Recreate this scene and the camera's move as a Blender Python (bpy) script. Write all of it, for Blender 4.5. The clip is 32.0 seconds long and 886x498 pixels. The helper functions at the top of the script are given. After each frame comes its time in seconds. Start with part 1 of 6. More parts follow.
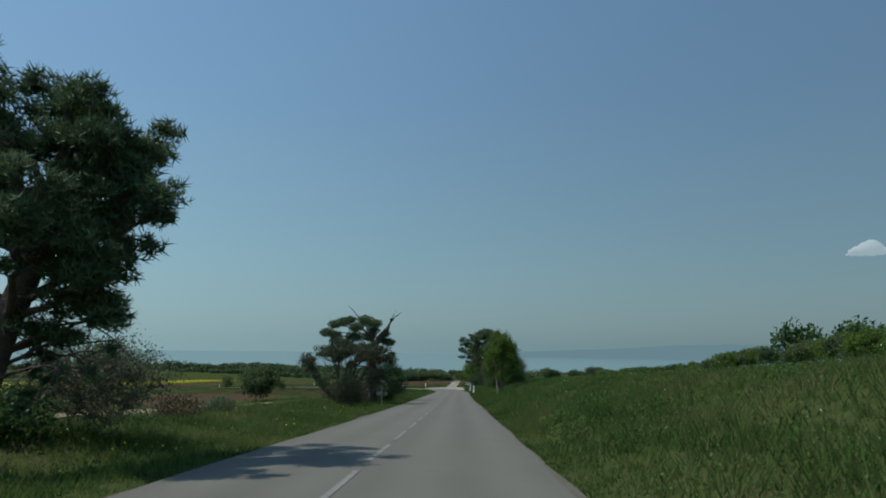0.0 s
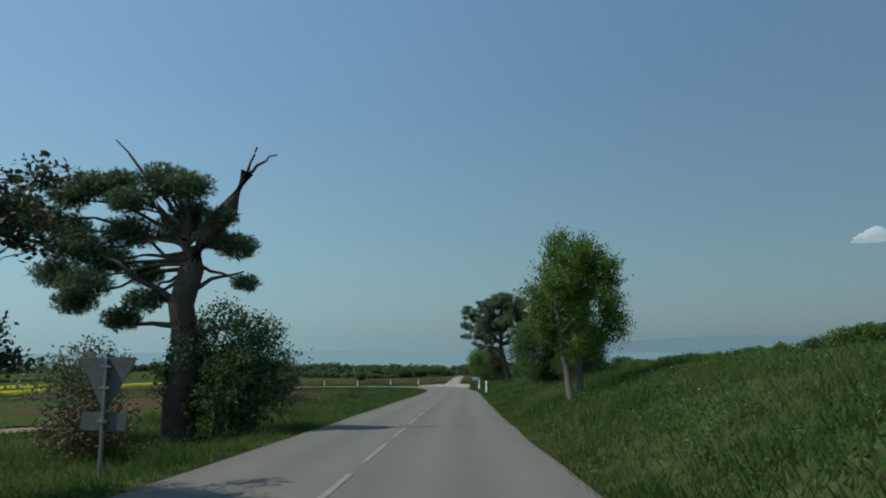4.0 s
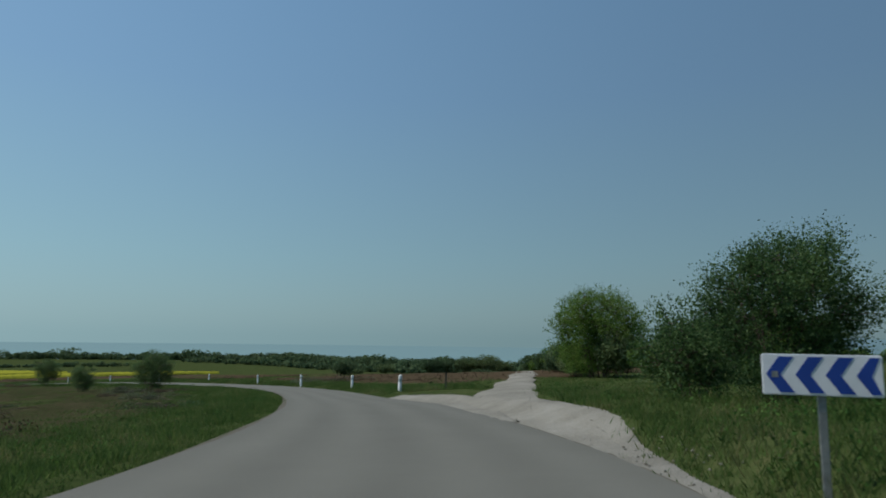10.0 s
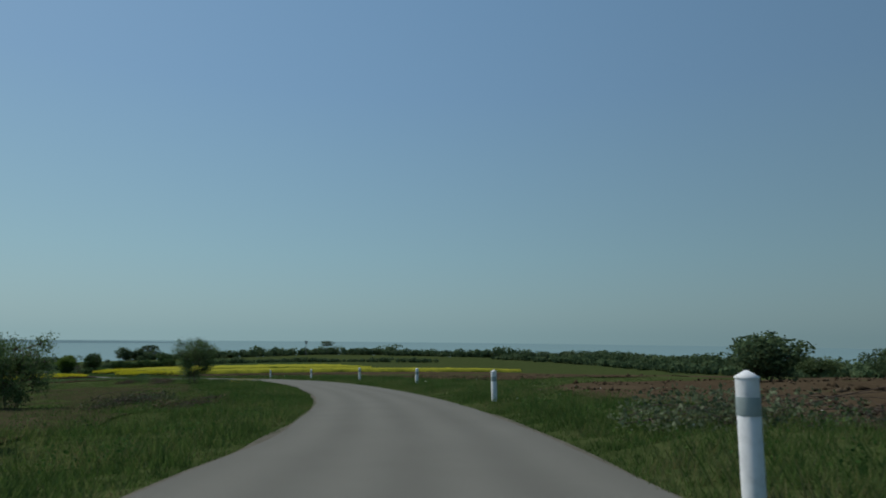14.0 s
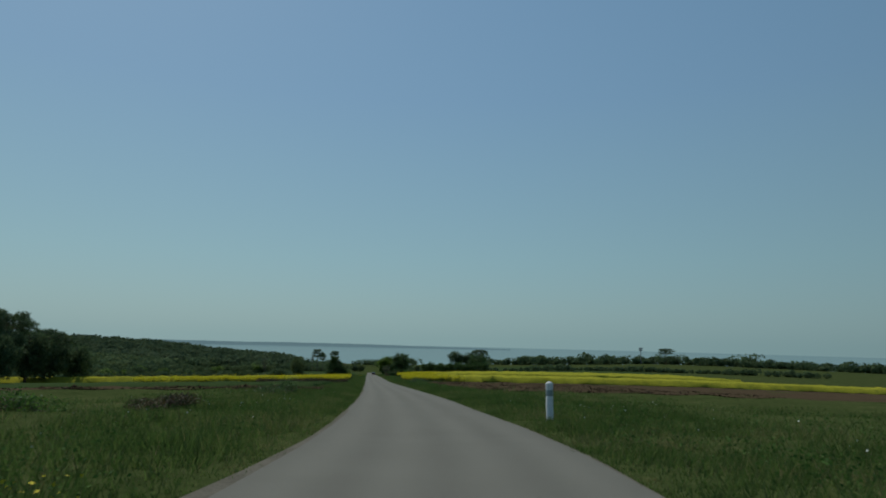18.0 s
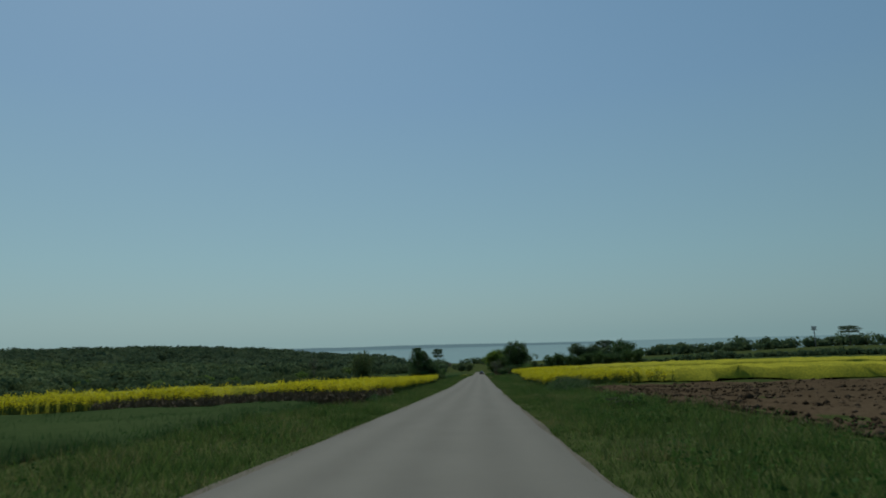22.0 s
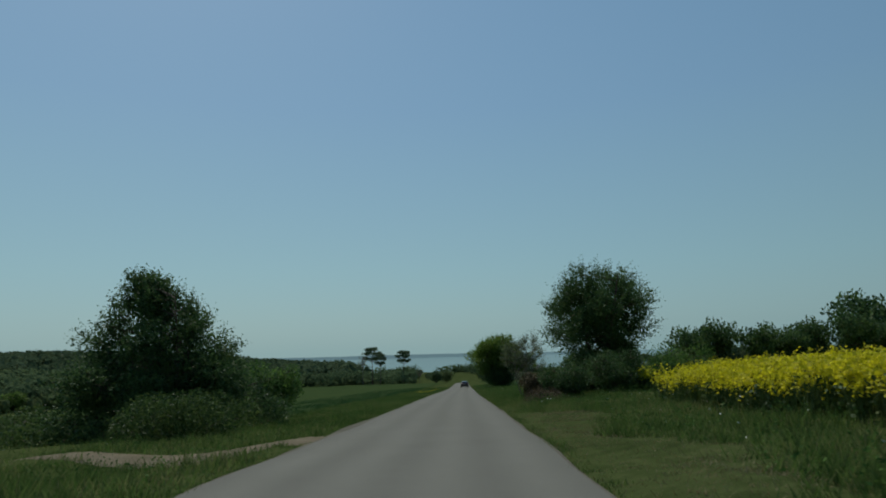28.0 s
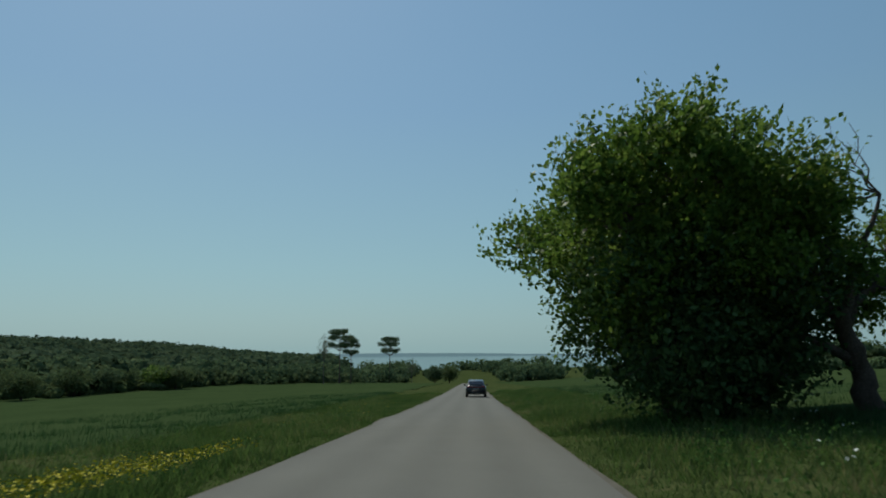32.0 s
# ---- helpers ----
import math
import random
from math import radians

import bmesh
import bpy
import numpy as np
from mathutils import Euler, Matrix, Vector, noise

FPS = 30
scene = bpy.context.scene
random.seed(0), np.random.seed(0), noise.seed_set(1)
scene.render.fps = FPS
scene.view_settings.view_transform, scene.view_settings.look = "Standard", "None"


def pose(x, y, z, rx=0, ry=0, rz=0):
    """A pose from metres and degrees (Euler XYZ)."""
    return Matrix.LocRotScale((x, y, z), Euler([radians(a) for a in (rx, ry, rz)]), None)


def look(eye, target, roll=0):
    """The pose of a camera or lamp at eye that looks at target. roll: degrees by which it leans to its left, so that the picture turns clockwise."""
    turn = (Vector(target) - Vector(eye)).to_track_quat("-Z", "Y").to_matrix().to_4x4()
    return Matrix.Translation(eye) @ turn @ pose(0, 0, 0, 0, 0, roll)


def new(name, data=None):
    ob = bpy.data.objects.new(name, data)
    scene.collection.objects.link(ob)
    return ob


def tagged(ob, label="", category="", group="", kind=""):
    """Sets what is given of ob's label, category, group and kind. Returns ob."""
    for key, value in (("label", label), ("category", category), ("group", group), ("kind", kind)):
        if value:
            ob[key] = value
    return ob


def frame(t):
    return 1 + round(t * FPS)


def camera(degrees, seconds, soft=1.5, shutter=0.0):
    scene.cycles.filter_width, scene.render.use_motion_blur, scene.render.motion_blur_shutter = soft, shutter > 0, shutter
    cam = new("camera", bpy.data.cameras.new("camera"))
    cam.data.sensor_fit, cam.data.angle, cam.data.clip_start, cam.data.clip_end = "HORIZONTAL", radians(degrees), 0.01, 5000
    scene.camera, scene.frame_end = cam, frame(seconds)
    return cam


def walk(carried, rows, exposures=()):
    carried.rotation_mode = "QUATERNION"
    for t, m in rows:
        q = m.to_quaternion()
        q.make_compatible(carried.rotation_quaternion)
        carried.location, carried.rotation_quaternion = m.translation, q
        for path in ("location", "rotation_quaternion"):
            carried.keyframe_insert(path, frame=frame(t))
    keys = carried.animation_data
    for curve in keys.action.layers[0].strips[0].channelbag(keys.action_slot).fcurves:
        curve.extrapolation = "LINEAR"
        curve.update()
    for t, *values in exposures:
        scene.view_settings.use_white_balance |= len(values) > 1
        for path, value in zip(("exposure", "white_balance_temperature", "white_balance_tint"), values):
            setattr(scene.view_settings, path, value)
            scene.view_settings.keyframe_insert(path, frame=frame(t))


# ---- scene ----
cam = camera(69.7, 32.0, soft=1.85, shutter=0.06)
PATH = [
    (0, (20.193, 5.646, -1.639), (19.969, 7.612, -1.343), 0.8),
    (0.5, (19.735, 10.333, -1.945), (19.563, 12.303, -1.646), 0.9),
    (1, (19.304, 15.068, -2.253), (19.157, 17.04, -1.956), 0.8),
    (1.5, (18.903, 19.721, -2.556), (18.715, 21.691, -2.262), 0.5),
    (2, (18.501, 24.517, -2.869), (18.299, 26.485, -2.576), 0.2),
    (2.5, (18.089, 29.465, -3.192), (17.879, 31.433, -2.897), 0.2),
    (3, (17.656, 34.725, -3.534), (17.441, 36.692, -3.246), 0.0),
    (3.5, (17.241, 39.879, -3.869), (17.014, 41.845, -3.583), -0.2),
    (5.5, (15.167, 63.241, -5.328), (14.956, 65.209, -5.041), -0.9),
    (6, (14.562, 70.138, -5.742), (14.352, 72.107, -5.457), -0.9),
    (6.5, (13.949, 77.288, -6.169), (13.744, 79.257, -5.888), -1.0),
    (7, (13.354, 84.582, -6.601), (13.152, 86.553, -6.322), -1.1),
    (7.5, (12.776, 92.103, -7.043), (12.578, 94.074, -6.765), -1.2),
    (8, (12.182, 99.828, -7.492), (11.987, 101.799, -7.216), -1.0),
    (8.5, (11.536, 107.549, -7.937), (11.331, 109.519, -7.659), -0.6),
    (9, (10.782, 115.431, -8.383), (10.561, 117.4, -8.109), -0.0),
    (9.5, (9.831, 122.868, -8.801), (9.567, 124.831, -8.521), 0.6),
    (10, (8.433, 130.669, -9.247), (8.015, 132.605, -8.97), 0.8),
    (10.5, (6.555, 138.441, -9.7), (6.001, 140.344, -9.432), 1.3),
    (11, (4.127, 146.11, -10.163), (3.427, 147.964, -9.892), 1.6),
    (11.5, (1.203, 153.53, -10.63), (0.378, 155.332, -10.36), 1.3),
    (12, (-2.291, 161.081, -11.125), (-3.225, 162.829, -10.854), 1.0),
    (12.5, (-6.174, 168.614, -11.635), (-7.179, 170.322, -11.366), 1.0),
    (13, (-10.318, 175.909, -12.137), (-11.395, 177.573, -11.87), 1.0),
    (13.5, (-14.634, 182.748, -12.614), (-15.793, 184.356, -12.346), 0.7),
    (14, (-19.586, 189.63, -13.101), (-20.848, 191.159, -12.834), 0.6),
    (14.5, (-24.977, 196.056, -13.572), (-26.335, 197.499, -13.299), 1.1),
    (15, (-30.917, 202.118, -14.044), (-32.372, 203.461, -13.768), 1.0),
    (15.5, (-37.526, 207.977, -14.525), (-39.067, 209.221, -14.248), 1.7),
    (17.5, (-67.251, 227.451, -16.313), (-69.047, 228.285, -16.034), 1.4),
    (18, (-74.616, 231.019, -16.762), (-76.459, 231.744, -16.482), 1.3),
    (18.5, (-81.927, 234.182, -17.203), (-83.806, 234.807, -16.924), 1.5),
    (19, (-89.335, 237.024, -17.649), (-91.242, 237.557, -17.368), 1.3),
    (19.5, (-97.034, 239.656, -18.111), (-98.964, 240.099, -17.828), 0.9),
    (20, (-105.286, 242.207, -18.606), (-107.229, 242.583, -18.32), -0.1),
    (20.5, (-114.235, 244.766, -19.144), (-116.176, 245.153, -18.859), -0.9),
    (21, (-123.847, 247.386, -19.725), (-125.788, 247.774, -19.443), -1.3),
    (21.5, (-134.012, 250.127, -20.344), (-135.953, 250.523, -20.062), -1.7),
    (22, (-144.505, 252.965, -20.986), (-146.442, 253.378, -20.708), -1.7),
    (22.5, (-155.059, 255.805, -21.635), (-156.993, 256.229, -21.356), -1.7),
    (23, (-165.599, 258.601, -22.282), (-167.532, 259.031, -22.002), -1.5),
    (23.5, (-175.816, 261.345, -22.901), (-177.748, 261.776, -22.618), -1.5),
    (24, (-185.982, 264.092, -23.502), (-187.914, 264.525, -23.215), -1.2),
    (24.5, (-196.071, 266.837, -24.084), (-198.002, 267.271, -23.795), -0.9),
    (25, (-206.12, 269.579, -24.652), (-208.05, 270.018, -24.361), -1.0),
    (25.5, (-216.068, 272.272, -25.203), (-217.996, 272.714, -24.909), -1.3),
    (27.5, (-258.104, 283.472, -27.287), (-260.024, 283.937, -26.979), -1.2),
    (28, (-268.008, 286.169, -27.809), (-269.929, 286.634, -27.5), -1.6),
    (28.5, (-277.941, 288.879, -28.335), (-279.861, 289.343, -28.022), -1.8),
    (29, (-288.317, 291.665, -28.888), (-290.239, 292.124, -28.575), -1.3),
    (29.5, (-299.016, 294.554, -29.464), (-300.939, 295.01, -29.154), -0.9),
    (30, (-310.071, 297.548, -30.064), (-311.995, 297.996, -29.755), -0.9),
    (30.5, (-321.407, 300.616, -30.681), (-323.331, 301.062, -30.368), -0.8),
    (31, (-333.301, 303.768, -31.329), (-335.227, 304.207, -31.017), -1.0),
    (31.5, (-345.322, 306.965, -31.983), (-347.25, 307.396, -31.671), -0.6),
    (32, (-357.294, 310.213, -32.637), (-359.223, 310.642, -32.328), -0.4),
]
walk(cam, [(t, look(eye, target, roll)) for t, eye, target, roll in PATH], exposures=[(0, 0.0, 6430, 9), (1, -0.08, 6430, 9), (2, -0.06, 6430, 9), (3, 0.07, 6430, 9), (6, 0.06, 6430, 9), (9, 0.0, 6430, 9), (11, -0.24, 6430, 9), (15, -0.37, 6520, 9), (17, -0.45, 6580, 6), (25, -0.5, 6600, 5), (28, -0.4, 6600, 5), (30, -0.5, 6600, 5), (31, -0.48, 6600, 5), (32, -0.28, 6600, 5)])

# ---- world, sun ----
world = bpy.data.worlds.new("sky")
scene.world = world
world.use_nodes = True
wn = world.node_tree.nodes
sky = wn.new("ShaderNodeTexSky")
sky.sky_type = "NISHITA"
sky.sun_disc = False
sky.sun_elevation = radians(54)
sky.sun_rotation = radians(-102)
sky.altitude = 50
sky.air_density = 1.15
sky.dust_density = 1.6
sky.ozone_density = 1.6
wl = world.node_tree.links
# hazy summer air: pale teal at the horizon all the way round, deeper blue overhead
coord = wn.new("ShaderNodeTexCoord")
split = wn.new("ShaderNodeSeparateXYZ")
wl.new(coord.outputs["Generated"], split.inputs[0])
haze = wn.new("ShaderNodeValToRGB")
for _ in range(2):
    haze.color_ramp.elements.new(0.5)
for e, (p, c) in zip(haze.color_ramp.elements, ((0.0, (2.46, 4.08, 4.55)), (0.12, (2.22, 4.0, 4.84)), (0.36, (1.68, 3.2, 4.95)), (1.0, (1.0, 2.3, 4.5)))):
    e.position, e.color = p, (*[v / 6 for v in c], 1)
wl.new(split.outputs["Z"], haze.inputs[0])
boost = wn.new("ShaderNodeMix")
boost.data_type, boost.blend_type = "RGBA", "MULTIPLY"
boost.inputs[0].default_value = 1
boost.inputs[7].default_value = (6, 6, 6, 1)
wl.new(haze.outputs[0], boost.inputs[6])
# dusty air is brighter toward the sun
toward = wn.new("ShaderNodeVectorMath")
toward.operation = "DOT_PRODUCT"
toward.inputs[1].default_value = (-0.98 * math.cos(radians(54)), -0.21 * math.cos(radians(54)), 0.25)
wl.new(coord.outputs["Generated"], toward.inputs[0])
slope = wn.new("ShaderNodeMapRange")
slope.interpolation_type = "SMOOTHSTEP"
slope.inputs["From Min"].default_value, slope.inputs["From Max"].default_value = -0.9, 0.75
slope.inputs["To Min"].default_value, slope.inputs["To Max"].default_value = -0.85, 0.72
wl.new(toward.outputs["Value"], slope.inputs["Value"])
aureole = wn.new("ShaderNodeMath")
aureole.operation = "POWER"
aureole.inputs[0].default_value = 2.0
wl.new(slope.outputs[0], aureole.inputs[1])
glow_mix = wn.new("ShaderNodeVectorMath")
glow_mix.operation = "SCALE"
wl.new(boost.outputs[2], glow_mix.inputs[0])
wl.new(aureole.outputs[0], glow_mix.inputs["Scale"])
air = wn.new("ShaderNodeMix")
air.data_type = "RGBA"
air.inputs[0].default_value = 0.78
wl.new(sky.outputs[0], air.inputs[6])
wl.new(glow_mix.outputs[0], air.inputs[7])
wn["Background"].inputs[1].default_value = 0.085
wl.new(air.outputs[2], wn["Background"].inputs[0])

sun_data = bpy.data.lights.new("sun", "SUN")
sun_data.energy = 3.2
sun_data.angle = radians(0.6)
sun_data.color = (1.0, 0.95, 0.86)
sun = new("sun", sun_data)
SUN_TO = Vector((-0.98 * math.cos(radians(54)), -0.21 * math.cos(radians(54)), math.sin(radians(54))))
sun.matrix_world = look((0, 0, 60), Vector((0, 0, 60)) - SUN_TO)


# ---- materials ----
def material(name, colors, scale=3.0, rough=0.8, detail=6.0, bump=0.0, bump_scale=40.0, island=0.0, translucent=0.0, metal=0.0, spec=0.3, coat=0.0, warp=0.0, fine=0.0):
    """A noise-graded surface: colors run along two octaves of noise, islands vary a little in value."""
    m = bpy.data.materials.new(name)
    m.use_nodes = True
    nt = m.node_tree
    n, l = nt.nodes, nt.links
    bsdf = n["Principled BSDF"]
    pos = n.new("ShaderNodeNewGeometry")
    noise_a = n.new("ShaderNodeTexNoise")
    noise_a.inputs["Scale"].default_value = scale
    noise_a.inputs["Detail"].default_value = detail
    noise_a.inputs["Roughness"].default_value = 0.65
    noise_a.inputs["Distortion"].default_value = warp
    l.new(pos.outputs["Position"], noise_a.inputs["Vector"])
    fac = noise_a.outputs["Fac"]
    if fine:
        noise_f = n.new("ShaderNodeTexNoise")
        noise_f.inputs["Scale"].default_value = scale * fine
        noise_f.inputs["Detail"].default_value = 4
        l.new(pos.outputs["Position"], noise_f.inputs["Vector"])
        mixf = n.new("ShaderNodeMath")
        mixf.operation = "MULTIPLY_ADD"
        mixf.inputs[1].default_value = 0.5
        l.new(noise_f.outputs["Fac"], mixf.inputs[0])
        half = n.new("ShaderNodeMath")
        half.operation = "MULTIPLY"
        half.inputs[1].default_value = 0.5
        l.new(fac, half.inputs[0])
        l.new(half.outputs[0], mixf.inputs[2])
        fac = mixf.outputs[0]
    if island:
        add = n.new("ShaderNodeMath")
        add.operation = "MULTIPLY_ADD"
        add.inputs[1].default_value = island
        l.new(pos.outputs["Random Per Island"], add.inputs[0])
        sub = n.new("ShaderNodeMath")
        sub.operation = "SUBTRACT"
        sub.inputs[1].default_value = island / 2
        l.new(fac, sub.inputs[0])
        l.new(sub.outputs[0], add.inputs[2])
        fac = add.outputs[0]
    ramp = n.new("ShaderNodeValToRGB")
    el = ramp.color_ramp.elements
    while len(el) < len(colors):
        el.new(0.5)
    for i, c in enumerate(colors):
        el[i].position = 0.28 + 0.44 * i / max(1, len(colors) - 1)
        el[i].color = (*c, 1)
    l.new(fac, ramp.inputs[0])
    l.new(ramp.outputs[0], bsdf.inputs["Base Color"])
    bsdf.inputs["Roughness"].default_value = rough
    bsdf.inputs["Metallic"].default_value = metal
    bsdf.inputs["Specular IOR Level"].default_value = spec
    bsdf.inputs["Coat Weight"].default_value = coat
    if bump:
        nb = n.new("ShaderNodeTexNoise")
        nb.inputs["Scale"].default_value = bump_scale
        nb.inputs["Detail"].default_value = 5
        l.new(pos.outputs["Position"], nb.inputs["Vector"])
        bp = n.new("ShaderNodeBump")
        bp.inputs["Strength"].default_value = bump
        bp.inputs["Distance"].default_value = 0.05
        l.new(nb.outputs["Fac"], bp.inputs["Height"])
        l.new(bp.outputs[0], bsdf.inputs["Normal"])
    if translucent:
        tr = n.new("ShaderNodeBsdfTranslucent")
        l.new(ramp.outputs[0], tr.inputs["Color"])
        mx = n.new("ShaderNodeMixShader")
        mx.inputs[0].default_value = translucent
        l.new(bsdf.outputs[0], mx.inputs[1])
        l.new(tr.outputs[0], mx.inputs[2])
        l.new(mx.outputs[0], n["Material Output"].inputs["Surface"])
    return m


M = {}
M["grass_ground"] = material("grass_ground", [(0.0253, 0.0375, 0.0135), (0.0428, 0.0593, 0.0197), (0.0633, 0.0809, 0.0288), (0.1044, 0.0924, 0.0454)], 0.3, 0.95, 8, 0.8, 9, fine=9, spec=0.0)
M["grass"] = material("grass", [(0.041, 0.0755, 0.0182), (0.0705, 0.1265, 0.0305), (0.106, 0.163, 0.044), (0.178, 0.174, 0.074)], 0.3, 0.75, 6, island=0.35, translucent=0.5, spec=0.1)
M["dry_grass"] = material("dry_grass", [(0.10, 0.10, 0.04), (0.2, 0.17, 0.08), (0.32, 0.26, 0.14)], 0.8, 0.8, 5, island=0.5, translucent=0.25)
M["weed_leaf"] = material("weed_leaf", [(0.0257, 0.0644, 0.0172), (0.0572, 0.1287, 0.0286), (0.1144, 0.2002, 0.0501)], 0.6, 0.6, 5, island=0.4, translucent=0.3, spec=0.03)
M["asphalt"] = material("asphalt", [(0.141, 0.137, 0.115), (0.156, 0.152, 0.128), (0.172, 0.168, 0.142)], 0.5, 0.9, 8, 0.3, 160, fine=130, spec=0.12)
# tyre-polished tracks, darker oily middle of each lane
n, l = M["asphalt"].node_tree.nodes, M["asphalt"].node_tree.links
att = n.new("ShaderNodeAttribute")
att.attribute_name = "across"
wave = n.new("ShaderNodeMath")
wave.operation = "MULTIPLY"
wave.inputs[1].default_value = 12.57
l.new(att.outputs["Fac"], wave.inputs[0])
cosine = n.new("ShaderNodeMath")
cosine.operation = "COSINE"
l.new(wave.outputs[0], cosine.inputs[0])
patchy = n.new("ShaderNodeTexNoise")
patchy.inputs["Scale"].default_value = 0.22
patchy.inputs["Detail"].default_value = 5
tone = n.new("ShaderNodeMapRange")
tone.inputs["From Min"].default_value, tone.inputs["From Max"].default_value = 0.3, 0.7
tone.inputs["To Min"].default_value, tone.inputs["To Max"].default_value = -0.085, -0.035
geo = n.new("ShaderNodeNewGeometry")
l.new(geo.outputs["Position"], patchy.inputs["Vector"])
l.new(patchy.outputs["Fac"], tone.inputs["Value"])
gain = n.new("ShaderNodeMath")
gain.operation = "MULTIPLY_ADD"
gain.inputs[2].default_value = 1.0
l.new(cosine.outputs[0], gain.inputs[0])
l.new(tone.outputs[0], gain.inputs[1])
worn = n.new("ShaderNodeVectorMath")
worn.operation = "SCALE"
bs = n["Principled BSDF"]
l.new(bs.inputs["Base Color"].links[0].from_socket, worn.inputs[0])
l.new(gain.outputs[0], worn.inputs["Scale"])
l.new(worn.outputs[0], bs.inputs["Base Color"])
M["road_edge"] = material("road_edge", [(0.09, 0.085, 0.066), (0.14, 0.13, 0.104), (0.2, 0.187, 0.152)], 1.2, 0.95, 8, 0.5, 60, fine=20, spec=0.0)
M["gravel"] = material("gravel", [(0.15, 0.138, 0.112), (0.265, 0.25, 0.212), (0.39, 0.37, 0.325)], 0.45, 0.95, 8, 0.6, 70, fine=60, spec=0.0)
M["dirt"] = material("dirt", [(0.10, 0.085, 0.055), (0.17, 0.145, 0.1), (0.24, 0.205, 0.15)], 1.0, 0.95, 8, 0.6, 50, fine=30, spec=0.0)
M["soil"] = material("soil", [(0.0448, 0.033, 0.0201), (0.0755, 0.0555, 0.0342), (0.1086, 0.0814, 0.0519)], 0.25, 0.95, 9, 0.6, 14, fine=22, spec=0.0)
M["clod"] = material("clod", [(0.038, 0.028, 0.017), (0.064, 0.047, 0.03), (0.1, 0.076, 0.05)], 0.8, 0.95, 6, island=0.5, spec=0.0)
M["stubble"] = material("stubble", [(0.18, 0.145, 0.098), (0.25, 0.205, 0.145), (0.32, 0.27, 0.19)], 0.12, 0.95, 9, 0.5, 10, fine=25, spec=0.0)
M["wheat"] = material("wheat", [(0.028, 0.046, 0.018), (0.041, 0.065, 0.024), (0.058, 0.083, 0.033)], 0.1, 0.9, 8, 0.5, 6, fine=30, spec=0.0)
M["wheat_blade"] = material("wheat_blade", [(0.0192, 0.06, 0.0168), (0.036, 0.096, 0.024), (0.06, 0.132, 0.036)], 0.3, 0.7, 5, island=0.35, translucent=0.25)
# canopy yellow, desaturated in the base colour to imitate haze
M["rape_far"] = material("rape_far", [(0.1, 0.125, 0.024), (0.21, 0.215, 0.03), (0.33, 0.315, 0.034), (0.41, 0.38, 0.045)], 0.5, 0.85, 9, 0.9, 5, fine=14, spec=0.0)
M["rape_flower"] = material("rape_flower", [(0.4, 0.38, 0.014), (0.58, 0.53, 0.02), (0.7, 0.63, 0.03)], 0.5, 0.7, 4, island=0.4, translucent=0.5)
M["rape_stem"] = material("rape_stem", [(0.03, 0.06, 0.015), (0.06, 0.1, 0.025), (0.1, 0.14, 0.04)], 0.7, 0.7, 4, island=0.4, translucent=0.2)
M["dead_stem"] = material("dead_stem", [(0.07, 0.052, 0.03), (0.14, 0.098, 0.054), (0.21, 0.15, 0.08)], 0.8, 0.85, 4, island=0.5)
M["flower_yellow"] = material("flower_yellow", [(0.5, 0.4, 0.01), (0.7, 0.55, 0.02)], 2, 0.7, 3, island=0.4)
M["flower_white"] = material("flower_white", [(0.5, 0.52, 0.42), (0.75, 0.76, 0.68)], 2, 0.7, 3, island=0.4)
M["bark"] = material("bark", [(0.0455, 0.0338, 0.026), (0.0975, 0.0715, 0.0546), (0.156, 0.124, 0.0975)], 3, 0.9, 8, 0.8, 25, fine=8)
M["bark_pale"] = material("bark_pale", [(0.10, 0.085, 0.07), (0.17, 0.15, 0.125), (0.24, 0.215, 0.185)], 3, 0.9, 8, 0.7, 25, fine=8)
M["needles"] = material("needles", [(0.0447, 0.0821, 0.041), (0.0895, 0.1487, 0.0671), (0.1675, 0.2238, 0.097)], 0.8, 0.6, 5, island=0.4, translucent=0.25)
M["leaf_green"] = material("leaf_green", [(0.041, 0.0931, 0.0223), (0.0782, 0.158, 0.0372), (0.139, 0.242, 0.0559)], 0.7, 0.5, 5, island=0.45, translucent=0.48, spec=0.12)
M["leaf_light"] = material("leaf_light", [(0.06, 0.12, 0.021), (0.113, 0.196, 0.039), (0.18, 0.256, 0.06)], 0.7, 0.5, 5, island=0.45, translucent=0.53, spec=0.12)
M["leaf_dark"] = material("leaf_dark", [(0.0319, 0.0691, 0.0265), (0.0637, 0.1197, 0.0398), (0.1062, 0.1725, 0.0585)], 0.7, 0.5, 5, island=0.45, translucent=0.38, spec=0.12)
M["leaf_grey"] = material("leaf_grey", [(0.0672, 0.0943, 0.0493), (0.123, 0.157, 0.0807), (0.202, 0.237, 0.134)], 0.7, 0.5, 5, island=0.45, translucent=0.43, spec=0.12)
M["leaf_brown"] = material("leaf_brown", [(0.05, 0.046, 0.024), (0.108, 0.084, 0.04), (0.18, 0.126, 0.054)], 0.7, 0.7, 5, island=0.45, translucent=0.15)
M["leaf_olive"] = material("leaf_olive", [(0.035, 0.05, 0.026), (0.066, 0.084, 0.043), (0.11, 0.128, 0.07)], 0.7, 0.5, 5, island=0.45, translucent=0.25, spec=0.12)
M["leaf_bramble"] = material("leaf_bramble", [(0.03, 0.062, 0.019), (0.064, 0.112, 0.034), (0.125, 0.18, 0.052)], 0.7, 0.5, 5, island=0.45, translucent=0.35, spec=0.08)
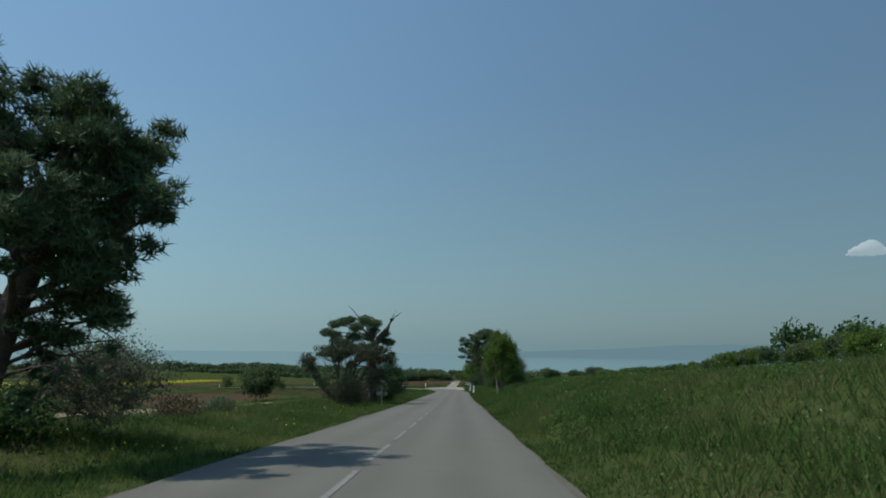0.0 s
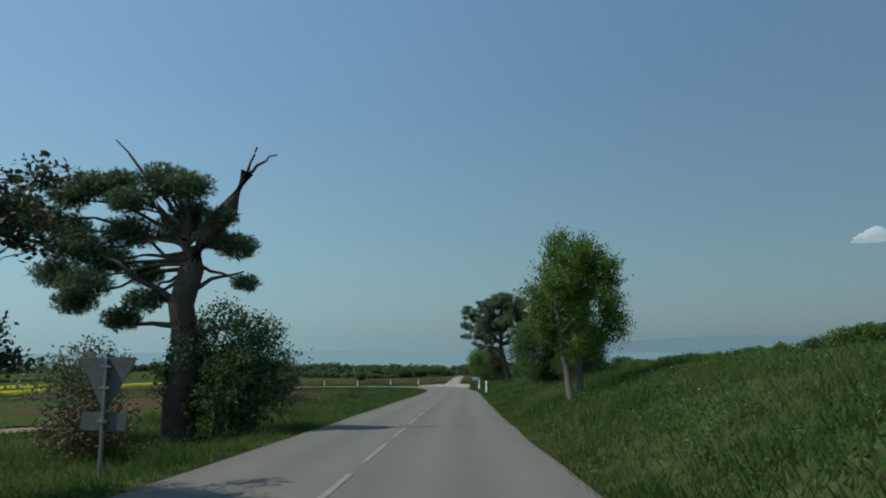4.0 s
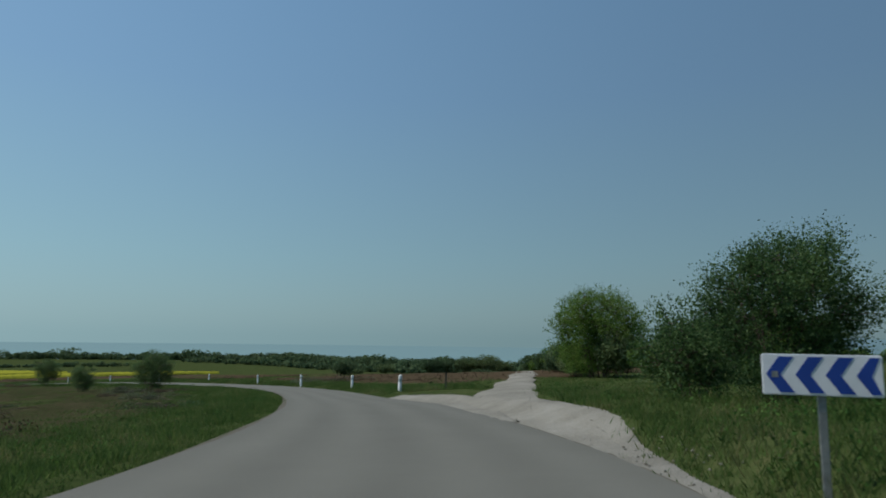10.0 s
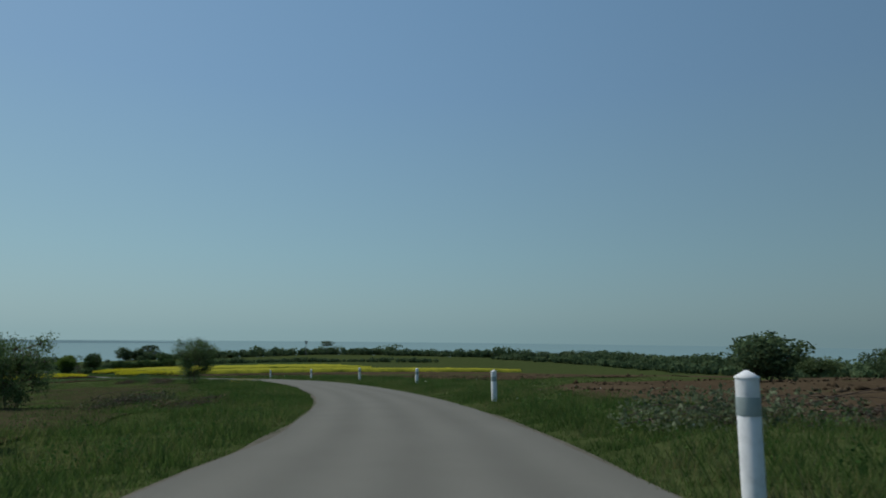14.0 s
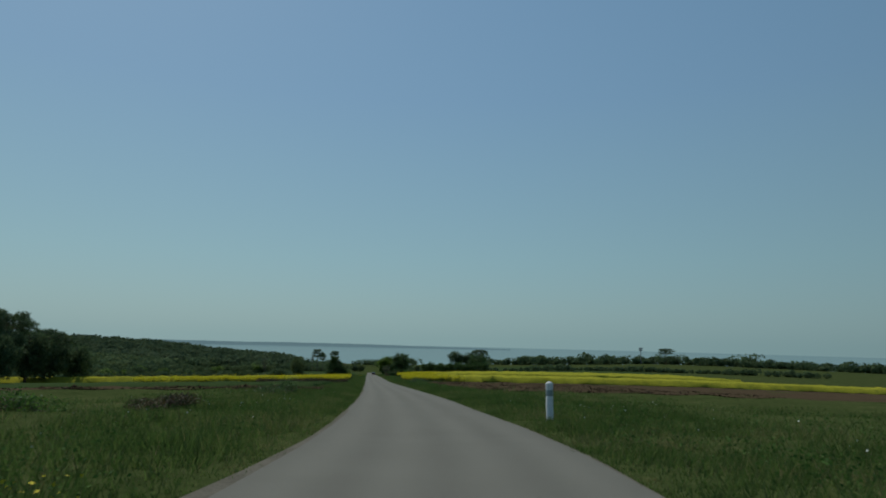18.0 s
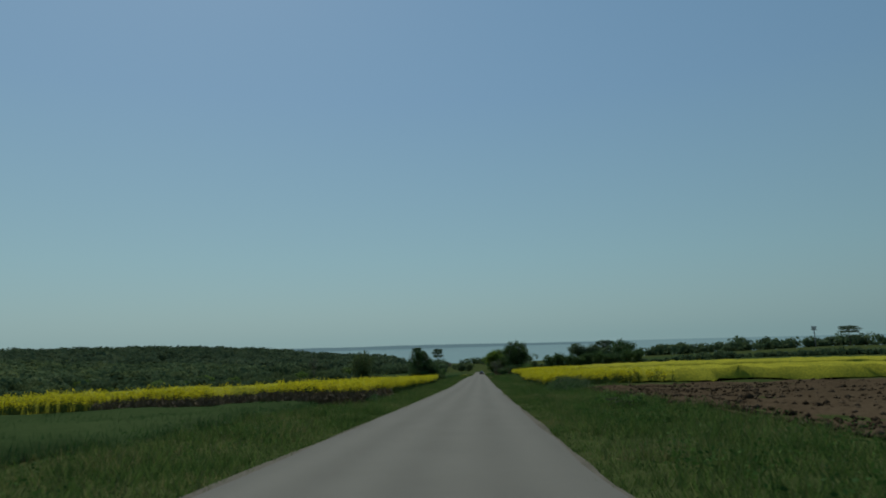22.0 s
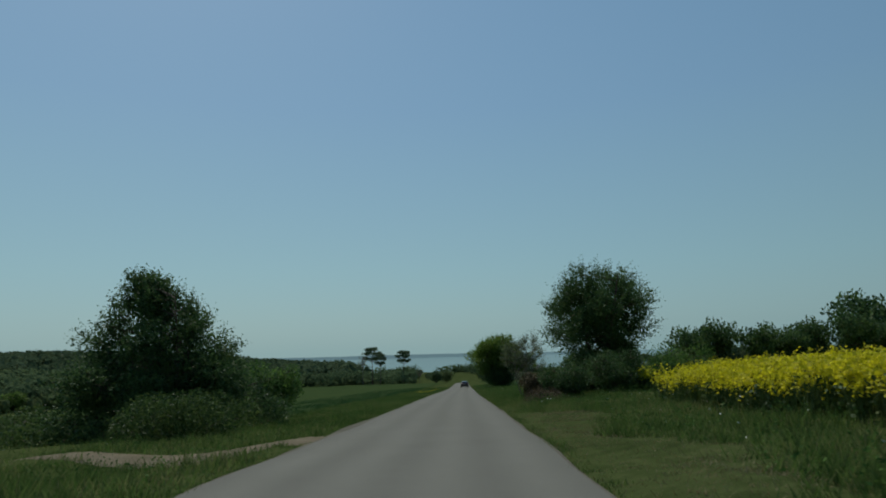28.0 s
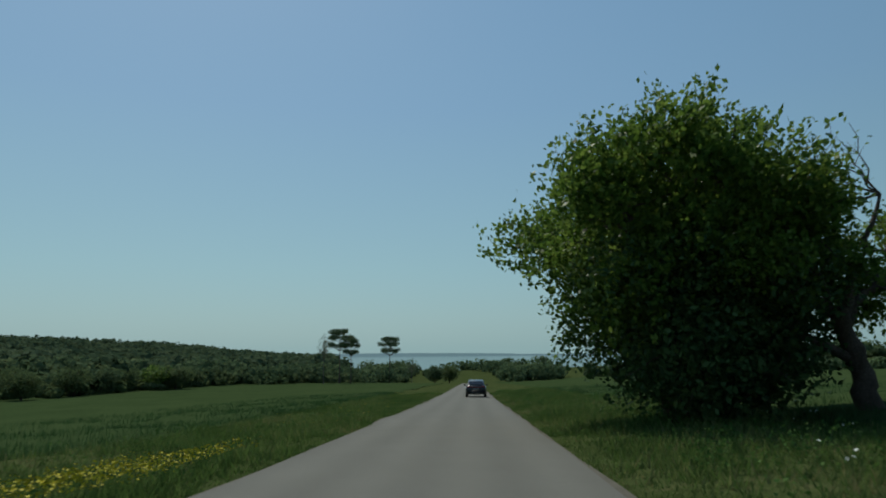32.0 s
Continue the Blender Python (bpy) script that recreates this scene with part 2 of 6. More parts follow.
M["leaf_willow"] = material("leaf_willow", [(0.075, 0.125, 0.045), (0.10, 0.16, 0.058), (0.13, 0.195, 0.075)], 0.7, 0.5, 5, island=0.3, translucent=0.45, spec=0.12)
M["leaf_maple"] = material("leaf_maple", [(0.06, 0.115, 0.018), (0.12, 0.2, 0.034), (0.2, 0.28, 0.056)], 0.9, 0.45, 5, island=0.5, translucent=0.5, spec=0.15)
M["ivy"] = material("ivy", [(0.0168, 0.042, 0.014), (0.0364, 0.077, 0.021), (0.063, 0.112, 0.0308)], 1.2, 0.4, 5, island=0.4, translucent=0.12)
M["white_paint"] = material("white_paint", [(0.62, 0.63, 0.62), (0.78, 0.79, 0.78), (0.84, 0.85, 0.84)], 6, 0.55, 7, 0.1, 60)
M["band_grey"] = material("band_grey", [(0.3, 0.36, 0.35), (0.37, 0.43, 0.42)], 8, 0.35, 4)
M["line_paint"] = material("line_paint", [(0.17, 0.167, 0.153), (0.225, 0.222, 0.208), (0.31, 0.305, 0.29)], 3, 0.85, 9, 0.2, 120, fine=6, spec=0.05)
M["sign_blue"] = material("sign_blue", [(0.018, 0.05, 0.24), (0.024, 0.065, 0.3)], 3, 0.4, 4)
M["sign_white"] = material("sign_white", [(0.6, 0.62, 0.63), (0.74, 0.75, 0.76)], 3, 0.4, 4)
M["sign_grey"] = material("sign_grey", [(0.1, 0.115, 0.11), (0.16, 0.18, 0.175)], 5, 0.6, 5)
M["galvanised"] = material("galvanised", [(0.2, 0.21, 0.21), (0.3, 0.31, 0.31), (0.38, 0.39, 0.39)], 8, 0.45, 6, metal=0.6)
M["post_wood"] = material("post_wood", [(0.05, 0.045, 0.035), (0.1, 0.09, 0.07), (0.15, 0.135, 0.11)], 6, 0.9, 6, 0.4, 50)
M["car_paint"] = material("car_paint", [(0.028, 0.027, 0.029), (0.04, 0.038, 0.04)], 2, 0.35, 3, metal=0.6, coat=0.7)
M["car_black"] = material("car_black", [(0.008, 0.008, 0.008), (0.015, 0.015, 0.015)], 5, 0.6, 3)
M["car_glass"] = material("car_glass", [(0.01, 0.012, 0.013), (0.014, 0.016, 0.017)], 2, 0.06, 2, spec=0.8)
M["car_red"] = material("car_red", [(0.13, 0.008, 0.008), (0.2, 0.012, 0.01)], 8, 0.25, 2, coat=0.6)
M["chrome"] = material("chrome", [(0.4, 0.4, 0.41), (0.55, 0.55, 0.56)], 6, 0.25, 2, metal=1.0)
M["tyre"] = material("tyre", [(0.012, 0.012, 0.012), (0.022, 0.022, 0.022)], 12, 0.85, 3)


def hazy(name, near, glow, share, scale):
    """Far land or water seen through miles of bright air: its own colour, the haze mixed in as emission."""
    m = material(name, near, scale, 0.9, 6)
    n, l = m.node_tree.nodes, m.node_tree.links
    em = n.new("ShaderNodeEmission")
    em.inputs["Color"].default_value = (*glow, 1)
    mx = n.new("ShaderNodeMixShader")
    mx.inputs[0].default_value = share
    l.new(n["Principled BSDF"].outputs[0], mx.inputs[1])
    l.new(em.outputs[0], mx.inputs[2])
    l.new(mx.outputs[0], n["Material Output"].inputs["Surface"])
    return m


M["heath"] = material("heath", [(0.0206, 0.0281, 0.0112), (0.0374, 0.0412, 0.0187), (0.058, 0.0524, 0.0281), (0.0842, 0.0674, 0.0421)], 0.22, 0.95, 9, 0.9, 7, fine=14, spec=0.0)
# far foliage: distance haze is put into these paler, greyer base colours
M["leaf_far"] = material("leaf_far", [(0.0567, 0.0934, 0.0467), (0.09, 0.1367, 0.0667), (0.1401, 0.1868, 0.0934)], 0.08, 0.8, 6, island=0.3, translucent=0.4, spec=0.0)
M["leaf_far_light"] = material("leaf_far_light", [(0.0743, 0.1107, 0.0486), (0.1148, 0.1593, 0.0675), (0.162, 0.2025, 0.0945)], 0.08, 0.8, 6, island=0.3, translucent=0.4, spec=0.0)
M["wood_far"] = material("wood_far", [(0.0493, 0.0783, 0.0435), (0.0754, 0.1131, 0.0609), (0.116, 0.1537, 0.087)], 0.03, 0.9, 6, island=0.3, translucent=0.35, spec=0.0)
# cloud: most of its brightness is emission, little comes from the sun
M["cloud_white"] = hazy("cloud_white", [(0.75, 0.77, 0.78), (0.85, 0.86, 0.86)], (0.335, 0.43, 0.475), 0.85, 0.01)
# sea and far hills: emission stands in for the bright haze
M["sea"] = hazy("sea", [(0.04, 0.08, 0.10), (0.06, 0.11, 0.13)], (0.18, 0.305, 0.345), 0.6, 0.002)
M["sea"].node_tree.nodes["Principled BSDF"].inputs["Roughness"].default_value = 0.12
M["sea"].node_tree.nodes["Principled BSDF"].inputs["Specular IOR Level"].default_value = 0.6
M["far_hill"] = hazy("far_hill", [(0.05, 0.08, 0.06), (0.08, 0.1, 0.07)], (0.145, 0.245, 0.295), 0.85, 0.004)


# ---- mesh helpers ----
def mesh_np(name, verts, faces, mat, smooth=False):
    verts = np.asarray(verts, np.float32)
    faces = np.asarray(faces, np.int32)
    me = bpy.data.meshes.new(name)
    nf, k = faces.shape
    me.vertices.add(len(verts))
    me.vertices.foreach_set("co", verts.ravel())
    me.loops.add(nf * k)
    me.loops.foreach_set("vertex_index", faces.ravel())
    me.polygons.add(nf)
    me.polygons.foreach_set("loop_start", np.arange(0, nf * k, k, dtype=np.int32))
    me.polygons.foreach_set("loop_total", np.full(nf, k, np.int32))
    if smooth:
        me.polygons.foreach_set("use_smooth", np.ones(nf, bool))
    me.update(calc_edges=True)
    me.materials.append(mat)
    return me


def part(name, me, parent, label="", m=None):
    ob = new(name, me)
    ob.parent = parent
    if m is not None:
        ob.matrix_basis = m
    return tagged(ob, label) if label else ob


def thing(name, label, category, m=None, group="", kind="", data=None):
    ob = new(name, data)
    if m is not None:
        ob.matrix_basis = m
    return tagged(ob, label, category, group, kind)


def bm_mesh(name, bm, mat, smooth=False):
    me = bpy.data.meshes.new(name)
    bm.to_mesh(me)
    bm.free()
    if smooth:
        me.polygons.foreach_set("use_smooth", np.ones(len(me.polygons), bool))
    me.materials.append(mat)
    return me


def box(bm, x0, x1, y0, y1, z0, z1, bevel=0.0):
    g = bmesh.ops.create_cube(bm, size=1)
    bmesh.ops.transform(bm, verts=g["verts"], matrix=Matrix.Translation(((x0 + x1) / 2, (y0 + y1) / 2, (z0 + z1) / 2)) @ Matrix.Diagonal((x1 - x0, y1 - y0, z1 - z0, 1)))
    if bevel:
        edges = {e for v in g["verts"] for e in v.link_edges}
        bmesh.ops.bevel(bm, geom=list(edges), offset=bevel, segments=2, affect="EDGES")


def tubes(paths, sides=7):
    """Tapered limbs: each path is (points n x 3, radii n). Returns verts and quads of all of them."""
    vs, fs, base = [], [], 0
    ang = np.linspace(0, 2 * np.pi, sides, endpoint=False)
    for pts, rad in paths:
        pts, rad = np.asarray(pts, float), np.asarray(rad, float)
        tan = np.gradient(pts, axis=0)
        tan /= np.linalg.norm(tan, axis=1)[:, None] + 1e-9
        ref = np.where(np.abs(tan[:, 2:3]) > 0.9, [[1.0, 0, 0]], [[0, 0, 1.0]])
        a = np.cross(tan, ref)
        a /= np.linalg.norm(a, axis=1)[:, None] + 1e-9
        b = np.cross(tan, a)
        ring = pts[:, None] + rad[:, None, None] * (np.cos(ang)[None, :, None] * a[:, None] + np.sin(ang)[None, :, None] * b[:, None])
        n = len(pts)
        vs.append(ring.reshape(-1, 3))
        i = np.arange(n - 1)[:, None] * sides + np.arange(sides)[None]
        j = np.arange(n - 1)[:, None] * sides + (np.arange(sides)[None] + 1) % sides
        fs.append(np.stack([i, j, j + sides, i + sides], -1).reshape(-1, 4) + base)
        base += n * sides
    return np.concatenate(vs), np.concatenate(fs)


def bent(p, q, rng, n=7, sag=0.0, wob=0.08):
    """A wandering line from p to q."""
    p, q = np.asarray(p, float), np.asarray(q, float)
    t = np.linspace(0, 1, n)[:, None]
    L = np.linalg.norm(q - p)
    w = rng.normal(0, wob * L, (n, 3)) * (t * (1 - t) * 2)
    w[:, 2] += (sag * L * 4 * t * (1 - t))[:, 0]
    return p + (q - p) * t + w


def unit(v):
    return v / (np.linalg.norm(v, axis=-1, keepdims=True) + 1e-9)


def leaf_quads(pos, size, rng, droop=0.0, long=1.7):
    """A small folded-free leaf blade at each place, turned at random."""
    n = len(pos)
    a = unit(rng.normal(size=(n, 3)) - [0, 0, droop])
    b = unit(np.cross(a, rng.normal(size=(n, 3))))
    s = (size * rng.uniform(0.6, 1.35, n))[:, None]
    v = np.stack([pos - a * s * long * 0.5, pos + b * s * 0.5, pos + a * s * long * 0.5, pos - b * s * 0.5], 1)
    return v.reshape(-1, 3), np.arange(4 * n).reshape(-1, 4)


def shoot_leaves(clumps, leaves, per, length, leaf, rng, centre, up=0.35, power=0.7):
    """Leafy shoots that grow outward from the clumps, leaves set along each of them."""
    n = leaves // per
    p = in_clumps(clumps, n, rng, power)
    d = unit(unit(p - centre) + rng.normal(size=(n, 3)) * 0.5 + [0, 0, up])
    L = (length * rng.uniform(0.4, 1.25, n))[:, None, None]
    t = ((np.arange(per) + 0.6) / per)[None, :, None]
    pos = p[:, None] + d[:, None] * L * t + rng.normal(0, 1, (n, per, 3)) * (leaf * 0.8) - np.array([0, 0, 0.12]) * L * t**2
    a = unit(d[:, None] * 0.8 + rng.normal(size=(n, per, 3)) * 0.75).reshape(-1, 3)
    b = unit(np.cross(a, rng.normal(size=a.shape)))
    q = pos.reshape(-1, 3)
    s = ((leaf * rng.uniform(0.65, 1.3, (n, per)) * (1.1 - 0.35 * t[:, :, 0])).reshape(-1))[:, None]
    v = np.stack([q - a * s * 0.8, q + b * s * 0.5, q + a * s * 0.8, q - b * s * 0.5], 1)
    return v.reshape(-1, 3), np.arange(4 * len(q)).reshape(-1, 4)


def facing_quads(pos, nrm, size, rng, jitter=0.35):
    """Leaf pieces that lie along the skin of a crown, so that it shades as a rounded mass."""
    n = unit(unit(nrm) + rng.normal(size=pos.shape) * jitter)
    a = unit(np.cross(n, rng.normal(size=pos.shape)))
    b = np.cross(n, a)
    s = (size * rng.uniform(0.6, 1.35, len(pos)))[:, None]
    v = np.stack([pos - a * s * 0.6, pos + b * s * 0.5, pos + a * s * 0.6, pos - b * s * 0.5], 1)
    return v.reshape(-1, 3), np.arange(4 * len(pos)).reshape(-1, 4)


def needle_tufts(pos, length, rng, k=6, up=0.35):
    """A star of thin needles at each place."""
    n = len(pos)
    d = unit(rng.normal(size=(n, k, 3)) + [0, 0, up])
    L = length * rng.uniform(0.7, 1.3, (n, 1, 1))
    side = unit(np.cross(d, rng.normal(size=(n, k, 3)))) * L * 0.085
    p = pos[:, None]
    v = np.stack([p - side, p + side, p + d * L], 2)
    return v.reshape(-1, 3), np.arange(3 * n * k).reshape(-1, 3)


def in_clumps(clumps, n, rng, power=0.45):
    """Places inside a set of ellipsoids (centre, radii), denser toward their skins."""
    c = np.array([k[0] for k in clumps], float)
    r = np.array([k[1] for k in clumps], float)
    w = (r[:, 0] * r[:, 1] + r[:, 0] * r[:, 2]) ** 1.0
    i = rng.choice(len(c), n, p=w / w.sum())
    d = unit(rng.normal(size=(n, 3)))
    return c[i] + d * r[i] * (rng.uniform(0, 1, (n, 1)) ** power)


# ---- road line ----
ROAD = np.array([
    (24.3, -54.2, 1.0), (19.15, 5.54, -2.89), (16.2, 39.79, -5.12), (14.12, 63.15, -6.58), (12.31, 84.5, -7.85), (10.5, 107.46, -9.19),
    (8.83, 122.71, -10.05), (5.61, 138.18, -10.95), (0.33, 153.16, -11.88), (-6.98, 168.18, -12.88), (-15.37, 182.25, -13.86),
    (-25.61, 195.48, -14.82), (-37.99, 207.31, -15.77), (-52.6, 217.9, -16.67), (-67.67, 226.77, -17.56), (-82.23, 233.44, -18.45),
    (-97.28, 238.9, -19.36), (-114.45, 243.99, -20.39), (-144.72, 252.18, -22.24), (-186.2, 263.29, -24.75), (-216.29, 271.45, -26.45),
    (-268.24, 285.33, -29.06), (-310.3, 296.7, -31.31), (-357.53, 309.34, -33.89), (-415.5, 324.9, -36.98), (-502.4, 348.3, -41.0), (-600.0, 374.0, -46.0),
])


def spline(ctrl, step):
    """A Catmull-Rom line through ctrl, sampled evenly."""
    p = np.vstack([2 * ctrl[0] - ctrl[1], ctrl, 2 * ctrl[-1] - ctrl[-2]])
    out = []
    for i in range(1, len(p) - 2):
        a, b, c, d = p[i - 1 : i + 3]
        L1 = np.linalg.norm(c - b)
        m1 = (c - a) / (np.linalg.norm(c - b) + np.linalg.norm(b - a)) * L1
        m2 = (d - b) / (np.linalg.norm(d - c) + np.linalg.norm(c - b)) * L1
        for t in np.linspace(0, 1, 40, endpoint=False):
            out.append((2 * t**3 - 3 * t**2 + 1) * b + (t**3 - 2 * t**2 + t) * m1 + (-2 * t**3 + 3 * t**2) * c + (t**3 - t**2) * m2)
    out = np.array(out + [ctrl[-1]])
    s = np.r_[0, np.cumsum(np.linalg.norm(np.diff(out[:, :2], axis=0), axis=1))]
    want = np.arange(0, s[-1], step)
    return np.stack([np.interp(want, s, out[:, k]) for k in range(3)], 1), want


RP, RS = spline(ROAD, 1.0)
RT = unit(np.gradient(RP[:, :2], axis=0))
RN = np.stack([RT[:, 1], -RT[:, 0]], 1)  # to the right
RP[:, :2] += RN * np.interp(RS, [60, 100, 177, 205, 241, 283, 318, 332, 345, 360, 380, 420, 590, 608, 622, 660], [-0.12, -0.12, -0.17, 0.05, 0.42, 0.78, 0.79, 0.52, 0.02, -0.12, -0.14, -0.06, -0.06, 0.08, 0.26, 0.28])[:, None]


def on_road(s, u):
    """World x, y at s metres along the road and u metres to its right."""
    s, u = np.asarray(s, float), np.asarray(u, float)
    p = np.stack([np.interp(s, RS, RP[:, k]) for k in range(2)], -1)
    n = np.stack([np.interp(s, RS, RN[:, k]) for k in range(2)], -1)
    return p + n * u[..., None] if u.ndim else p + n * float(u)


def road_frame(x, y):
    """s, u of the nearest point of the road, and its height."""
    x, y = np.atleast_1d(x).astype(float), np.atleast_1d(y).astype(float)
    s_out, u_out = np.empty(len(x)), np.empty(len(x))
    k = RP[::3, :2]
    for a in range(0, len(x), 20000):
        d = (x[a : a + 20000, None] - k[None, :, 0]) ** 2 + (y[a : a + 20000, None] - k[None, :, 1]) ** 2
        i = d.argmin(1) * 3
        off = np.stack([x[a : a + 20000] - RP[i, 0], y[a : a + 20000] - RP[i, 1]], 1)
        along = np.clip((off * RT[i]).sum(1), -3, 3)
        s_out[a : a + 20000] = RS[i] + along
        j = np.clip(np.round(RS[i] + along).astype(int), 0, len(RP) - 1)
        off = np.stack([x[a : a + 20000] - RP[j, 0], y[a : a + 20000] - RP[j, 1]], 1)
        u_out[a : a + 20000] = np.sign((off * RN[j]).sum(1)) * np.linalg.norm(off, axis=1)
    return s_out, u_out, np.interp(s_out, RS, RP[:, 2])


def half_width(s):
    return np.interp(s, [0, 150, 190, 245, 283, 318, 345, 380, 422, 600], [2.68, 2.72, 2.76, 2.74, 2.64, 2.46, 2.40, 2.38, 2.45, 2.47])


def flare(s):
    """Extra asphalt on the right where the farm track joins."""
    return np.interp(s, [187, 191.5, 196, 214, 221], [0, 1.2, 1.38, 1.15, 0])


# ---- lie of the land ----
FAR = np.array([
    (73, 133, -5.5), (60, 20, 0.0), (57, 70, -3.3), (60, 180, -9.5), (30, 215, -12), (-10, 270, -17), (-28, 283, -18), (-31, 237, -15.8),
    (-60, 90, -15), (-60, 20, -7), (-140, 150, -22), (-160, 40, -16), (-250, 180, -29), (-330, 60, -26), (-300, 225, -33.5), (-380, 190, -38),
    (-500, 230, -42), (-700, 230, -44), (-950, 90, -29), (-900, -40, -28), (-980, 210, -36), (-1000, 330, -52), (-324, 346, -31.0), (-430, 420, -36), (-499, 597, -33), (-652, 480, -41), (-560, 320, -43),
    (-308, 766, -36), (0, 560, -33), (200, 700, -38), (-200, 420, -29),
])


def kernel(r):
    return np.sqrt(r**2 + 20.0**2)


_road_pts = RP[np.arange(20, len(RP), 24)]
CP = np.vstack([_road_pts, FAR])
_A = np.zeros((len(CP) + 3,) * 2)
_A[: len(CP), : len(CP)] = kernel(np.linalg.norm(CP[:, None, :2] - CP[None, :, :2], axis=2)) - 1.5 * np.eye(len(CP))
_A[: len(CP), -3:] = np.c_[np.ones(len(CP)), CP[:, :2] / 100]
_A[-3:, : len(CP)] = _A[: len(CP), -3:].T
WGT = np.linalg.solve(_A, np.r_[CP[:, 2], 0, 0, 0])


def rbf(x, y):
    out = np.empty(len(x))
    for a in range(0, len(x), 30000):
        d = np.hypot(x[a : a + 30000, None] - CP[None, :, 0], y[a : a + 30000, None] - CP[None, :, 1])
        out[a : a + 30000] = kernel(d) @ WGT[:-3] + WGT[-3] + WGT[-2] * x[a : a + 30000] / 100 + WGT[-1] * y[a : a + 30000] / 100
    return out


RBF_ROAD = RP[:, 2] - rbf(RP[:, 0], RP[:, 1])


def smooth(t):
    t = np.clip(t, 0, 1)
    return t * t * (3 - 2 * t)


def lumps(x, y):
    """Small unevenness of rough ground."""
    return 0.07 * np.sin(x * 0.7 + 1.5 * np.sin(y * 0.43)) + 0.06 * np.sin(y * 0.83 + 1.7 * np.sin(x * 0.37))


def gravel_bed(s, u):
    """One inside the gravelled junction, nought outside."""
    return smooth((s - 190) / 4) * (1 - smooth((s - 221) / 4)) * smooth((u - 3.4) / 0.7) * (1 - smooth((u - np.interp(s, [190, 196, 200, 205, 212], [4.0, 4.8, 6.0, 8.0, 9.5])) / 0.8))


POST_PLACES = [(-2.36, 168.75), (-10.68, 183.2), (-21.25, 196.2), (-33.43, 209.48), (-48.2, 221.7), (-63.8, 231.2), (-79.05, 237.9), (-91.25, 241.05)]


def ground(x, y):
    x, y = np.atleast_1d(x).astype(float), np.atleast_1d(y).astype(float)
    cx, cy = np.clip(x, -1100, 260), np.clip(y, -120, 900)
    z = rbf(cx, cy)
    s, u, zr = road_frame(x, y)
    w = np.exp(-((u / 14.0) ** 2))
    z = z + np.interp(s, RS, RBF_ROAD) * w
    out = np.abs(u) - half_width(s) - (u > 0) * flare(s)
    leg1 = 1 - smooth((s - 172) / 24)
    right = (u > 0) * leg1
    # grass bank on the uphill side, shallow drain on the downhill side
    z = z + right * (1.0 * smooth((out - 0.8) / 6.0)) - (u < 0) * leg1 * 0.22 * smooth((out - 0.6) / 3.0)
    z = z - 0.10 * smooth((s - 300) / 30) * smooth((out - 0.5) / 2.0) * (1 - smooth((out - 4) / 4.0))
    # the downhill verge stays level with the road for a while
    z = z + (u < 0) * (1 - smooth((s - 150) / 60)) * 0.85 * smooth((out - 1.0) / 6.0) * (1 - smooth((out - 16) / 30))
    dip = gravel_bed(s, u)
    z = z + (1 - dip) * lumps(x, y) * smooth((out - 0.3) / 2.0) * (1 - 0.5 * smooth((out - 30) / 60))
    near = smooth(1 - (out - 0.75) / 0.9)
    z = z * (1 - near) + (zr - 0.05) * near
    z = np.where(out < 0.3, zr - 0.08, z)
    for px, py in POST_PLACES:
        z = z + 0.15 * np.exp(-((x - px) ** 2 + (y - py) ** 2) / 1.7) * smooth((out - 0.3) / 0.6)
    # the wide land sinks to the sea on all far sides
    far = np.hypot(x + 250, y - 250)
    z = z - 70 * smooth((far - 650) / 1100)
    return z


def gz(x, y):
    return float(ground([x], [y])[0])


def axis(lo, hi, step, end_lo, end_hi):
    mid = list(np.arange(lo, hi + step, step))
    a, d = [], step
    v = lo
    while v > end_lo:
        d *= 1.16
        v -= d
        a.append(v)
    b, d, v = [], step, mid[-1]
    while v < end_hi:
        d *= 1.16
        v += d
        b.append(v)
    return np.array(a[::-1] + mid + b)


gx, gy = axis(-430, 60, 1.3, -3800, 3200), axis(-30, 345, 1.3, -3000, 3600)
# a finer sheet round the first straight and the junction
gx = np.union1d(gx, np.arange(-1, 26, 0.5))
gy = np.union1d(gy, np.arange(128, 172, 0.65))
GX, GY = np.meshgrid(gx, gy)
GZ = ground(GX.ravel(), GY.ravel())
ny, nx = GX.shape
idx = np.arange(nx * ny).reshape(ny, nx)
quads = np.stack([idx[:-1, :-1], idx[:-1, 1:], idx[1:, 1:], idx[1:, :-1]], -1).reshape(-1, 4)
land = new("ground", mesh_np("ground", np.c_[GX.ravel(), GY.ravel(), GZ], quads, M["grass_ground"], True))
tagged(land, "rough green grass verges and meadow sloping to the sea", "ground", kind="structure")


def lie(x, y):
    """Height of the ground sheet itself, between its corners."""
    x, y = np.atleast_1d(x).astype(float), np.atleast_1d(y).astype(float)
    Z = GZ.reshape(ny, nx)
    i = np.clip(np.searchsorted(gx, x) - 1, 0, nx - 2)
    j = np.clip(np.searchsorted(gy, y) - 1, 0, ny - 2)
    a, b = (x - gx[i]) / (gx[i + 1] - gx[i]), (y - gy[j]) / (gy[j + 1] - gy[j])
    return (Z[j, i] * (1 - a) + Z[j, i + 1] * a) * (1 - b) + (Z[j + 1, i] * (1 - a) + Z[j + 1, i + 1] * a) * b


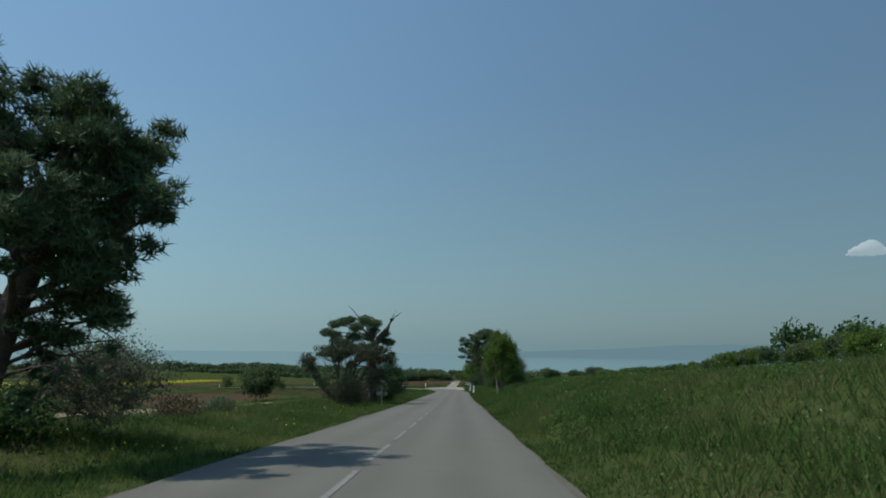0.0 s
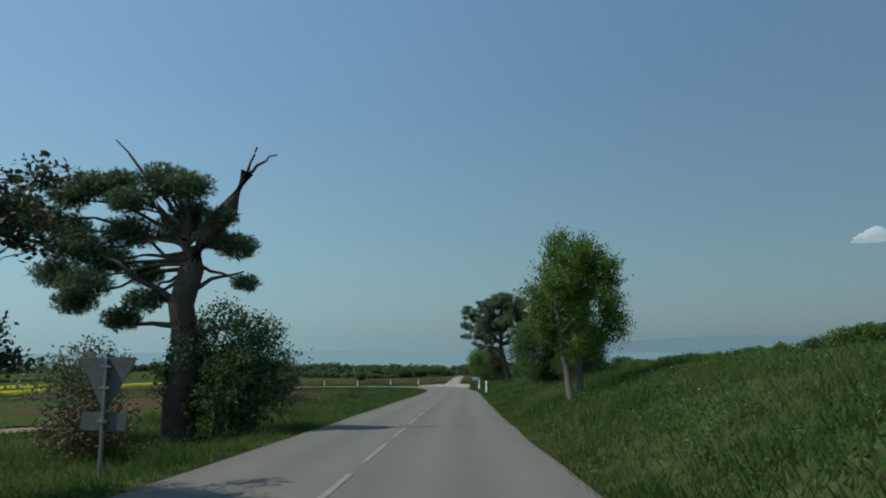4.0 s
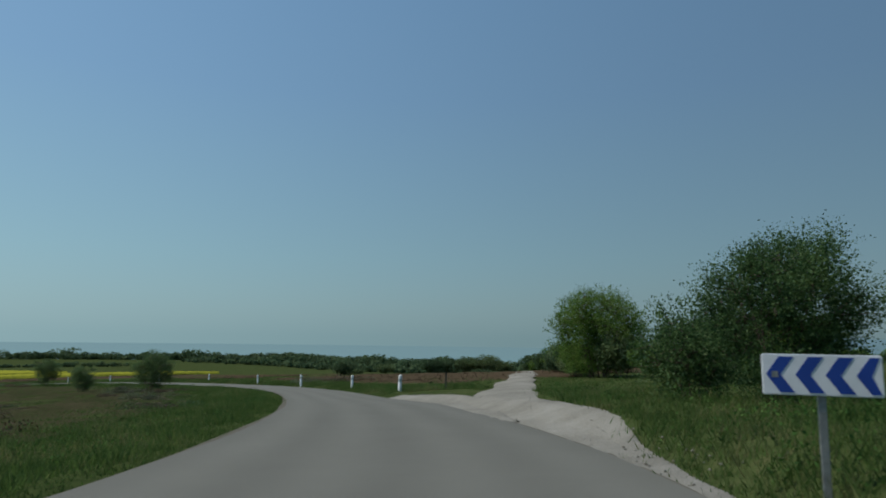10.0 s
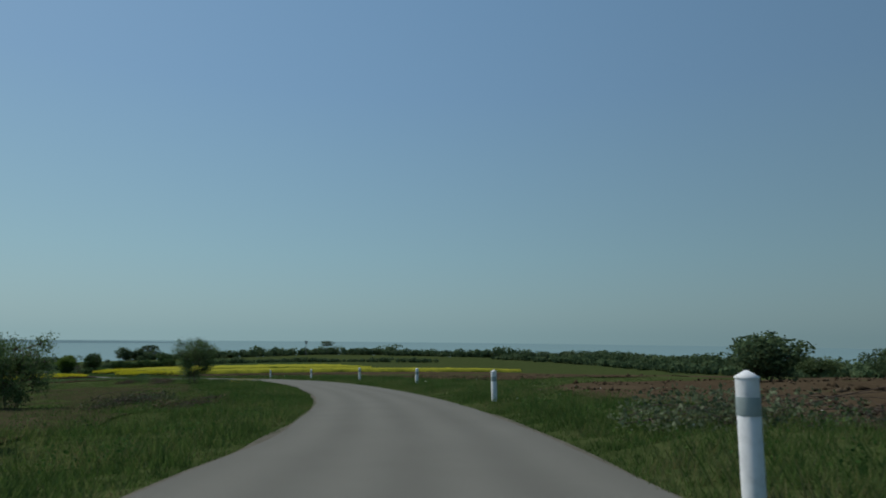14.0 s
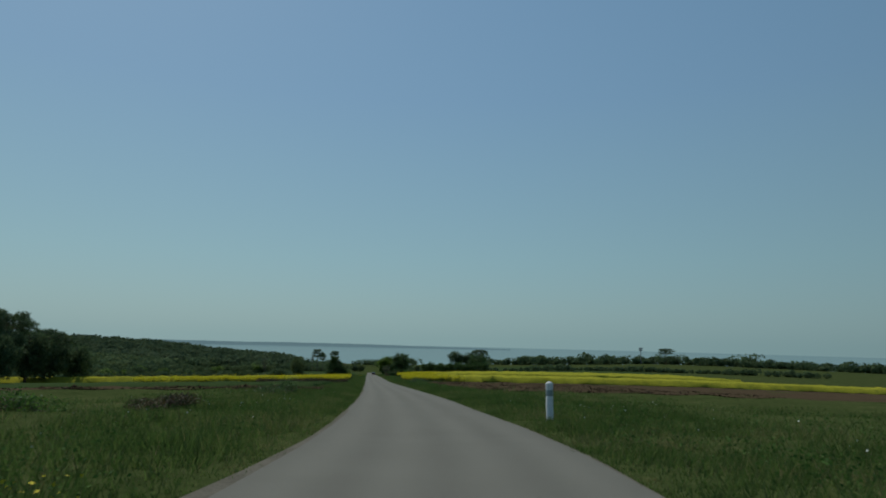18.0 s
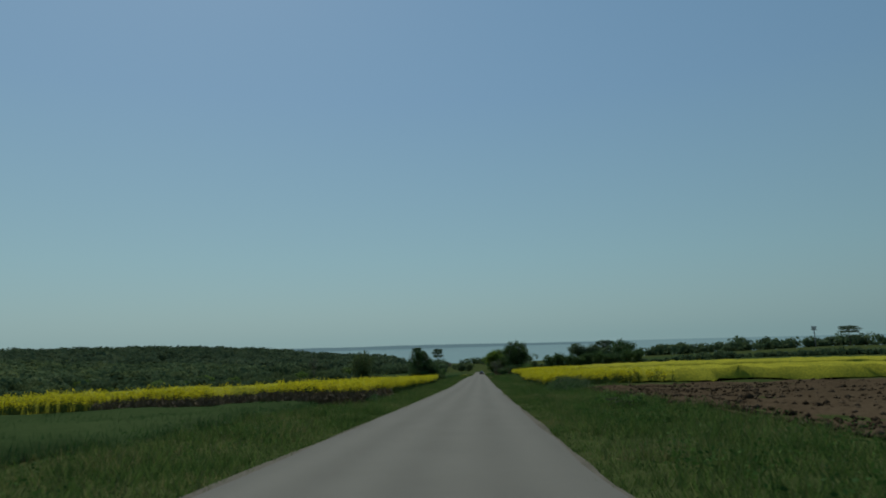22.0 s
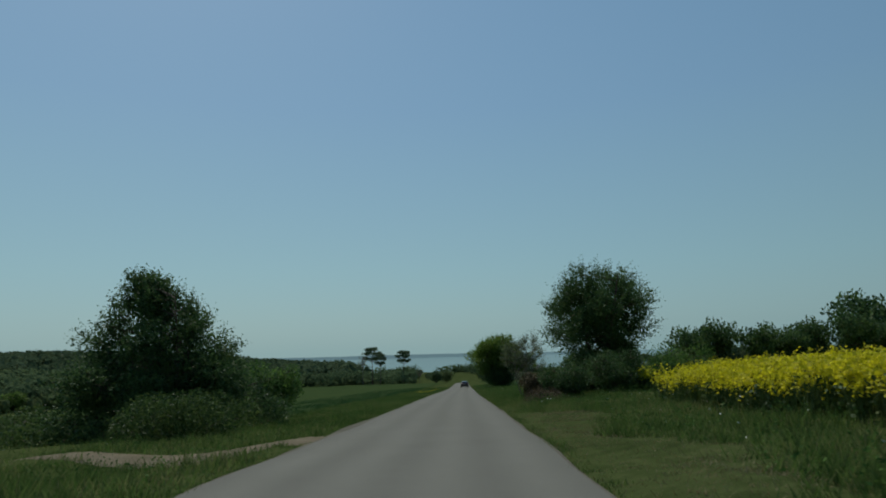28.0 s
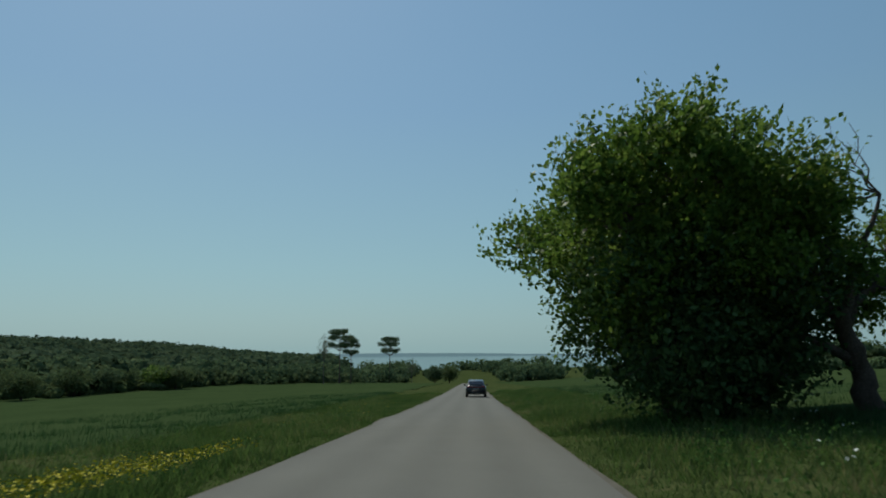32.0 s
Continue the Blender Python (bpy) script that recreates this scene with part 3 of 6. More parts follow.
def strip(name, line, s_list, left, right, mat, lift, across=6, crown=0.0):
    """A band laid along a line; left and right give its edges at each step."""
    vs = []
    for k, s in enumerate(s_list):
        for j in range(across + 1):
            f = j / across
            u = left[k] + (right[k] - left[k]) * f
            p = on_road(s, u)
            vs.append((p[0], p[1], float(np.interp(s, RS, RP[:, 2])) + lift + crown * (1 - (2 * f - 1) ** 2)))
    a = np.arange((len(s_list) - 1) * (across + 1)).reshape(-1, across + 1)[:, :-1]
    f = np.stack([a, a + 1, a + across + 2, a + across + 1], -1).reshape(-1, 4)
    return mesh_np(name, vs, f, mat, True)


rs = np.arange(0, 850, 0.8)
rng = np.random.default_rng(3)
wob_l = np.convolve(rng.normal(0, 0.3, len(rs) + 8), np.hanning(11) / 5, "same")[: len(rs)]
wob_r = np.convolve(rng.normal(0, 0.3, len(rs) + 8), np.hanning(11) / 5, "same")[: len(rs)]
hw = half_width(rs)
right_edge = hw + flare(rs) - np.interp(rs, [180, 190, 300, 340, 500, 525, 550, 570], [0.1, 0.0, 0.0, 0.1, 0.1, 0.0, 0.0, 0.09])
road = new("road", strip("road", None, rs, -hw + wob_l * 0.35, right_edge + wob_r * 0.3, M["asphalt"], 0.0, 8, 0.035))
across = road.data.attributes.new("across", "FLOAT", "POINT")
across.data.foreach_set("value", np.tile(np.linspace(-1, 1, 9), len(rs)).astype(np.float32))
tagged(road, "worn light grey asphalt country road", "road", kind="structure")
for nm, sg in (("road_shoulder", -1), ("road_shoulder", 1)):
    wide = right_edge if sg > 0 else hw
    inner, outer = sg * (wide - 0.25), sg * (wide + 0.05 + 0.5 * np.abs(wob_r if sg > 0 else wob_l))
    lo, hi = (outer, inner) if sg < 0 else (inner, outer)
    tagged(new(nm, strip(nm, None, rs, lo, hi, M["road_edge"], -0.012, 2)), "crumbled sandy edge of the asphalt", "road edge", kind="structure")

# centre line dashes, three metres long
for k in range(34):
    s0 = 5.95 + 4.33 * k
    ss = np.linspace(s0, s0 + 3.0, 5)
    me = strip("road_line", None, ss, np.full(5, -0.35), np.full(5, -0.26), M["line_paint"], 0.041, 1)
    part("lane_dash", me, road)

# ---- water and far land ----
sea_r = np.array([300.0, 900, 2000, 3500, 4900])
ang = np.linspace(0, 2 * np.pi, 97)[:-1]
vs = np.concatenate([[(-250 + r * np.cos(a), 250 + r * np.sin(a), -75.0) for a in ang] for r in sea_r])
f = np.concatenate([[(k * 96 + i, k * 96 + (i + 1) % 96, (k + 1) * 96 + (i + 1) % 96, (k + 1) * 96 + i) for i in range(96)] for k in range(len(sea_r) - 1)])
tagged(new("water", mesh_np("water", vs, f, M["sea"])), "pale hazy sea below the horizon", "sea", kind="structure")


def ridge(name, bearing0, bearing1, dist, base, tops, mat, label):
    """A long far hill: bearings to the left of north, heights along it."""
    n = 80
    th = np.radians(np.linspace(bearing0, bearing1, n))
    top = np.interp(np.linspace(0, 1, n), np.linspace(0, 1, len(tops)), tops)
    rg = np.random.default_rng(int(dist))
    top = top + np.convolve(rg.normal(0, 3.0, n), np.ones(5) / 5, "same") * dist / 4000
    rows = []
    for d, z in ((dist - 400, np.full(n, base)), (dist - 150, base + (top - base) * 0.6), (dist, top), (dist + 60, np.full(n, base))):
        rows.append(np.c_[-np.sin(th) * d, np.cos(th) * d, z])
    v = np.concatenate(rows)
    a = np.arange(3 * n).reshape(3, n)[:, :-1].reshape(-1)
    return tagged(new(name, mesh_np(name, v, np.stack([a, a + 1, a + n + 1, a + n], 1), mat, True)), label, "hill", kind="structure")


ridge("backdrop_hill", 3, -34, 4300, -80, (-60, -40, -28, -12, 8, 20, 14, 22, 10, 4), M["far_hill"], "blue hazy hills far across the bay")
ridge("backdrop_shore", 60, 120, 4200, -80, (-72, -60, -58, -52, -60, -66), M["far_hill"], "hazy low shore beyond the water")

# ---- fields ----
FIELDS = []


def field(name, s0, s1, u0, u1, mat, label, category, lift=0.03, step=1.6, rough=0.0, kind="structure", seed=1, reserve=True, ridge_gap=0.0):
    """A field between two distances along the road and two distances from it, draped on the land."""
    rg = np.random.default_rng(seed)
    s = np.arange(s0, s1 + step, step)
    m = max(2, int(abs(u1 - u0) / (step * 1.6)))
    u = np.sign(u0) * (abs(u0) + (abs(u1) - abs(u0)) * np.linspace(0, 1, m) ** 1.5)
    S, U = np.meshgrid(s, u, indexing="ij")
    edge = np.zeros_like(S)
    edge[[0, -1], :] = 1
    edge[:, 0] = 1
    S2 = S + edge * rg.normal(0, 0.3, S.shape)
    U2 = U + edge * rg.normal(0, 0.25, S.shape)
    p = on_road(S2.ravel(), U2.ravel())
    z = ground(p[:, 0], p[:, 1]) + lift * (1 - 0.9 * edge.ravel() * (lift > 0.1))
    if rough:
        z = z + rg.normal(0, rough, len(z)) * (1 - edge.ravel() * 0.5)
    if ridge_gap:
        z = z + 0.06 * np.sin(U2.ravel() * 2 * np.pi / ridge_gap)
    i = np.arange(len(s) * m).reshape(len(s), m)
    q = np.stack([i[:-1, :-1], i[1:, :-1], i[1:, 1:], i[:-1, 1:]], -1).reshape(-1, 4)
    if u0 < 0:
        q = q[:, ::-1]
    ob = new(name, mesh_np(name, np.c_[p, z], q[:, ::-1], mat, True))
    if reserve:
        FIELDS.append((s0, s1, min(u0, u1), max(u0, u1)))
    return tagged(ob, label, category, kind=kind)


field("field", 50, 172, -13, -34, M["stubble"], "bare brown stubble field beside the road", "field", 0.05, seed=2)
field("field", 50, 172, -40, -62, M["stubble"], "pale brown bare strip of field", "field", 0.05, seed=3)
field("heath", 128, 322, -8.5, -27, M["heath"], "olive brown rough heath with withered grass", "heath", 0.05, 1.5, 0.05, seed=14, reserve=False)
field("field", 236, 284, 7.6, 48, M["soil"], "reddish brown ploughed field", "field", 0.05, 1.5, 0.05, seed=4)
field("field", 298, 334, 10.5, 100, M["soil"], "reddish brown ploughed field", "field", 0.05, 1.5, 0.05, seed=5)
field("field", 377, 444, 8.2, 125, M["soil"], "dark brown ploughed field with clods", "field", 0.05, 1.5, 0.06, seed=6)
field("field", 236, 330, -28, -60, M["soil"], "brown weedy fallow strip", "field", 0.04, seed=7)
field("field", 376, 389, -5.8, -80, M["soil"], "brown tilled strip beside green wheat", "field", 0.05, 1.5, 0.05, seed=8)
field("field", 389, 428, -7.5, -120, M["wheat"], "dark green young wheat field", "field", 0.28, 1.6, 0.04, seed=9)
field("field", 481, 527, 7.8, 110, M["wheat"], "dark green young wheat field", "field", 0.12, 1.6, 0.04, seed=10)
field("field", 552, 850, -9.5, -95, M["wheat"], "dark green young wheat field", "field", 0.15, 2.2, 0.04, seed=11)
field("field", 572, 850, 9, 150, M["wheat"], "dark green young wheat field", "field", 0.2, 2.2, 0.04, seed=12)
RAPE = [(434, 508, -6.7, -135), (450, 481, 6.4, 150), (519.0, 574, 12.0, 120)]
for k, (a, b, c, d) in enumerate(RAPE):
    sg = np.sign(c)
    field("rapeseed_canopy", a + 0.6, b - 0.6, c + sg * 7.5, d, M["rape_far"], "yellow flowering rapeseed crop", "rapeseed", 1.12, 0.9, 0.10, "stuff", 20 + k, False)
    FIELDS.append((a, b, min(c, d), max(c, d)))
FIELDS.append((519.0, 546.5, 8.2, 12.0))


def in_fields(s, u, pad=0.0):
    hit = np.zeros(len(s), bool)
    for a, b, c, d in FIELDS:
        hit |= (s > a + pad) & (s < b - pad) & (u > c + pad) & (u < d - pad)
    return hit


# ---- gravel track and dirt entrance ----
def track(name, ctrl, widths, mat, label, lift=0.04, seed=5):
    p, s = spline(np.array([(x, y, 0.0) for x, y in ctrl]), 0.8)
    rg = np.random.default_rng(seed)
    t = unit(np.gradient(p[:, :2], axis=0))
    n = np.stack([t[:, 1], -t[:, 0]], 1)
    at = np.r_[0, np.cumsum([math.dist(p0, p1) for p0, p1 in zip(ctrl, ctrl[1:])])]
    w = np.interp(s, at / at[-1] * s[-1], widths)
    us = np.linspace(-0.5, 0.5, 9)
    pts = p[:, None, :2] + n[:, None] * (us[None, :, None] * w[:, None, None])
    ragged = np.stack([np.convolve(rg.normal(0, 0.3, len(p) + 8), np.hanning(9) / 3, "same")[: len(p)] for _ in range(2)], 1)
    pts[:, [0, -1]] += n[:, None] * ragged[:, :, None]
    q = pts.reshape(-1, 2)
    lift_row = lift - (lift + 0.03) * (np.abs(us[None]) > 0.45) - 0.02 * (np.abs(np.abs(us[None]) - 0.25) < 0.1)
    z = lie(q[:, 0], q[:, 1]) + np.broadcast_to(lift_row, (len(p), 9)).ravel() + 0.08 * smooth((q[:, 1] - 170) / 6) * (q[:, 1] < 270) + rg.normal(0, 0.006, len(q))
    a = np.arange((len(p) - 1) * 9).reshape(-1, 9)[:, :-1]
    f = np.stack([a, a + 1, a + 10, a + 9], -1).reshape(-1, 4)
    return tagged(new(name, mesh_np(name, np.c_[q, z], f, mat, True)), label, "track", kind="structure")


gravel_track = track("gravel_track", [tuple(on_road(190.6, 3.9)), tuple(on_road(195.5, 4.15)), tuple(on_road(199, 4.55)), tuple(on_road(204, 5.1)), tuple(on_road(209, 5.4)), (4.9, 161), (4.5, 170), (3.4, 186), (1.6, 212)], [0.5, 1.5, 2.5, 2.9, 3.0, 2.9, 2.5, 2.4, 2.4], M["gravel"], "pale gravel farm track joining the road", 0.06)
track("gravel_apron", [tuple(on_road(s, u)) for s, u in ((203, 4.0), (209, 4.2), (215, 4.4), (222, 3.4))], [0.8, 2.0, 2.4, 1.0], M["gravel"], "loose pale gravel spread at the junction", 0.08, 6)
dirt = track("dirt_entrance", [tuple(on_road(537.4, -2.5)), tuple(on_road(536.4, -4.2)), tuple(on_road(536.3, -6)), tuple(on_road(537.3, -8.5)), tuple(on_road(539.2, -12))], [3.4, 2.3, 1.9, 1.5, 0.9], M["dirt"], "bare dirt field entrance beside the road", 0.045, 7)
# loose stones of the junction
rg = np.random.default_rng(12)
n_st = 260
ss, uu = rg.uniform(193, 219, n_st), rg.uniform(3.6, 5.4, n_st)
pp = on_road(ss, uu)
zz = lie(pp[:, 0], pp[:, 1]) + 0.055
sv, sf = [], []
oct_v = np.array([(1, 0, 0), (0, 1, 0), (-1, 0, 0), (0, -1, 0), (0, 0, 0.8), (0, 0, -0.6)])
oct_f = np.array([(0, 1, 4), (1, 2, 4), (2, 3, 4), (3, 0, 4), (1, 0, 5), (2, 1, 5), (3, 2, 5), (0, 3, 5)])
r = rg.uniform(0.015, 0.045, n_st)
sv = (oct_v[None] * rg.uniform(0.6, 1.3, (n_st, 6, 1)) * r[:, None, None] + np.c_[pp, zz][:, None]).reshape(-1, 3)
sf = (oct_f[None] + 6 * np.arange(n_st)[:, None, None]).reshape(-1, 3)
tagged(new("loose_stones", mesh_np("loose_stones", sv, sf, M["gravel"])), "small pale stones scattered on the gravel", "stones", kind="stuff")


# ---- clods on the ploughed fields ----
def clods(s0, s1, u0, u1, n, seed):
    rg = np.random.default_rng(seed)
    s, u = rg.uniform(s0, s1, n), u0 + (u1 - u0) * rg.uniform(0, 1, n) ** 1.8
    p = on_road(s, u)
    z = lie(p[:, 0], p[:, 1]) + 0.06
    r = rg.gamma(2.0, 0.028, n) + 0.02
    v = (oct_v[None] * rg.uniform(0.5, 1.4, (n, 6, 1)) * r[:, None, None] + np.c_[p, z][:, None]).reshape(-1, 3)
    return v, (oct_f[None] + 6 * np.arange(n)[:, None, None]).reshape(-1, 3)


for (a, b, c, d, n) in ((236, 284, 10, 30, 2500), (298, 334, 10.5, 35, 2500), (377, 444, 8.2, 40, 11000), (376, 389, -5.8, -35, 3500)):
    v, f = clods(a, b, c, d, n, int(a))
    tagged(new("soil_clods", mesh_np("soil_clods", v, f, M["clod"])), "brown clods of ploughed earth", "soil", kind="stuff")


# ---- grass ----
def blades(s, u, h, w, k, seed, lean=0.4, spread=0.09):
    """k thin blades in a tuft at each place."""
    rg = np.random.default_rng(seed)
    p = on_road(s, u)
    n = len(p)
    z = lie(p[:, 0], p[:, 1]) - 0.03
    base = np.c_[p, z][:, None] + np.r_[1, 1, 0] * rg.normal(0, spread, (n, k, 3))
    th = rg.uniform(0, 2 * np.pi, (n, k))
    H = (h[:, None] * rg.uniform(0.55, 1.25, (n, k)))[..., None]
    tip = base + np.stack([np.cos(th) * lean, np.sin(th) * lean, np.ones_like(th)], -1) * H * rg.uniform(0.7, 1.1, (n, k, 1))
    th2 = rg.uniform(0, np.pi, (n, k))
    side = np.stack([np.cos(th2), np.sin(th2), np.zeros_like(th2)], -1) * (w * rg.uniform(0.6, 1.4, (n, k)))[..., None]
    v = np.stack([base - side, base + side, tip], 2).reshape(-1, 3)
    return v, np.arange(3 * n * k).reshape(-1, 3)


def verge(n, s0, s1, side, reach, seed):
    rg = np.random.default_rng(seed)
    s = rg.uniform(s0, s1, n)
    out = reach * rg.uniform(0, 1, n) ** 1.7
    u = side * (half_width(s) + (flare(s) if side > 0 else 0) + 0.03 + out)
    keep = ~in_fields(s, u, 0.2)
    if side > 0:
        keep &= ~((s > 188) & (s < 223) & (u < np.interp(s, [188, 192, 196, 199, 205, 223], [4.0, 4.3, 4.95, 5.8, 6.5, 8.0])))
    else:
        keep &= ~(np.abs(s - np.interp(-u, [2.3, 4.2, 6, 8.5, 13], [537.4, 536.4, 536.3, 537.3, 539.3])) < np.interp(-u, [2.3, 4.2, 8.5, 13], [1.6, 1.0, 0.65, 0.4])) | (u < -13)
    p = on_road(s, u)
    keep &= ~((p[:, 1] > 150) & (p[:, 1] < 262) & (np.abs(p[:, 0] - np.interp(p[:, 1], [150, 161, 170, 196, 228, 262], [6.5, 4.9, 4.5, 2.6, 0.3, -2.2])) < 1.55))
    keep &= ~((s > 526.5) & (s < 547) & (u > 2.85) & (u < 4.7 + 0.5 * np.sin(0.7 * s) + 0.3 * np.sin(2.1 * s + u)))
    return s[keep], u[keep], out[keep]


def verge_patch(s, u):
    """Taller and shorter growth in patches."""
    return 0.5 + 0.5 * np.sin(0.9 * s + 2.3 * np.sin(0.31 * u + 0.2 * s)) * np.sin(1.3 * u + 0.45 * s)


for side, nm in ((-1, "verge_grass"), (1, "verge_grass")):
    for k, (s0, s1, n) in enumerate(((58, 200, 26000), (200, 350, 24000), (350, 500, 22000), (500, 690, 28000))):
        s, u, out = verge(n, s0, s1, side, 7.0, 100 + k + 10 * side)
        h = (0.1 + 0.2 * smooth(out / 1.4)) * (0.55 + 0.8 * verge_patch(s, u))
        v, f = blades(s, u, h, 0.011, 7, 200 + k + 10 * side, 0.55)
        tagged(new(nm, mesh_np(nm, v, f, M["grass"])), "long uneven green roadside grass", "grass", kind="stuff")
        s, u, out = verge(n if s0 < 100 else n // 2, s0, s1, side, (18.0 if side > 0 else 26.0) if s0 < 350 else 12.0, 300 + k + 10 * side)
        h = (0.14 + 0.14 * verge_patch(s, u)) * (0.15 + 0.85 * smooth(out / 2.0))
        v, f = blades(s, u, h, 0.013, 8, 400 + k + 10 * side, 0.7, 0.26)
        tagged(new("meadow_grass", mesh_np("meadow_grass", v, f, M["grass"])), "rough tufted meadow grass", "grass", kind="stuff")
        # dry stalks and broad-leaved weeds
        s, u, out = verge(n // 9, s0, s1, side, 9.0, 500 + k + 10 * side)
        v, f = blades(s, u, (0.22 + 0.18 * verge_patch(s, u)) * (0.12 + 0.88 * smooth(out / 1.8)), 0.004, 4, 600 + k + 10 * side, 0.25)
        tagged(new("dry_stalks", mesh_np("dry_stalks", v, f, M["dry_grass"])), "dry straw-coloured grass stalks", "grass", kind="stuff")
        rg = np.random.default_rng(700 + k + 10 * side)
        s, u, out = verge(n // (8 if side > 0 else 14), s0, s1, side, 10.0, 710 + k + 10 * side)
        keep = (out > 1.0) & (verge_patch(s * 0.6, u) > 0.4)
        s, u = np.repeat(s[keep], 22), np.repeat(u[keep], 22)
        p = on_road(s, u) + rg.normal(0, 0.16, (len(s), 2))
        z = lie(p[:, 0], p[:, 1]) + rg.uniform(0.05, 0.42, len(s))
        v, f = leaf_quads(np.c_[p, z], 0.033, rg)
        tagged(new("verge_weeds", mesh_np("verge_weeds", v, f, M["weed_leaf"])), "low broad-leaved weeds among the grass", "weeds", kind="stuff")


for k, (s0, s1, u0, u1, n) in enumerate(((389, 428, -7.6, -20, 5000), (552, 700, -9.6, -24, 11000), (573, 690, 9.1, 22, 9000))):
    rg = np.random.default_rng(800 + k)
    s, u = rg.uniform(s0, s1, n), u0 + (u1 - u0) * rg.uniform(0, 1, n) ** 1.6
    v, f = blades(s, u, 0.34 + 0.1 * verge_patch(s, u), 0.012, 7, 810 + k, 0.25, 0.12)
    tagged(new("wheat_plants", mesh_np("wheat_plants", v, f, M["wheat_blade"])), "young green wheat plants at the field edge", "wheat", kind="stuff")



rg = np.random.default_rng(820)
s, u = rg.uniform(526.5, 547, 6500), rg.uniform(2.6, 5.2, 6500)
v, f = blades(s, u, 0.035 + 0.035 * verge_patch(s, u), 0.006, 5, 821, 0.9, 0.12)
tagged(new("mown_grass", mesh_np("mown_grass", v, f, M["dry_grass"])), "short pale dry grass at the field gateway", "grass", kind="stuff")


def flowers(name, spots, mat, label, size, seed, hz=(0.25, 0.5)):
    rg = np.random.default_rng(seed)
    vs, fs, base = [], [], 0
    for s0, s1, u0, u1, n in spots:
        s, u = rg.uniform(s0, s1, n), rg.uniform(u0, u1, n)
        p = on_road(s, u)
        z = lie(p[:, 0], p[:, 1]) + rg.uniform(hz[0], hz[1], n)
        v, f = leaf_quads(np.c_[p, z], size, rg, long=1.0)
        vs.append(v)
        fs.append(f + base)
        base += len(v)
    tagged(new(name, mesh_np(name, np.concatenate(vs), np.concatenate(fs), mat)), label, "flowers", kind="stuff")


flowers("buttercups", [(618.5, 626.5, -6.4, -3.6, 2300), (600, 619, -7.0, -3.4, 250), (316.5, 321.5, -5.6, -3.1, 520), (321.5, 326, -4.4, -3.0, 110), (64, 110, -9, -3.4, 220), (634, 690, -8, -3.2, 250)], M["flower_yellow"], "patches of small yellow wildflowers in the verge", 0.04, 31, (0.2, 0.42))
flowers("white_umbels", [(66, 130, 5, 12, 150), (130, 185, 5.5, 10, 90), (230, 300, 3.8, 7, 50), (320, 345, 3.6, 9, 60), (525, 556, 3.8, 8, 60), (600, 640, 3.8, 8, 70), (60, 120, -8, -3.8, 60), (320, 360, -9, -3.6, 50)], M["flower_white"], "scattered small white umbel flowers", 0.035, 32, (0.3, 0.6))


# ---- rapeseed plants along the field edges ----
def rape_plants(s0, s1, u0, u1, density, seed, dead=False):
    rg = np.random.default_rng(seed)
    n = int(abs((s1 - s0) * (u1 - u0)) * density)
    s, u = rg.uniform(s0, s1, n), u0 + (u1 - u0) * rg.uniform(0, 1, n) ** 1.2
    p = on_road(s, u)
    z = lie(p[:, 0], p[:, 1])
    root = np.c_[p, z]
    H = rg.uniform(0.85, 1.35, n) * (0.75 if dead else 1.0)
    kb = 7
    vs, fs = [], []
    # stems
    th = rg.uniform(0, 2 * np.pi, (n, kb))
    tip = root[:, None] + np.stack([np.cos(th) * 0.17, np.sin(th) * 0.17, np.full_like(th, 1.0)], -1) * (H[:, None] * rg.uniform(0.75, 1.05, (n, kb)))[..., None]
    side = np.stack([-np.sin(th), np.cos(th), 0 * th], -1) * 0.012
    b = root[:, None] + 0 * tip
    stem_v = np.stack([b - side, b + side, tip], 2).reshape(-1, 3)
    stem_f = np.arange(len(stem_v)).reshape(-1, 3)
    lp = (root[:, None] + rg.normal(0, 0.14, (n, 6, 3)) * [1, 1, 0] + np.stack([0 * H, 0 * H, H], -1)[:, None] * rg.uniform(0.1, 0.72, (n, 6, 1))).reshape(-1, 3)
    leaf_v, leaf_f = leaf_quads(lp, 0.085, rg, 0.3)
    fl = (tip[:, :, None] + rg.normal(0, 1, (n, kb, 4, 3)) * [0.065, 0.065, 0.11] - [0, 0, 0.09]).reshape(-1, 3)
    fl_v, fl_f = leaf_quads(fl, 0.078, rg, long=1.1)
    return (stem_v, stem_f), (leaf_v, leaf_f), (fl_v, fl_f)


for k, (a, b, c, d) in enumerate(RAPE):
    sg = np.sign(c)
    for j, (u0, u1, den) in enumerate(((c, c + sg * 4, 13), (c + sg * 4, c + sg * 11, 5))):
        (v1, f1), (v2, f2), (v3, f3) = rape_plants(a, b, u0, u1, den, 40 + 3 * k + j)
        crop = thing("rapeseed_crop", "yellow flowering rapeseed plants at the field edge", "rapeseed", kind="stuff", data=mesh_np("rapeseed_stems", v1, f1, M["rape_stem"]))
        part("rapeseed_leaves", mesh_np("rapeseed_leaves", v2, f2, M["rape_stem"]), crop)
        part("rapeseed_flowers", mesh_np("rapeseed_flowers", v3, f3, M["rape_flower"]), crop, "bright yellow flower heads")
(v1, f1), (v2, f2), (v3, f3) = rape_plants(519.0, 546.5, 8.2, 12.0, 12, 71)
crop = thing("rapeseed_crop", "yellow flowering rapeseed plants at the field edge", "rapeseed", kind="stuff", data=mesh_np("rapeseed_stems", v1, f1, M["rape_stem"]))
part("rapeseed_leaves", mesh_np("rapeseed_leaves", v2, f2, M["rape_stem"]), crop)
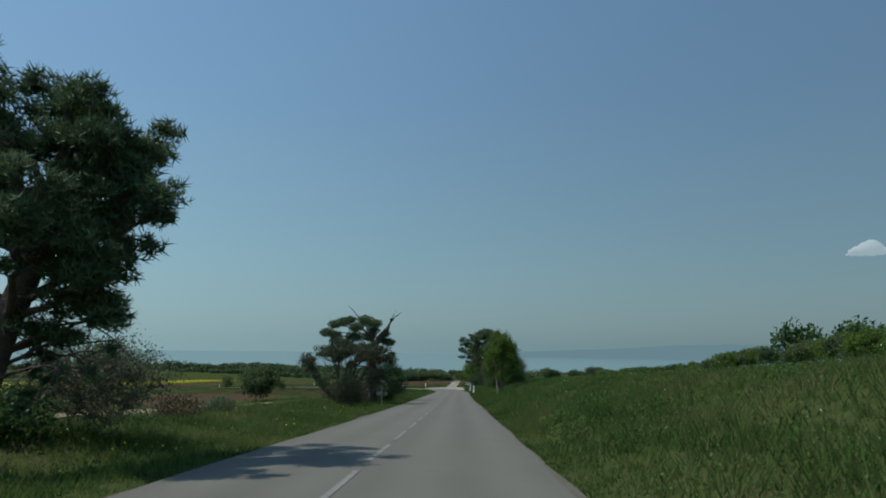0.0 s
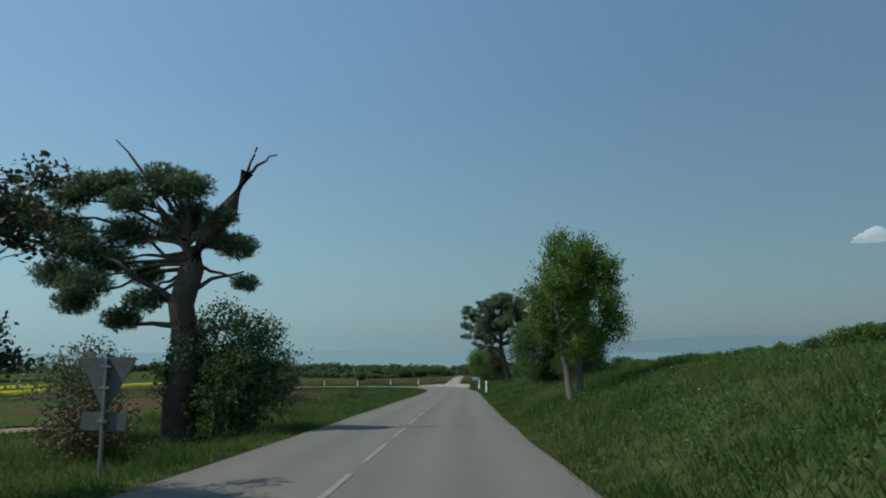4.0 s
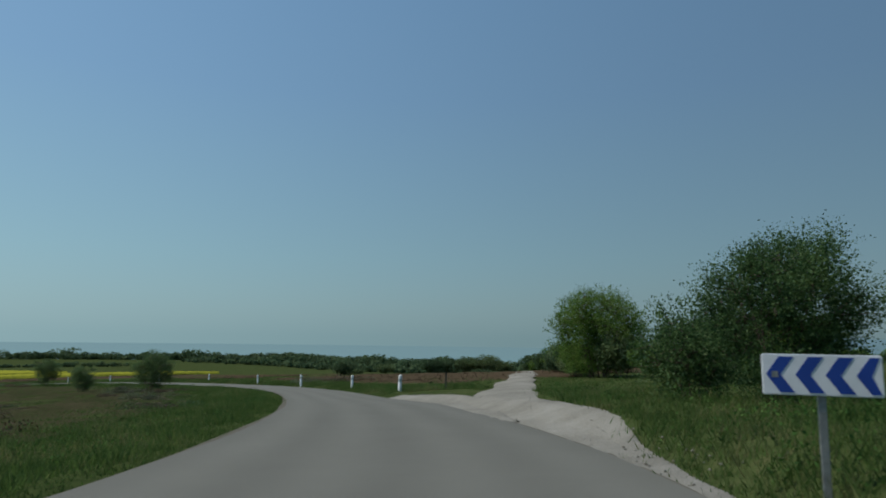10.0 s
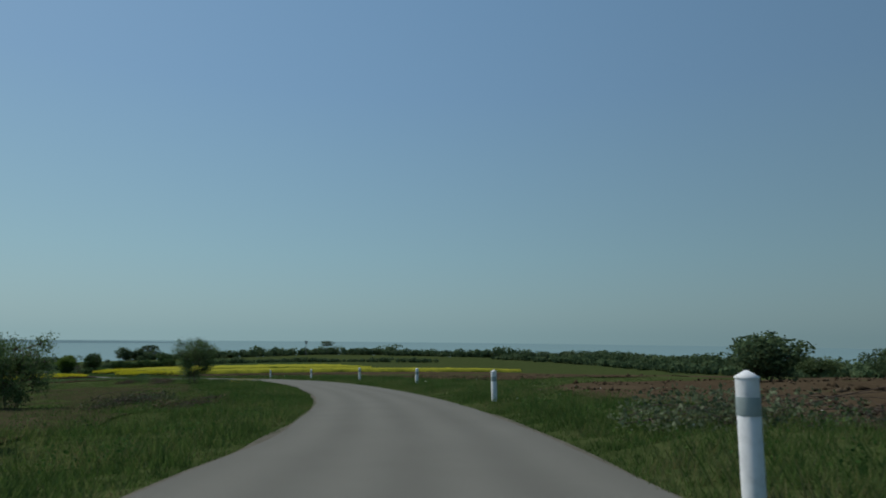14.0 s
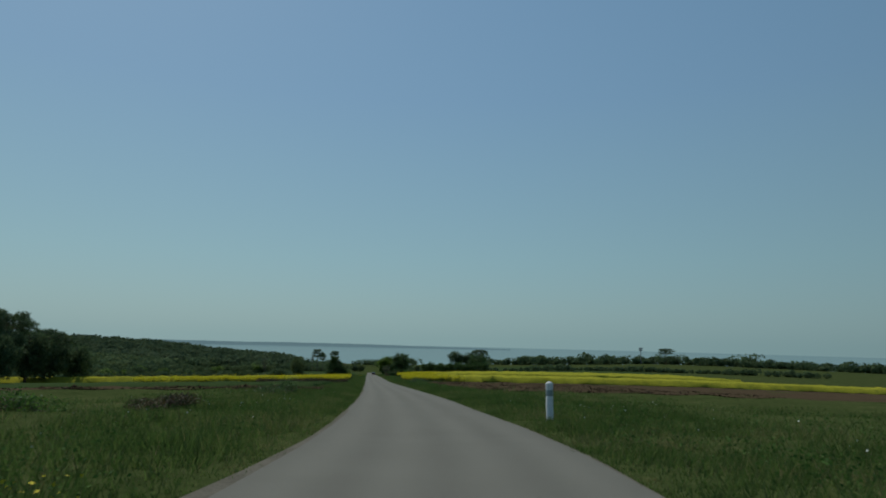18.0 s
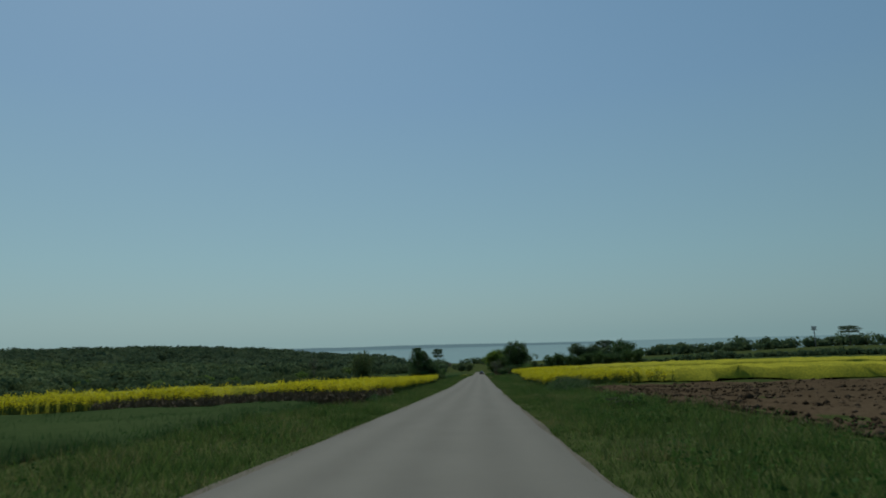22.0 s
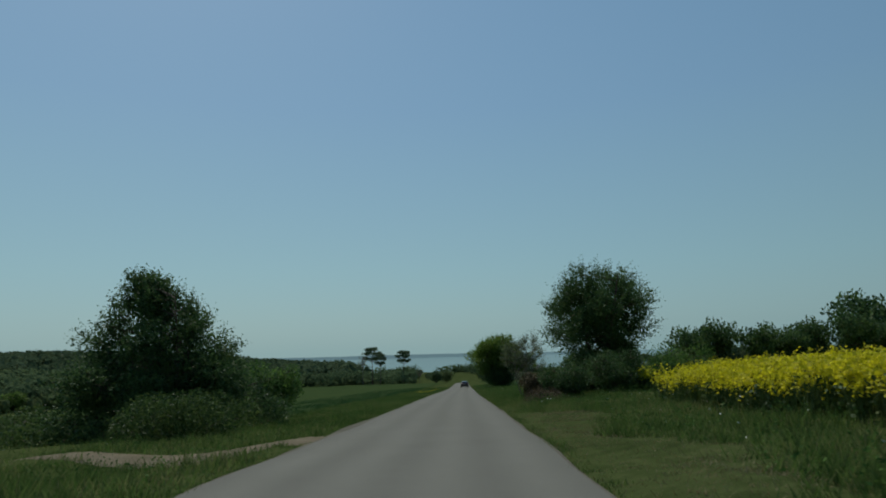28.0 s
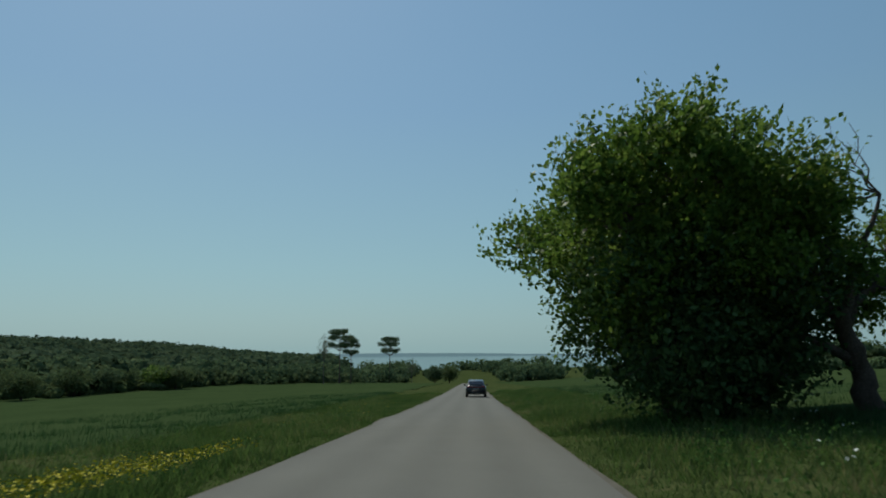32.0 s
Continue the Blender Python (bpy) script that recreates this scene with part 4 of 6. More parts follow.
part("rapeseed_flowers", mesh_np("rapeseed_flowers", v3, f3, M["rape_flower"]), crop, "bright yellow flower heads")
# last corner of the field before the entrance
(v1, f1), (v2, f2), (v3, f3) = rape_plants(523, 533, -13.0, -21.0, 9, 72)
crop = thing("rapeseed_crop", "yellow flowering rapeseed plants in a field corner", "rapeseed", kind="stuff", data=mesh_np("rapeseed_stems", v1, f1, M["rape_stem"]))
part("rapeseed_leaves", mesh_np("rapeseed_leaves", v2, f2, M["rape_stem"]), crop)
part("rapeseed_flowers", mesh_np("rapeseed_flowers", v3, f3, M["rape_flower"]), crop, "bright yellow flower heads")
# bare front edge across the field ends
(v1, f1), (v2, f2), (v3, f3) = rape_plants(430, 434, -16, -40, 7, 61)
crop = thing("rapeseed_crop", "yellow flowering rapeseed plants at the field edge", "rapeseed", kind="stuff", data=mesh_np("rapeseed_stems", v1, f1, M["rape_stem"]))
part("rapeseed_flowers", mesh_np("rapeseed_flowers", v3, f3, M["rape_flower"]), crop, "bright yellow flower heads")
(v1, f1), (v2, f2), (v3, f3) = rape_plants(426, 441, -5.6, -20, 12, 62, True)
dead = thing("withered_plants", "brown withered stalks in front of the rapeseed", "weeds", kind="stuff", data=mesh_np("withered_stems", v1, f1, M["dead_stem"]))
part("withered_leaves", mesh_np("withered_leaves", v2, f2, M["dead_stem"]), dead)


# ---- trees ----
def clump_set(style, h, w, z0, n, cr, rng):
    """Ellipsoids that fill a crown of that style."""
    out = []
    for k in range(n):
        a = k * 2.39996 + rng.uniform(-0.5, 0.5)
        f = (k + 0.5) / n
        if style == "pine":
            zf = z0 + (1 - z0) * (0.12 + 0.84 * f)
            prof = np.clip(np.sin(np.pi * (0.16 + 0.70 * f)), 0, 1) ** 0.8
            r = w / 2 * prof * rng.uniform(0.35, 0.88)
            rad = w * cr * rng.uniform(0.75, 1.3)
            out.append(((r * np.cos(a), r * np.sin(a), zf * h), (rad, rad, rad * 0.55)))
        elif style == "umbrella":
            tier = k % 3
            r = w / 2 * (0.5, 0.82, 0.62)[tier] * np.sqrt(rng.uniform(0.15, 1.0))
            rad = w * cr * rng.uniform(0.7, 1.2)
            zf = (0.95, 0.84, 0.7)[tier] + rng.uniform(-0.02, 0.02)
            out.append(((r * np.cos(a), r * np.sin(a), zf * h), (rad, rad, rad * 0.42)))
        elif style == "poplar":
            zf = z0 + (1 - z0) * f * 0.94
            r = w / 2 * rng.uniform(0.1, 0.7) * (1 - 0.35 * abs(f - 0.45))
            rad = w * cr * rng.uniform(0.8, 1.3)
            out.append(((r * np.cos(a), r * np.sin(a), zf * h), (rad, rad, rad * 1.2)))
        elif style == "dome":
            zf = z0 + (1 - z0) * (0.06 + 0.86 * f)
            prof = 1.0 if f < 0.3 else max(0.1, 1 - ((f - 0.3) / 0.74) ** 1.5)
            r = w / 2 * prof * (rng.uniform(0.55, 0.8) if k % 4 else rng.uniform(0.1, 0.45))
            rad = w * cr * rng.uniform(0.75, 1.25)
            out.append(((r * np.cos(a), r * np.sin(a), zf * h), (rad, rad, rad * 0.85)))
        elif style == "gable":
            zf = z0 + (1 - z0) * (0.04 + 0.9 * f)
            r = w / 2 * (1 - 0.9 * f**1.25) * np.sqrt(rng.uniform(0.05, 0.8))
            rad = w * cr * rng.uniform(0.7, 1.25) * (1 - 0.35 * f)
            out.append(((r * np.cos(a), r * np.sin(a), zf * h), (rad, rad, rad * 0.85)))
        else:
            lo = z0 * h
            c, hz = (lo + h) / 2, (h - lo) / 2
            v = 1 - 2 * f
            ring = np.sqrt(max(0, 1 - v * v))
            g = rng.uniform(0.5, 0.78) if k % 4 else rng.uniform(0.1, 0.45)
            rad = w * cr * rng.uniform(0.75, 1.3)
            squash = 1.0 if v > 0 else 0.85
            out.append(((w / 2 * ring * g * squash * np.cos(a), w / 2 * ring * g * squash * np.sin(a), c + hz * v * g), (rad, rad, rad * 0.85)))
    return out


def tree_meshes(key, style, h, w, z0, n, cr, leaves, leaf, mat, seed, bark="bark", trunk=0.03, lean=(0, 0), stems=1, needles=False, twigs=4, sides=7, droop=0.2, shift=(0, 0), power=0.45, split=False, spray=0, spread=0.12, shoot=None):
    """Trunk, limbs and crown of one tree, base at the origin."""
    rng = np.random.default_rng(seed)
    clumps = [(np.array(c) + [shift[0] * c[2] / h, shift[1] * c[2] / h, 0], r) for c, r in clump_set(style, h, w, z0, n, cr, rng)]
    R = trunk * h
    top = np.array([lean[0] + shift[0] * 0.8, lean[1] + shift[1] * 0.8, h * (0.86 if style != "umbrella" else 0.8)])
    trunks, limbs, mains = [], [], []
    lines = []
    for k in range(stems):
        a = 2 * np.pi * k / stems + rng.uniform(0, 1)
        foot = np.array([np.cos(a), np.sin(a), 0]) * (0.05 * w if stems > 1 else 0) - [0, 0, 0.25]
        tip = top + (np.array([np.cos(a), np.sin(a), 0]) * 0.22 * w if stems > 1 else 0)
        line = bent(foot, tip, rng, 10, 0, 0.012)
        line[:, :2] += np.outer(np.sin(np.linspace(0, np.pi, 10) * 1.3), rng.normal(0, 0.02 * h, 2))
        lines.append(line)
        r = R / np.sqrt(stems) * np.linspace(1, 0.16, 10)
        r[0] *= 1.35
        trunks.append((line, r))
    for c, rad in clumps:
        line = lines[rng.integers(len(lines))]
        t = np.clip((c[2] - 0.35 * np.hypot(*c[:2]) * (0.6 if needles else 1.0)) / h, 0.12, 0.92)
        i = np.clip(t / 0.86 * 9, 0.6, 8.6)
        start = line[int(i)] + (line[min(int(i) + 1, 9)] - line[int(i)]) * (i - int(i))
        L = np.linalg.norm(c - start)
        r0 = min(R * (1 - 0.8 * t) / np.sqrt(stems) * 0.55, 0.02 + 0.03 * L)
        ln = bent(start, c, rng, 6, 0.05 if not needles else -0.04, 0.06)
        (mains if split else limbs).append((ln, np.linspace(r0, 0.012, 6)))
        for _ in range(twigs):
            d = unit(rng.normal(size=3) + [0, 0, 0.3]) * np.array(rad) * rng.uniform(0.7, 1.1)
            limbs.append((bent(ln[rng.integers(3, 6)], c + d, rng, 4, 0, 0.08), np.linspace(0.012 + 0.012 * rad[0], 0.004, 4)))
    out = [("trunk", mesh_np(key + "_trunk", *tubes(trunks, sides + 2), M[bark], True), "")]
    for ln in mains:
        out.append(("limb", mesh_np(key + "_limb", *tubes([ln], 6), M[bark], True), ""))
    if limbs:
        out.append(("twig_mass", mesh_np(key + "_twigs", *tubes(limbs, 3), M[bark], True), ""))
    if shoot:
        v, f = shoot_leaves(clumps, leaves, shoot[0], shoot[1], leaf, rng, np.array([0, 0, 0.4 * h]), shoot[2] if len(shoot) > 2 else 0.35, power)
        out.append(("crown", mesh_np(key + "_crown", v, f, M[mat]), ""))
        return out
    pos = in_clumps(clumps, leaves, rng, power)
    if spray:
        pos = np.repeat(pos, spray, 0) + rng.normal(0, spread, (len(pos) * spray, 3)) * [1, 1, 0.7]
    pos = pos[pos[:, 2] > 0.03 * h]
    crown = needle_tufts(pos, leaf, rng) if needles else leaf_quads(pos, leaf, rng, droop)
    out.append(("crown", mesh_np(key + "_crown", *crown, M[mat]), ""))
    return out


def plant_tree(name, label, category, meshes, x, y, turn=0.0, scale=(1, 1, 1), group="", dz=0.0):
    m = pose(x, y, gz(x, y) + dz, 0, 0, turn) @ Matrix.Diagonal((*scale, 1))
    ob = thing(name, label, category, m, group)
    for nm, me, lb in meshes:
        part(nm, me, ob, lb)
    return ob


def hero(name, label, category, style, x, y, ztop, w, z0, n, cr, leaves, leaf, mat, seed, **kw):
    h = ztop - gz(x, y)
    return plant_tree(name, label, category, tree_meshes(name + str(seed), style, h, w, z0, n, cr, leaves, leaf, mat, seed, split=True, **kw), x, y)


def grown_pine(name, label, s, u, ztop, trunk, radius, limbs, subs, pad, tufts, needle, seed, bare=()):
    """A pine from its trunk line and main limbs, in metres to the right, ahead and up of its foot. Limbs fork into
    side branches, and these carry pads of needle tufts."""
    rng = np.random.default_rng(seed)
    x, y = rd(s, u)
    t = RT[int(s)]
    z = gz(x, y)
    line = np.array(trunk, float)
    k = (ztop - z) / max(max(q[1][2] for q in limbs) + 0.6 * pad, line[-1, 2])
    ob = thing(name, label, "tree", pose(x, y, z, 0, 0, math.degrees(math.atan2(-t[0], t[1]))) @ Matrix.Scale(k, 4))
    fine = np.linspace(0, 1, 28)
    knots = np.linspace(0, 1, len(line))
    line = np.stack([np.interp(fine, knots, line[:, c]) for c in range(3)], 1)
    for _ in range(2):
        line[1:-1] = (line[:-2] + 2 * line[1:-1] + line[2:]) / 4
    rad = radius * (1 - fine) ** 0.75 + 0.05
    rad[:3] *= [1.5, 1.25, 1.1]
    part("trunk", mesh_np("pine_trunk", *tubes([(line, rad)], 11), M["bark"], True), ob)
    pads, twigs = [], []
    for zs, end in limbs:
        i = int(np.argmin(np.abs(line[:, 2] - zs)))
        a, b = line[i], np.array(end, float)
        L = np.linalg.norm(b - a)
        ln = bent(a, b, rng, 12, -0.05, 0.035)
        part("limb", mesh_np("pine_limb", *tubes([(ln, np.linspace(min(0.5 * rad[i], 0.03 + 0.022 * L), 0.02, 12))], 7), M["bark"], True), ob)
        d = unit(b - a)
        for j in range(subs):
            q = ln[int(rng.integers(4, 12))]
            e = q + unit(d * 0.7 + rng.normal(size=3) * [0.9, 0.9, 0.5] + [0, 0, 0.35]) * L * rng.uniform(0.14, 0.36)
            br = bent(q, e, rng, 6, -0.05, 0.06)
            twigs.append((br, np.linspace(0.024, 0.008, 6)))
            r = pad * rng.uniform(0.55, 1.1)
            pads.append((e, (r, r, r * 0.6)))
            for _ in range(6):
                c = e + unit(rng.normal(size=3) + [0, 0, 0.3]) * r * [1.0, 1.0, 0.6]
                twigs.append((bent(br[int(rng.integers(2, 6))], c, rng, 4, 0, 0.08), np.linspace(0.012, 0.004, 4)))
        pads.append((b, (pad, pad, pad * 0.6)))
    for zs, end in bare:
        a = line[int(np.argmin(np.abs(line[:, 2] - zs)))]
        ln = bent(a, np.array(end, float), rng, 9, 0.07, 0.05)
        twigs.append((ln, np.linspace(0.04, 0.008, 9)))
        for _ in range(7):
            q = ln[int(rng.integers(3, 9))]
            e = q + rng.normal(size=3) * [0.35, 0.35, 0.25] + [0, 0, -0.2]
            twigs.append((bent(q, e, rng, 4, 0, 0.1), np.linspace(0.012, 0.004, 4)))
            if rng.uniform() < 0.5:
                pads.append((e, (0.16, 0.16, 0.12)))
    part("twig_mass", mesh_np("pine_twigs", *tubes(twigs, 4), M["bark"], True), ob)
    part("crown", mesh_np("pine_crown", *needle_tufts(in_clumps(pads, tufts, rng, 0.75), needle, rng, 6, 0.6), M["needles"]), ob)
    return ob


def rd(s, u):
    p = on_road(s, u)
    return float(p[0]), float(p[1])


# first stretch: pine and pale shrub on the downhill verge
grown_pine("pine_tree", "dark pine tree with thick leaning trunk on the verge", 70.4, -6.75, 2.8,
           [(-0.1, 0, -0.3), (0.02, 0, 0.9), (0.3, 0, 2.0), (0.7, 0, 3.2), (0.95, 0.1, 4.2), (1.05, 0, 5.2), (1.0, 0, 5.9)], 0.24,
           [(2.6, (2.44, 0.18, 4.1)), (3.4, (1.96, 0.36, 5.2)), (2.2, (2.12, -0.36, 3.3)), (1.7, (1.64, 0.45, 2.5)), (3.8, (1.64, 0.09, 5.7)), (4.4, (0.84, 0.27, 6)), (4.2, (0, -0.27, 6)), (4, (-0.8, 0.18, 5.6)),
            (3.2, (-1.36, 0.09, 4.8)), (2.6, (-1.6, 0.45, 3.9)), (2, (-1.12, -0.45, 3.1)), (3, (0.92, 1.98, 4.4)), (3, (0.76, -1.71, 4.5)), (3.6, (0, 1.98, 5.2)), (3.8, (1.4, 1.44, 5.4)), (3.8, (0.44, -1.53, 5.5)), (2.4, (1.48, -1.44, 3.7)), (2.8, (-0.64, 1.62, 4.3)), (3, (2.2, 0, 4.7))],
           9, 0.4, 17000, 0.16, 11, [(1.4, (1.9, 0.4, 2.0)), (1.2, (1.6, -0.5, 1.6)), (1.8, (2.1, 0.1, 2.3)), (1.0, (-1.2, 0.3, 1.7)), (1.5, (1.2, 1.2, 1.8))])
hero("shrub", "pale twiggy shrub with small grey-green leaves", "shrub", "round", *rd(75.2, -7.6), -1.5, 4.6, 0.03, 44, 0.12, 16000, 0.04, "leaf_grey", 12, bark="bark_pale", trunk=0.012, stems=7, twigs=14, power=0.85, shoot=(6, 0.6, 0.8))
hero("shrub", "low dark green bramble thicket below the pine", "shrub", "round", *rd(73.0, -8.6), -3.0, 3.8, 0.0, 24, 0.16, 5000, 0.08, "leaf_dark", 13, trunk=0.012, stems=6, twigs=6)
for k, (s, u, w, h, mt, lb) in enumerate(((84, -9.3, 2.2, 0.5, "leaf_brown", "low rusty brown gorse bush"), (86, -10.2, 2.4, 0.6, "leaf_brown", "low rusty brown gorse bush"), (88, -9.2, 1.8, 0.4, "leaf_grey", "low grey-green gorse bush"), (111, -8.6, 2.6, 1.5, "leaf_brown", "brown dry bramble bush in the verge"), (114, -7.2, 2.6, 1.3, "leaf_brown", "brown dry bramble bush in the verge"), (120, -5.6, 2.0, 1.0, "leaf_dark", "low dark bramble bush"))):
    x, y = rd(s, u)
    hero("bush", lb, "bush", "round", x, y, gz(x, y) + h, w, 0.0, 16, 0.2, 2600, 0.05, mt, 60 + k, trunk=0.02, stems=5, twigs=5)

# windswept shrub with bare lower limbs
def windswept(x, y):
    """Many thin limbs fan out of a thicket and carry flat pads of small leaves; one lobe stands apart."""
    rng = np.random.default_rng(14)
    z = gz(x, y)
    pads, fine = [], []
    stems = [(bent((0.1 * k - 0.25, rng.normal(0, 0.15), 0.0), (math.sin(radians(q)) * L, rng.normal(0, 0.4), 0.6 + math.cos(radians(q)) * L), rng, 9, 0.02, 0.05), np.linspace(0.085, 0.03, 9)) for k, (q, L) in enumerate(((-56, 2.3), (-30, 2.2), (-14, 2.6), (4, 2.5), (20, 2.7), (38, 2.7), (60, 2.1)))]
    for lo, hi, near, far, n, r in ((-50, -40, 3.0, 4.0, 11, 0.40), (-26, 44, 3.1, 4.0, 36, 0.45), (26, 54, 3.5, 4.5, 16, 0.44), (58, 74, 2.3, 3.4, 10, 0.34)):
        for k in range(n):
            q = lo + (hi - lo) * (k + rng.uniform(0, 1)) / n
            d = rng.uniform(near, far)
            c = np.array([math.sin(radians(q)) * d * 1.02, rng.normal(0, 0.8), 0.75 + math.cos(radians(q)) * d * 0.98])
            pads.append((c, (r * 1.35, r * 1.2, r * 0.6)))
            near_stem = stems[int(np.argmin([np.linalg.norm(s[0][-1] - c) + rng.uniform(0, 0.5) for s in stems]))][0]
            ln = bent(near_stem[rng.integers(3, 9)], c, rng, 6, 0.04, 0.09)
            fine.append((ln, np.linspace(0.026, 0.008, 6)))
            for _ in range(8):
                e = c + unit(rng.normal(size=3)) * np.array([r * 1.3, r, r * 0.5])
                fine.append((bent(ln[rng.integers(2, 6)], e, rng, 4, 0, 0.09), np.linspace(0.011, 0.004, 4)))
    ob = thing("windswept_shrub", "windswept grey-green shrub with bare spreading limbs", "shrub", pose(x, y, z, 0, 0, 5))
    for limb in stems:
        part("limb", mesh_np("shrub_limb", *tubes([limb], 7), M["bark"], True), ob)
    part("twig_mass", mesh_np("shrub_twigs", *tubes(fine, 4), M["bark"], True), ob)
    pos = np.repeat(in_clumps(pads, 4200, rng, 0.8), 6, 0)
    pos = pos + rng.normal(0, 0.06, pos.shape)
    part("crown", mesh_np("shrub_crown", *leaf_quads(pos, 0.05, rng), M["leaf_olive"]), ob)


windswept(*rd(105.8, -7.0))
hero("bush", "dense dark brownish bush at the foot of the shrub", "bush", "round", *rd(105.2, -6.7), -3.9, 3.6, 0.0, 28, 0.16, 18000, 0.04, "leaf_olive", 15, trunk=0.012, stems=5, shoot=(8, 0.4, 0.5))


def snag(x, y, ztop):
    """A storm-broken pine: bare forked top, needle pads on the side away from the road."""
    rng = np.random.default_rng(21)
    z = gz(x, y)
    h = ztop - z
    k = h / 7.2
    trunk = [(np.array([(0, 0, -0.3), (-0.05, 0, 0.9), (0.1, 0, 2.0), (-0.1, 0, 3.1), (0.12, 0, 4.0), (0.35, 0, 4.7), (0.95, 0, 5.4), (1.35, 0, 6.3)]) * k, np.array([0.4, 0.34, 0.3, 0.29, 0.28, 0.25, 0.22, 0.16]) * k)]
    spikes = [((1.3, 0, 6.2), (2.05, 0.1, 6.75), 0.05), ((1.35, 0, 6.3), (1.6, -0.1, 6.9), 0.04), ((-0.3, 0, 5.2), (-2.0, 0.1, 7.2), 0.06), ((0.1, 0, 4.2), (-0.9, 0.1, 5.6), 0.12),
              ((-0.05, 0, 3.0), (-1.2, 0.3, 3.4), 0.12), ((-0.05, 0, 3.0), (-2.6, -0.3, 4.6), 0.1), ((0.1, 0, 3.4), (1.3, 0.2, 3.9), 0.07), ((0, 0, 2.4), (1.6, -0.4, 2.6), 0.06), ((-0.1, 0, 2.6), (-2.2, 0.6, 2.6), 0.08)]
    limbs = [(bent(np.array(a) * k, np.array(b) * k, rng, 6, 0.05, 0.07), np.linspace(r, 0.018, 6) * k) for a, b, r in spikes]
    pads = [((-0.7, 0.1, 6.1), 0.75), ((0.1, -0.3, 5.9), 0.6), ((-2.4, 0, 6.0), 0.62), ((-3.1, 0.2, 5.8), 0.55), ((-3.6, -0.2, 5.2), 0.6), ((-1.6, 0.3, 4.9), 0.7), ((-2.7, 0, 4.5), 0.8), ((-0.4, 0.4, 5.0), 0.6), ((1.1, 0.2, 4.5), 0.55),
            ((-3.4, 0.3, 3.9), 0.6), ((-2.2, -0.4, 3.6), 0.65), ((1.4, 0, 3.6), 0.35), ((-1.2, 0.4, 3.9), 0.5), ((0.9, -0.3, 5.1), 0.4), ((-1.9, 0.3, 6.2), 0.5), ((-1.4, -0.2, 5.6), 0.6), ((-0.1, 0.3, 5.4), 0.55), ((-2.0, 0.2, 4.2), 0.6), ((-3.0, 0.1, 5.0), 0.55), ((-1.0, 0, 3.2), 0.5), ((-2.8, 0.2, 3.2), 0.55), ((0.6, 0.2, 4.7), 0.45), ((-1.7, 0.4, 2.8), 0.5)]
    cl = [(np.array(c) * k, (r * k, r * k, r * 0.6 * k)) for c, r in pads]
    for c, r in cl:
        limbs.append((bent((0, 0, 3.0 * k + 0.3 * c[2]), c, rng, 6, 0.03, 0.08), np.linspace(0.07, 0.015, 6)))
        for _ in range(5):
            limbs.append((bent(c, c + unit(rng.normal(size=3)) * np.array(r), rng, 3), np.linspace(0.02, 0.006, 3)))
    ob = thing("broken_pine", "storm-broken pine with bare forked top and ivy-clad trunk", "tree", pose(x, y, z, 0, 0, 5))
    part("trunk", mesh_np("snag_trunk", *tubes(trunk, 10), M["bark"], True), ob)
    part("twig_mass", mesh_np("snag_branches", *tubes(limbs, 5), M["bark"], True), ob)
    part("crown", mesh_np("snag_crown", *needle_tufts(in_clumps(cl, 19000, rng, 0.8), 0.14, rng), M["needles"]), ob)
    ivy_c = [(np.array((0.05 * np.sin(3 * q), 0.05, q)) * k, (0.38 * k, 0.38 * k, 0.45 * k)) for q in np.linspace(0.4, 2.4, 6)]
    part("ivy", mesh_np("snag_ivy", *leaf_quads(in_clumps(ivy_c, 3500, rng, 0.25), 0.06, rng), M["ivy"]), ob, "dark green ivy round the trunk")


snag(*rd(117, -6.35), 1.6)
hero("bush", "dense dark evergreen bush under the broken pine", "bush", "round", *rd(117.6, -5.2), -3.0, 4.4, 0.0, 28, 0.15, 20000, 0.06, "leaf_dark", 22, trunk=0.012, stems=5, shoot=(8, 0.5, 0.5))
hero("bush", "grey-green scrub bush beside the broken pine", "bush", "round", *rd(116, -8.4), -4.0, 3.4, 0.0, 20, 0.17, 5000, 0.055, "leaf_grey", 23, trunk=0.012, stems=5)

# uphill verge
hero("ash_tree", "light green young ash tree on the grass bank", "tree", "round", *rd(122.5, 5.3), 0.35, 4.4, 0.10, 34, 0.12, 42000, 0.055, "leaf_light", 24, trunk=0.03, stems=2, twigs=6, bark="bark_pale", shoot=(10, 0.55, 0.5), power=0.6)
hero("willow_tree", "dense round green willow on the grass bank", "tree", "dome", *rd(133.6, 6.25), -1.45, 5.6, 0.05, 70, 0.12, 165000, 0.042, "leaf_willow", 25, trunk=0.026, stems=4, twigs=7, power=0.42, shoot=(12, 0.5, 0.2))
hero("bush", "dark undergrowth below the willow", "bush", "round", *rd(133.8, 6.4), -4.8, 3.4, 0.0, 30, 0.16, 12000, 0.06, "leaf_dark", 26, trunk=0.012, stems=4, shoot=(8, 0.35))
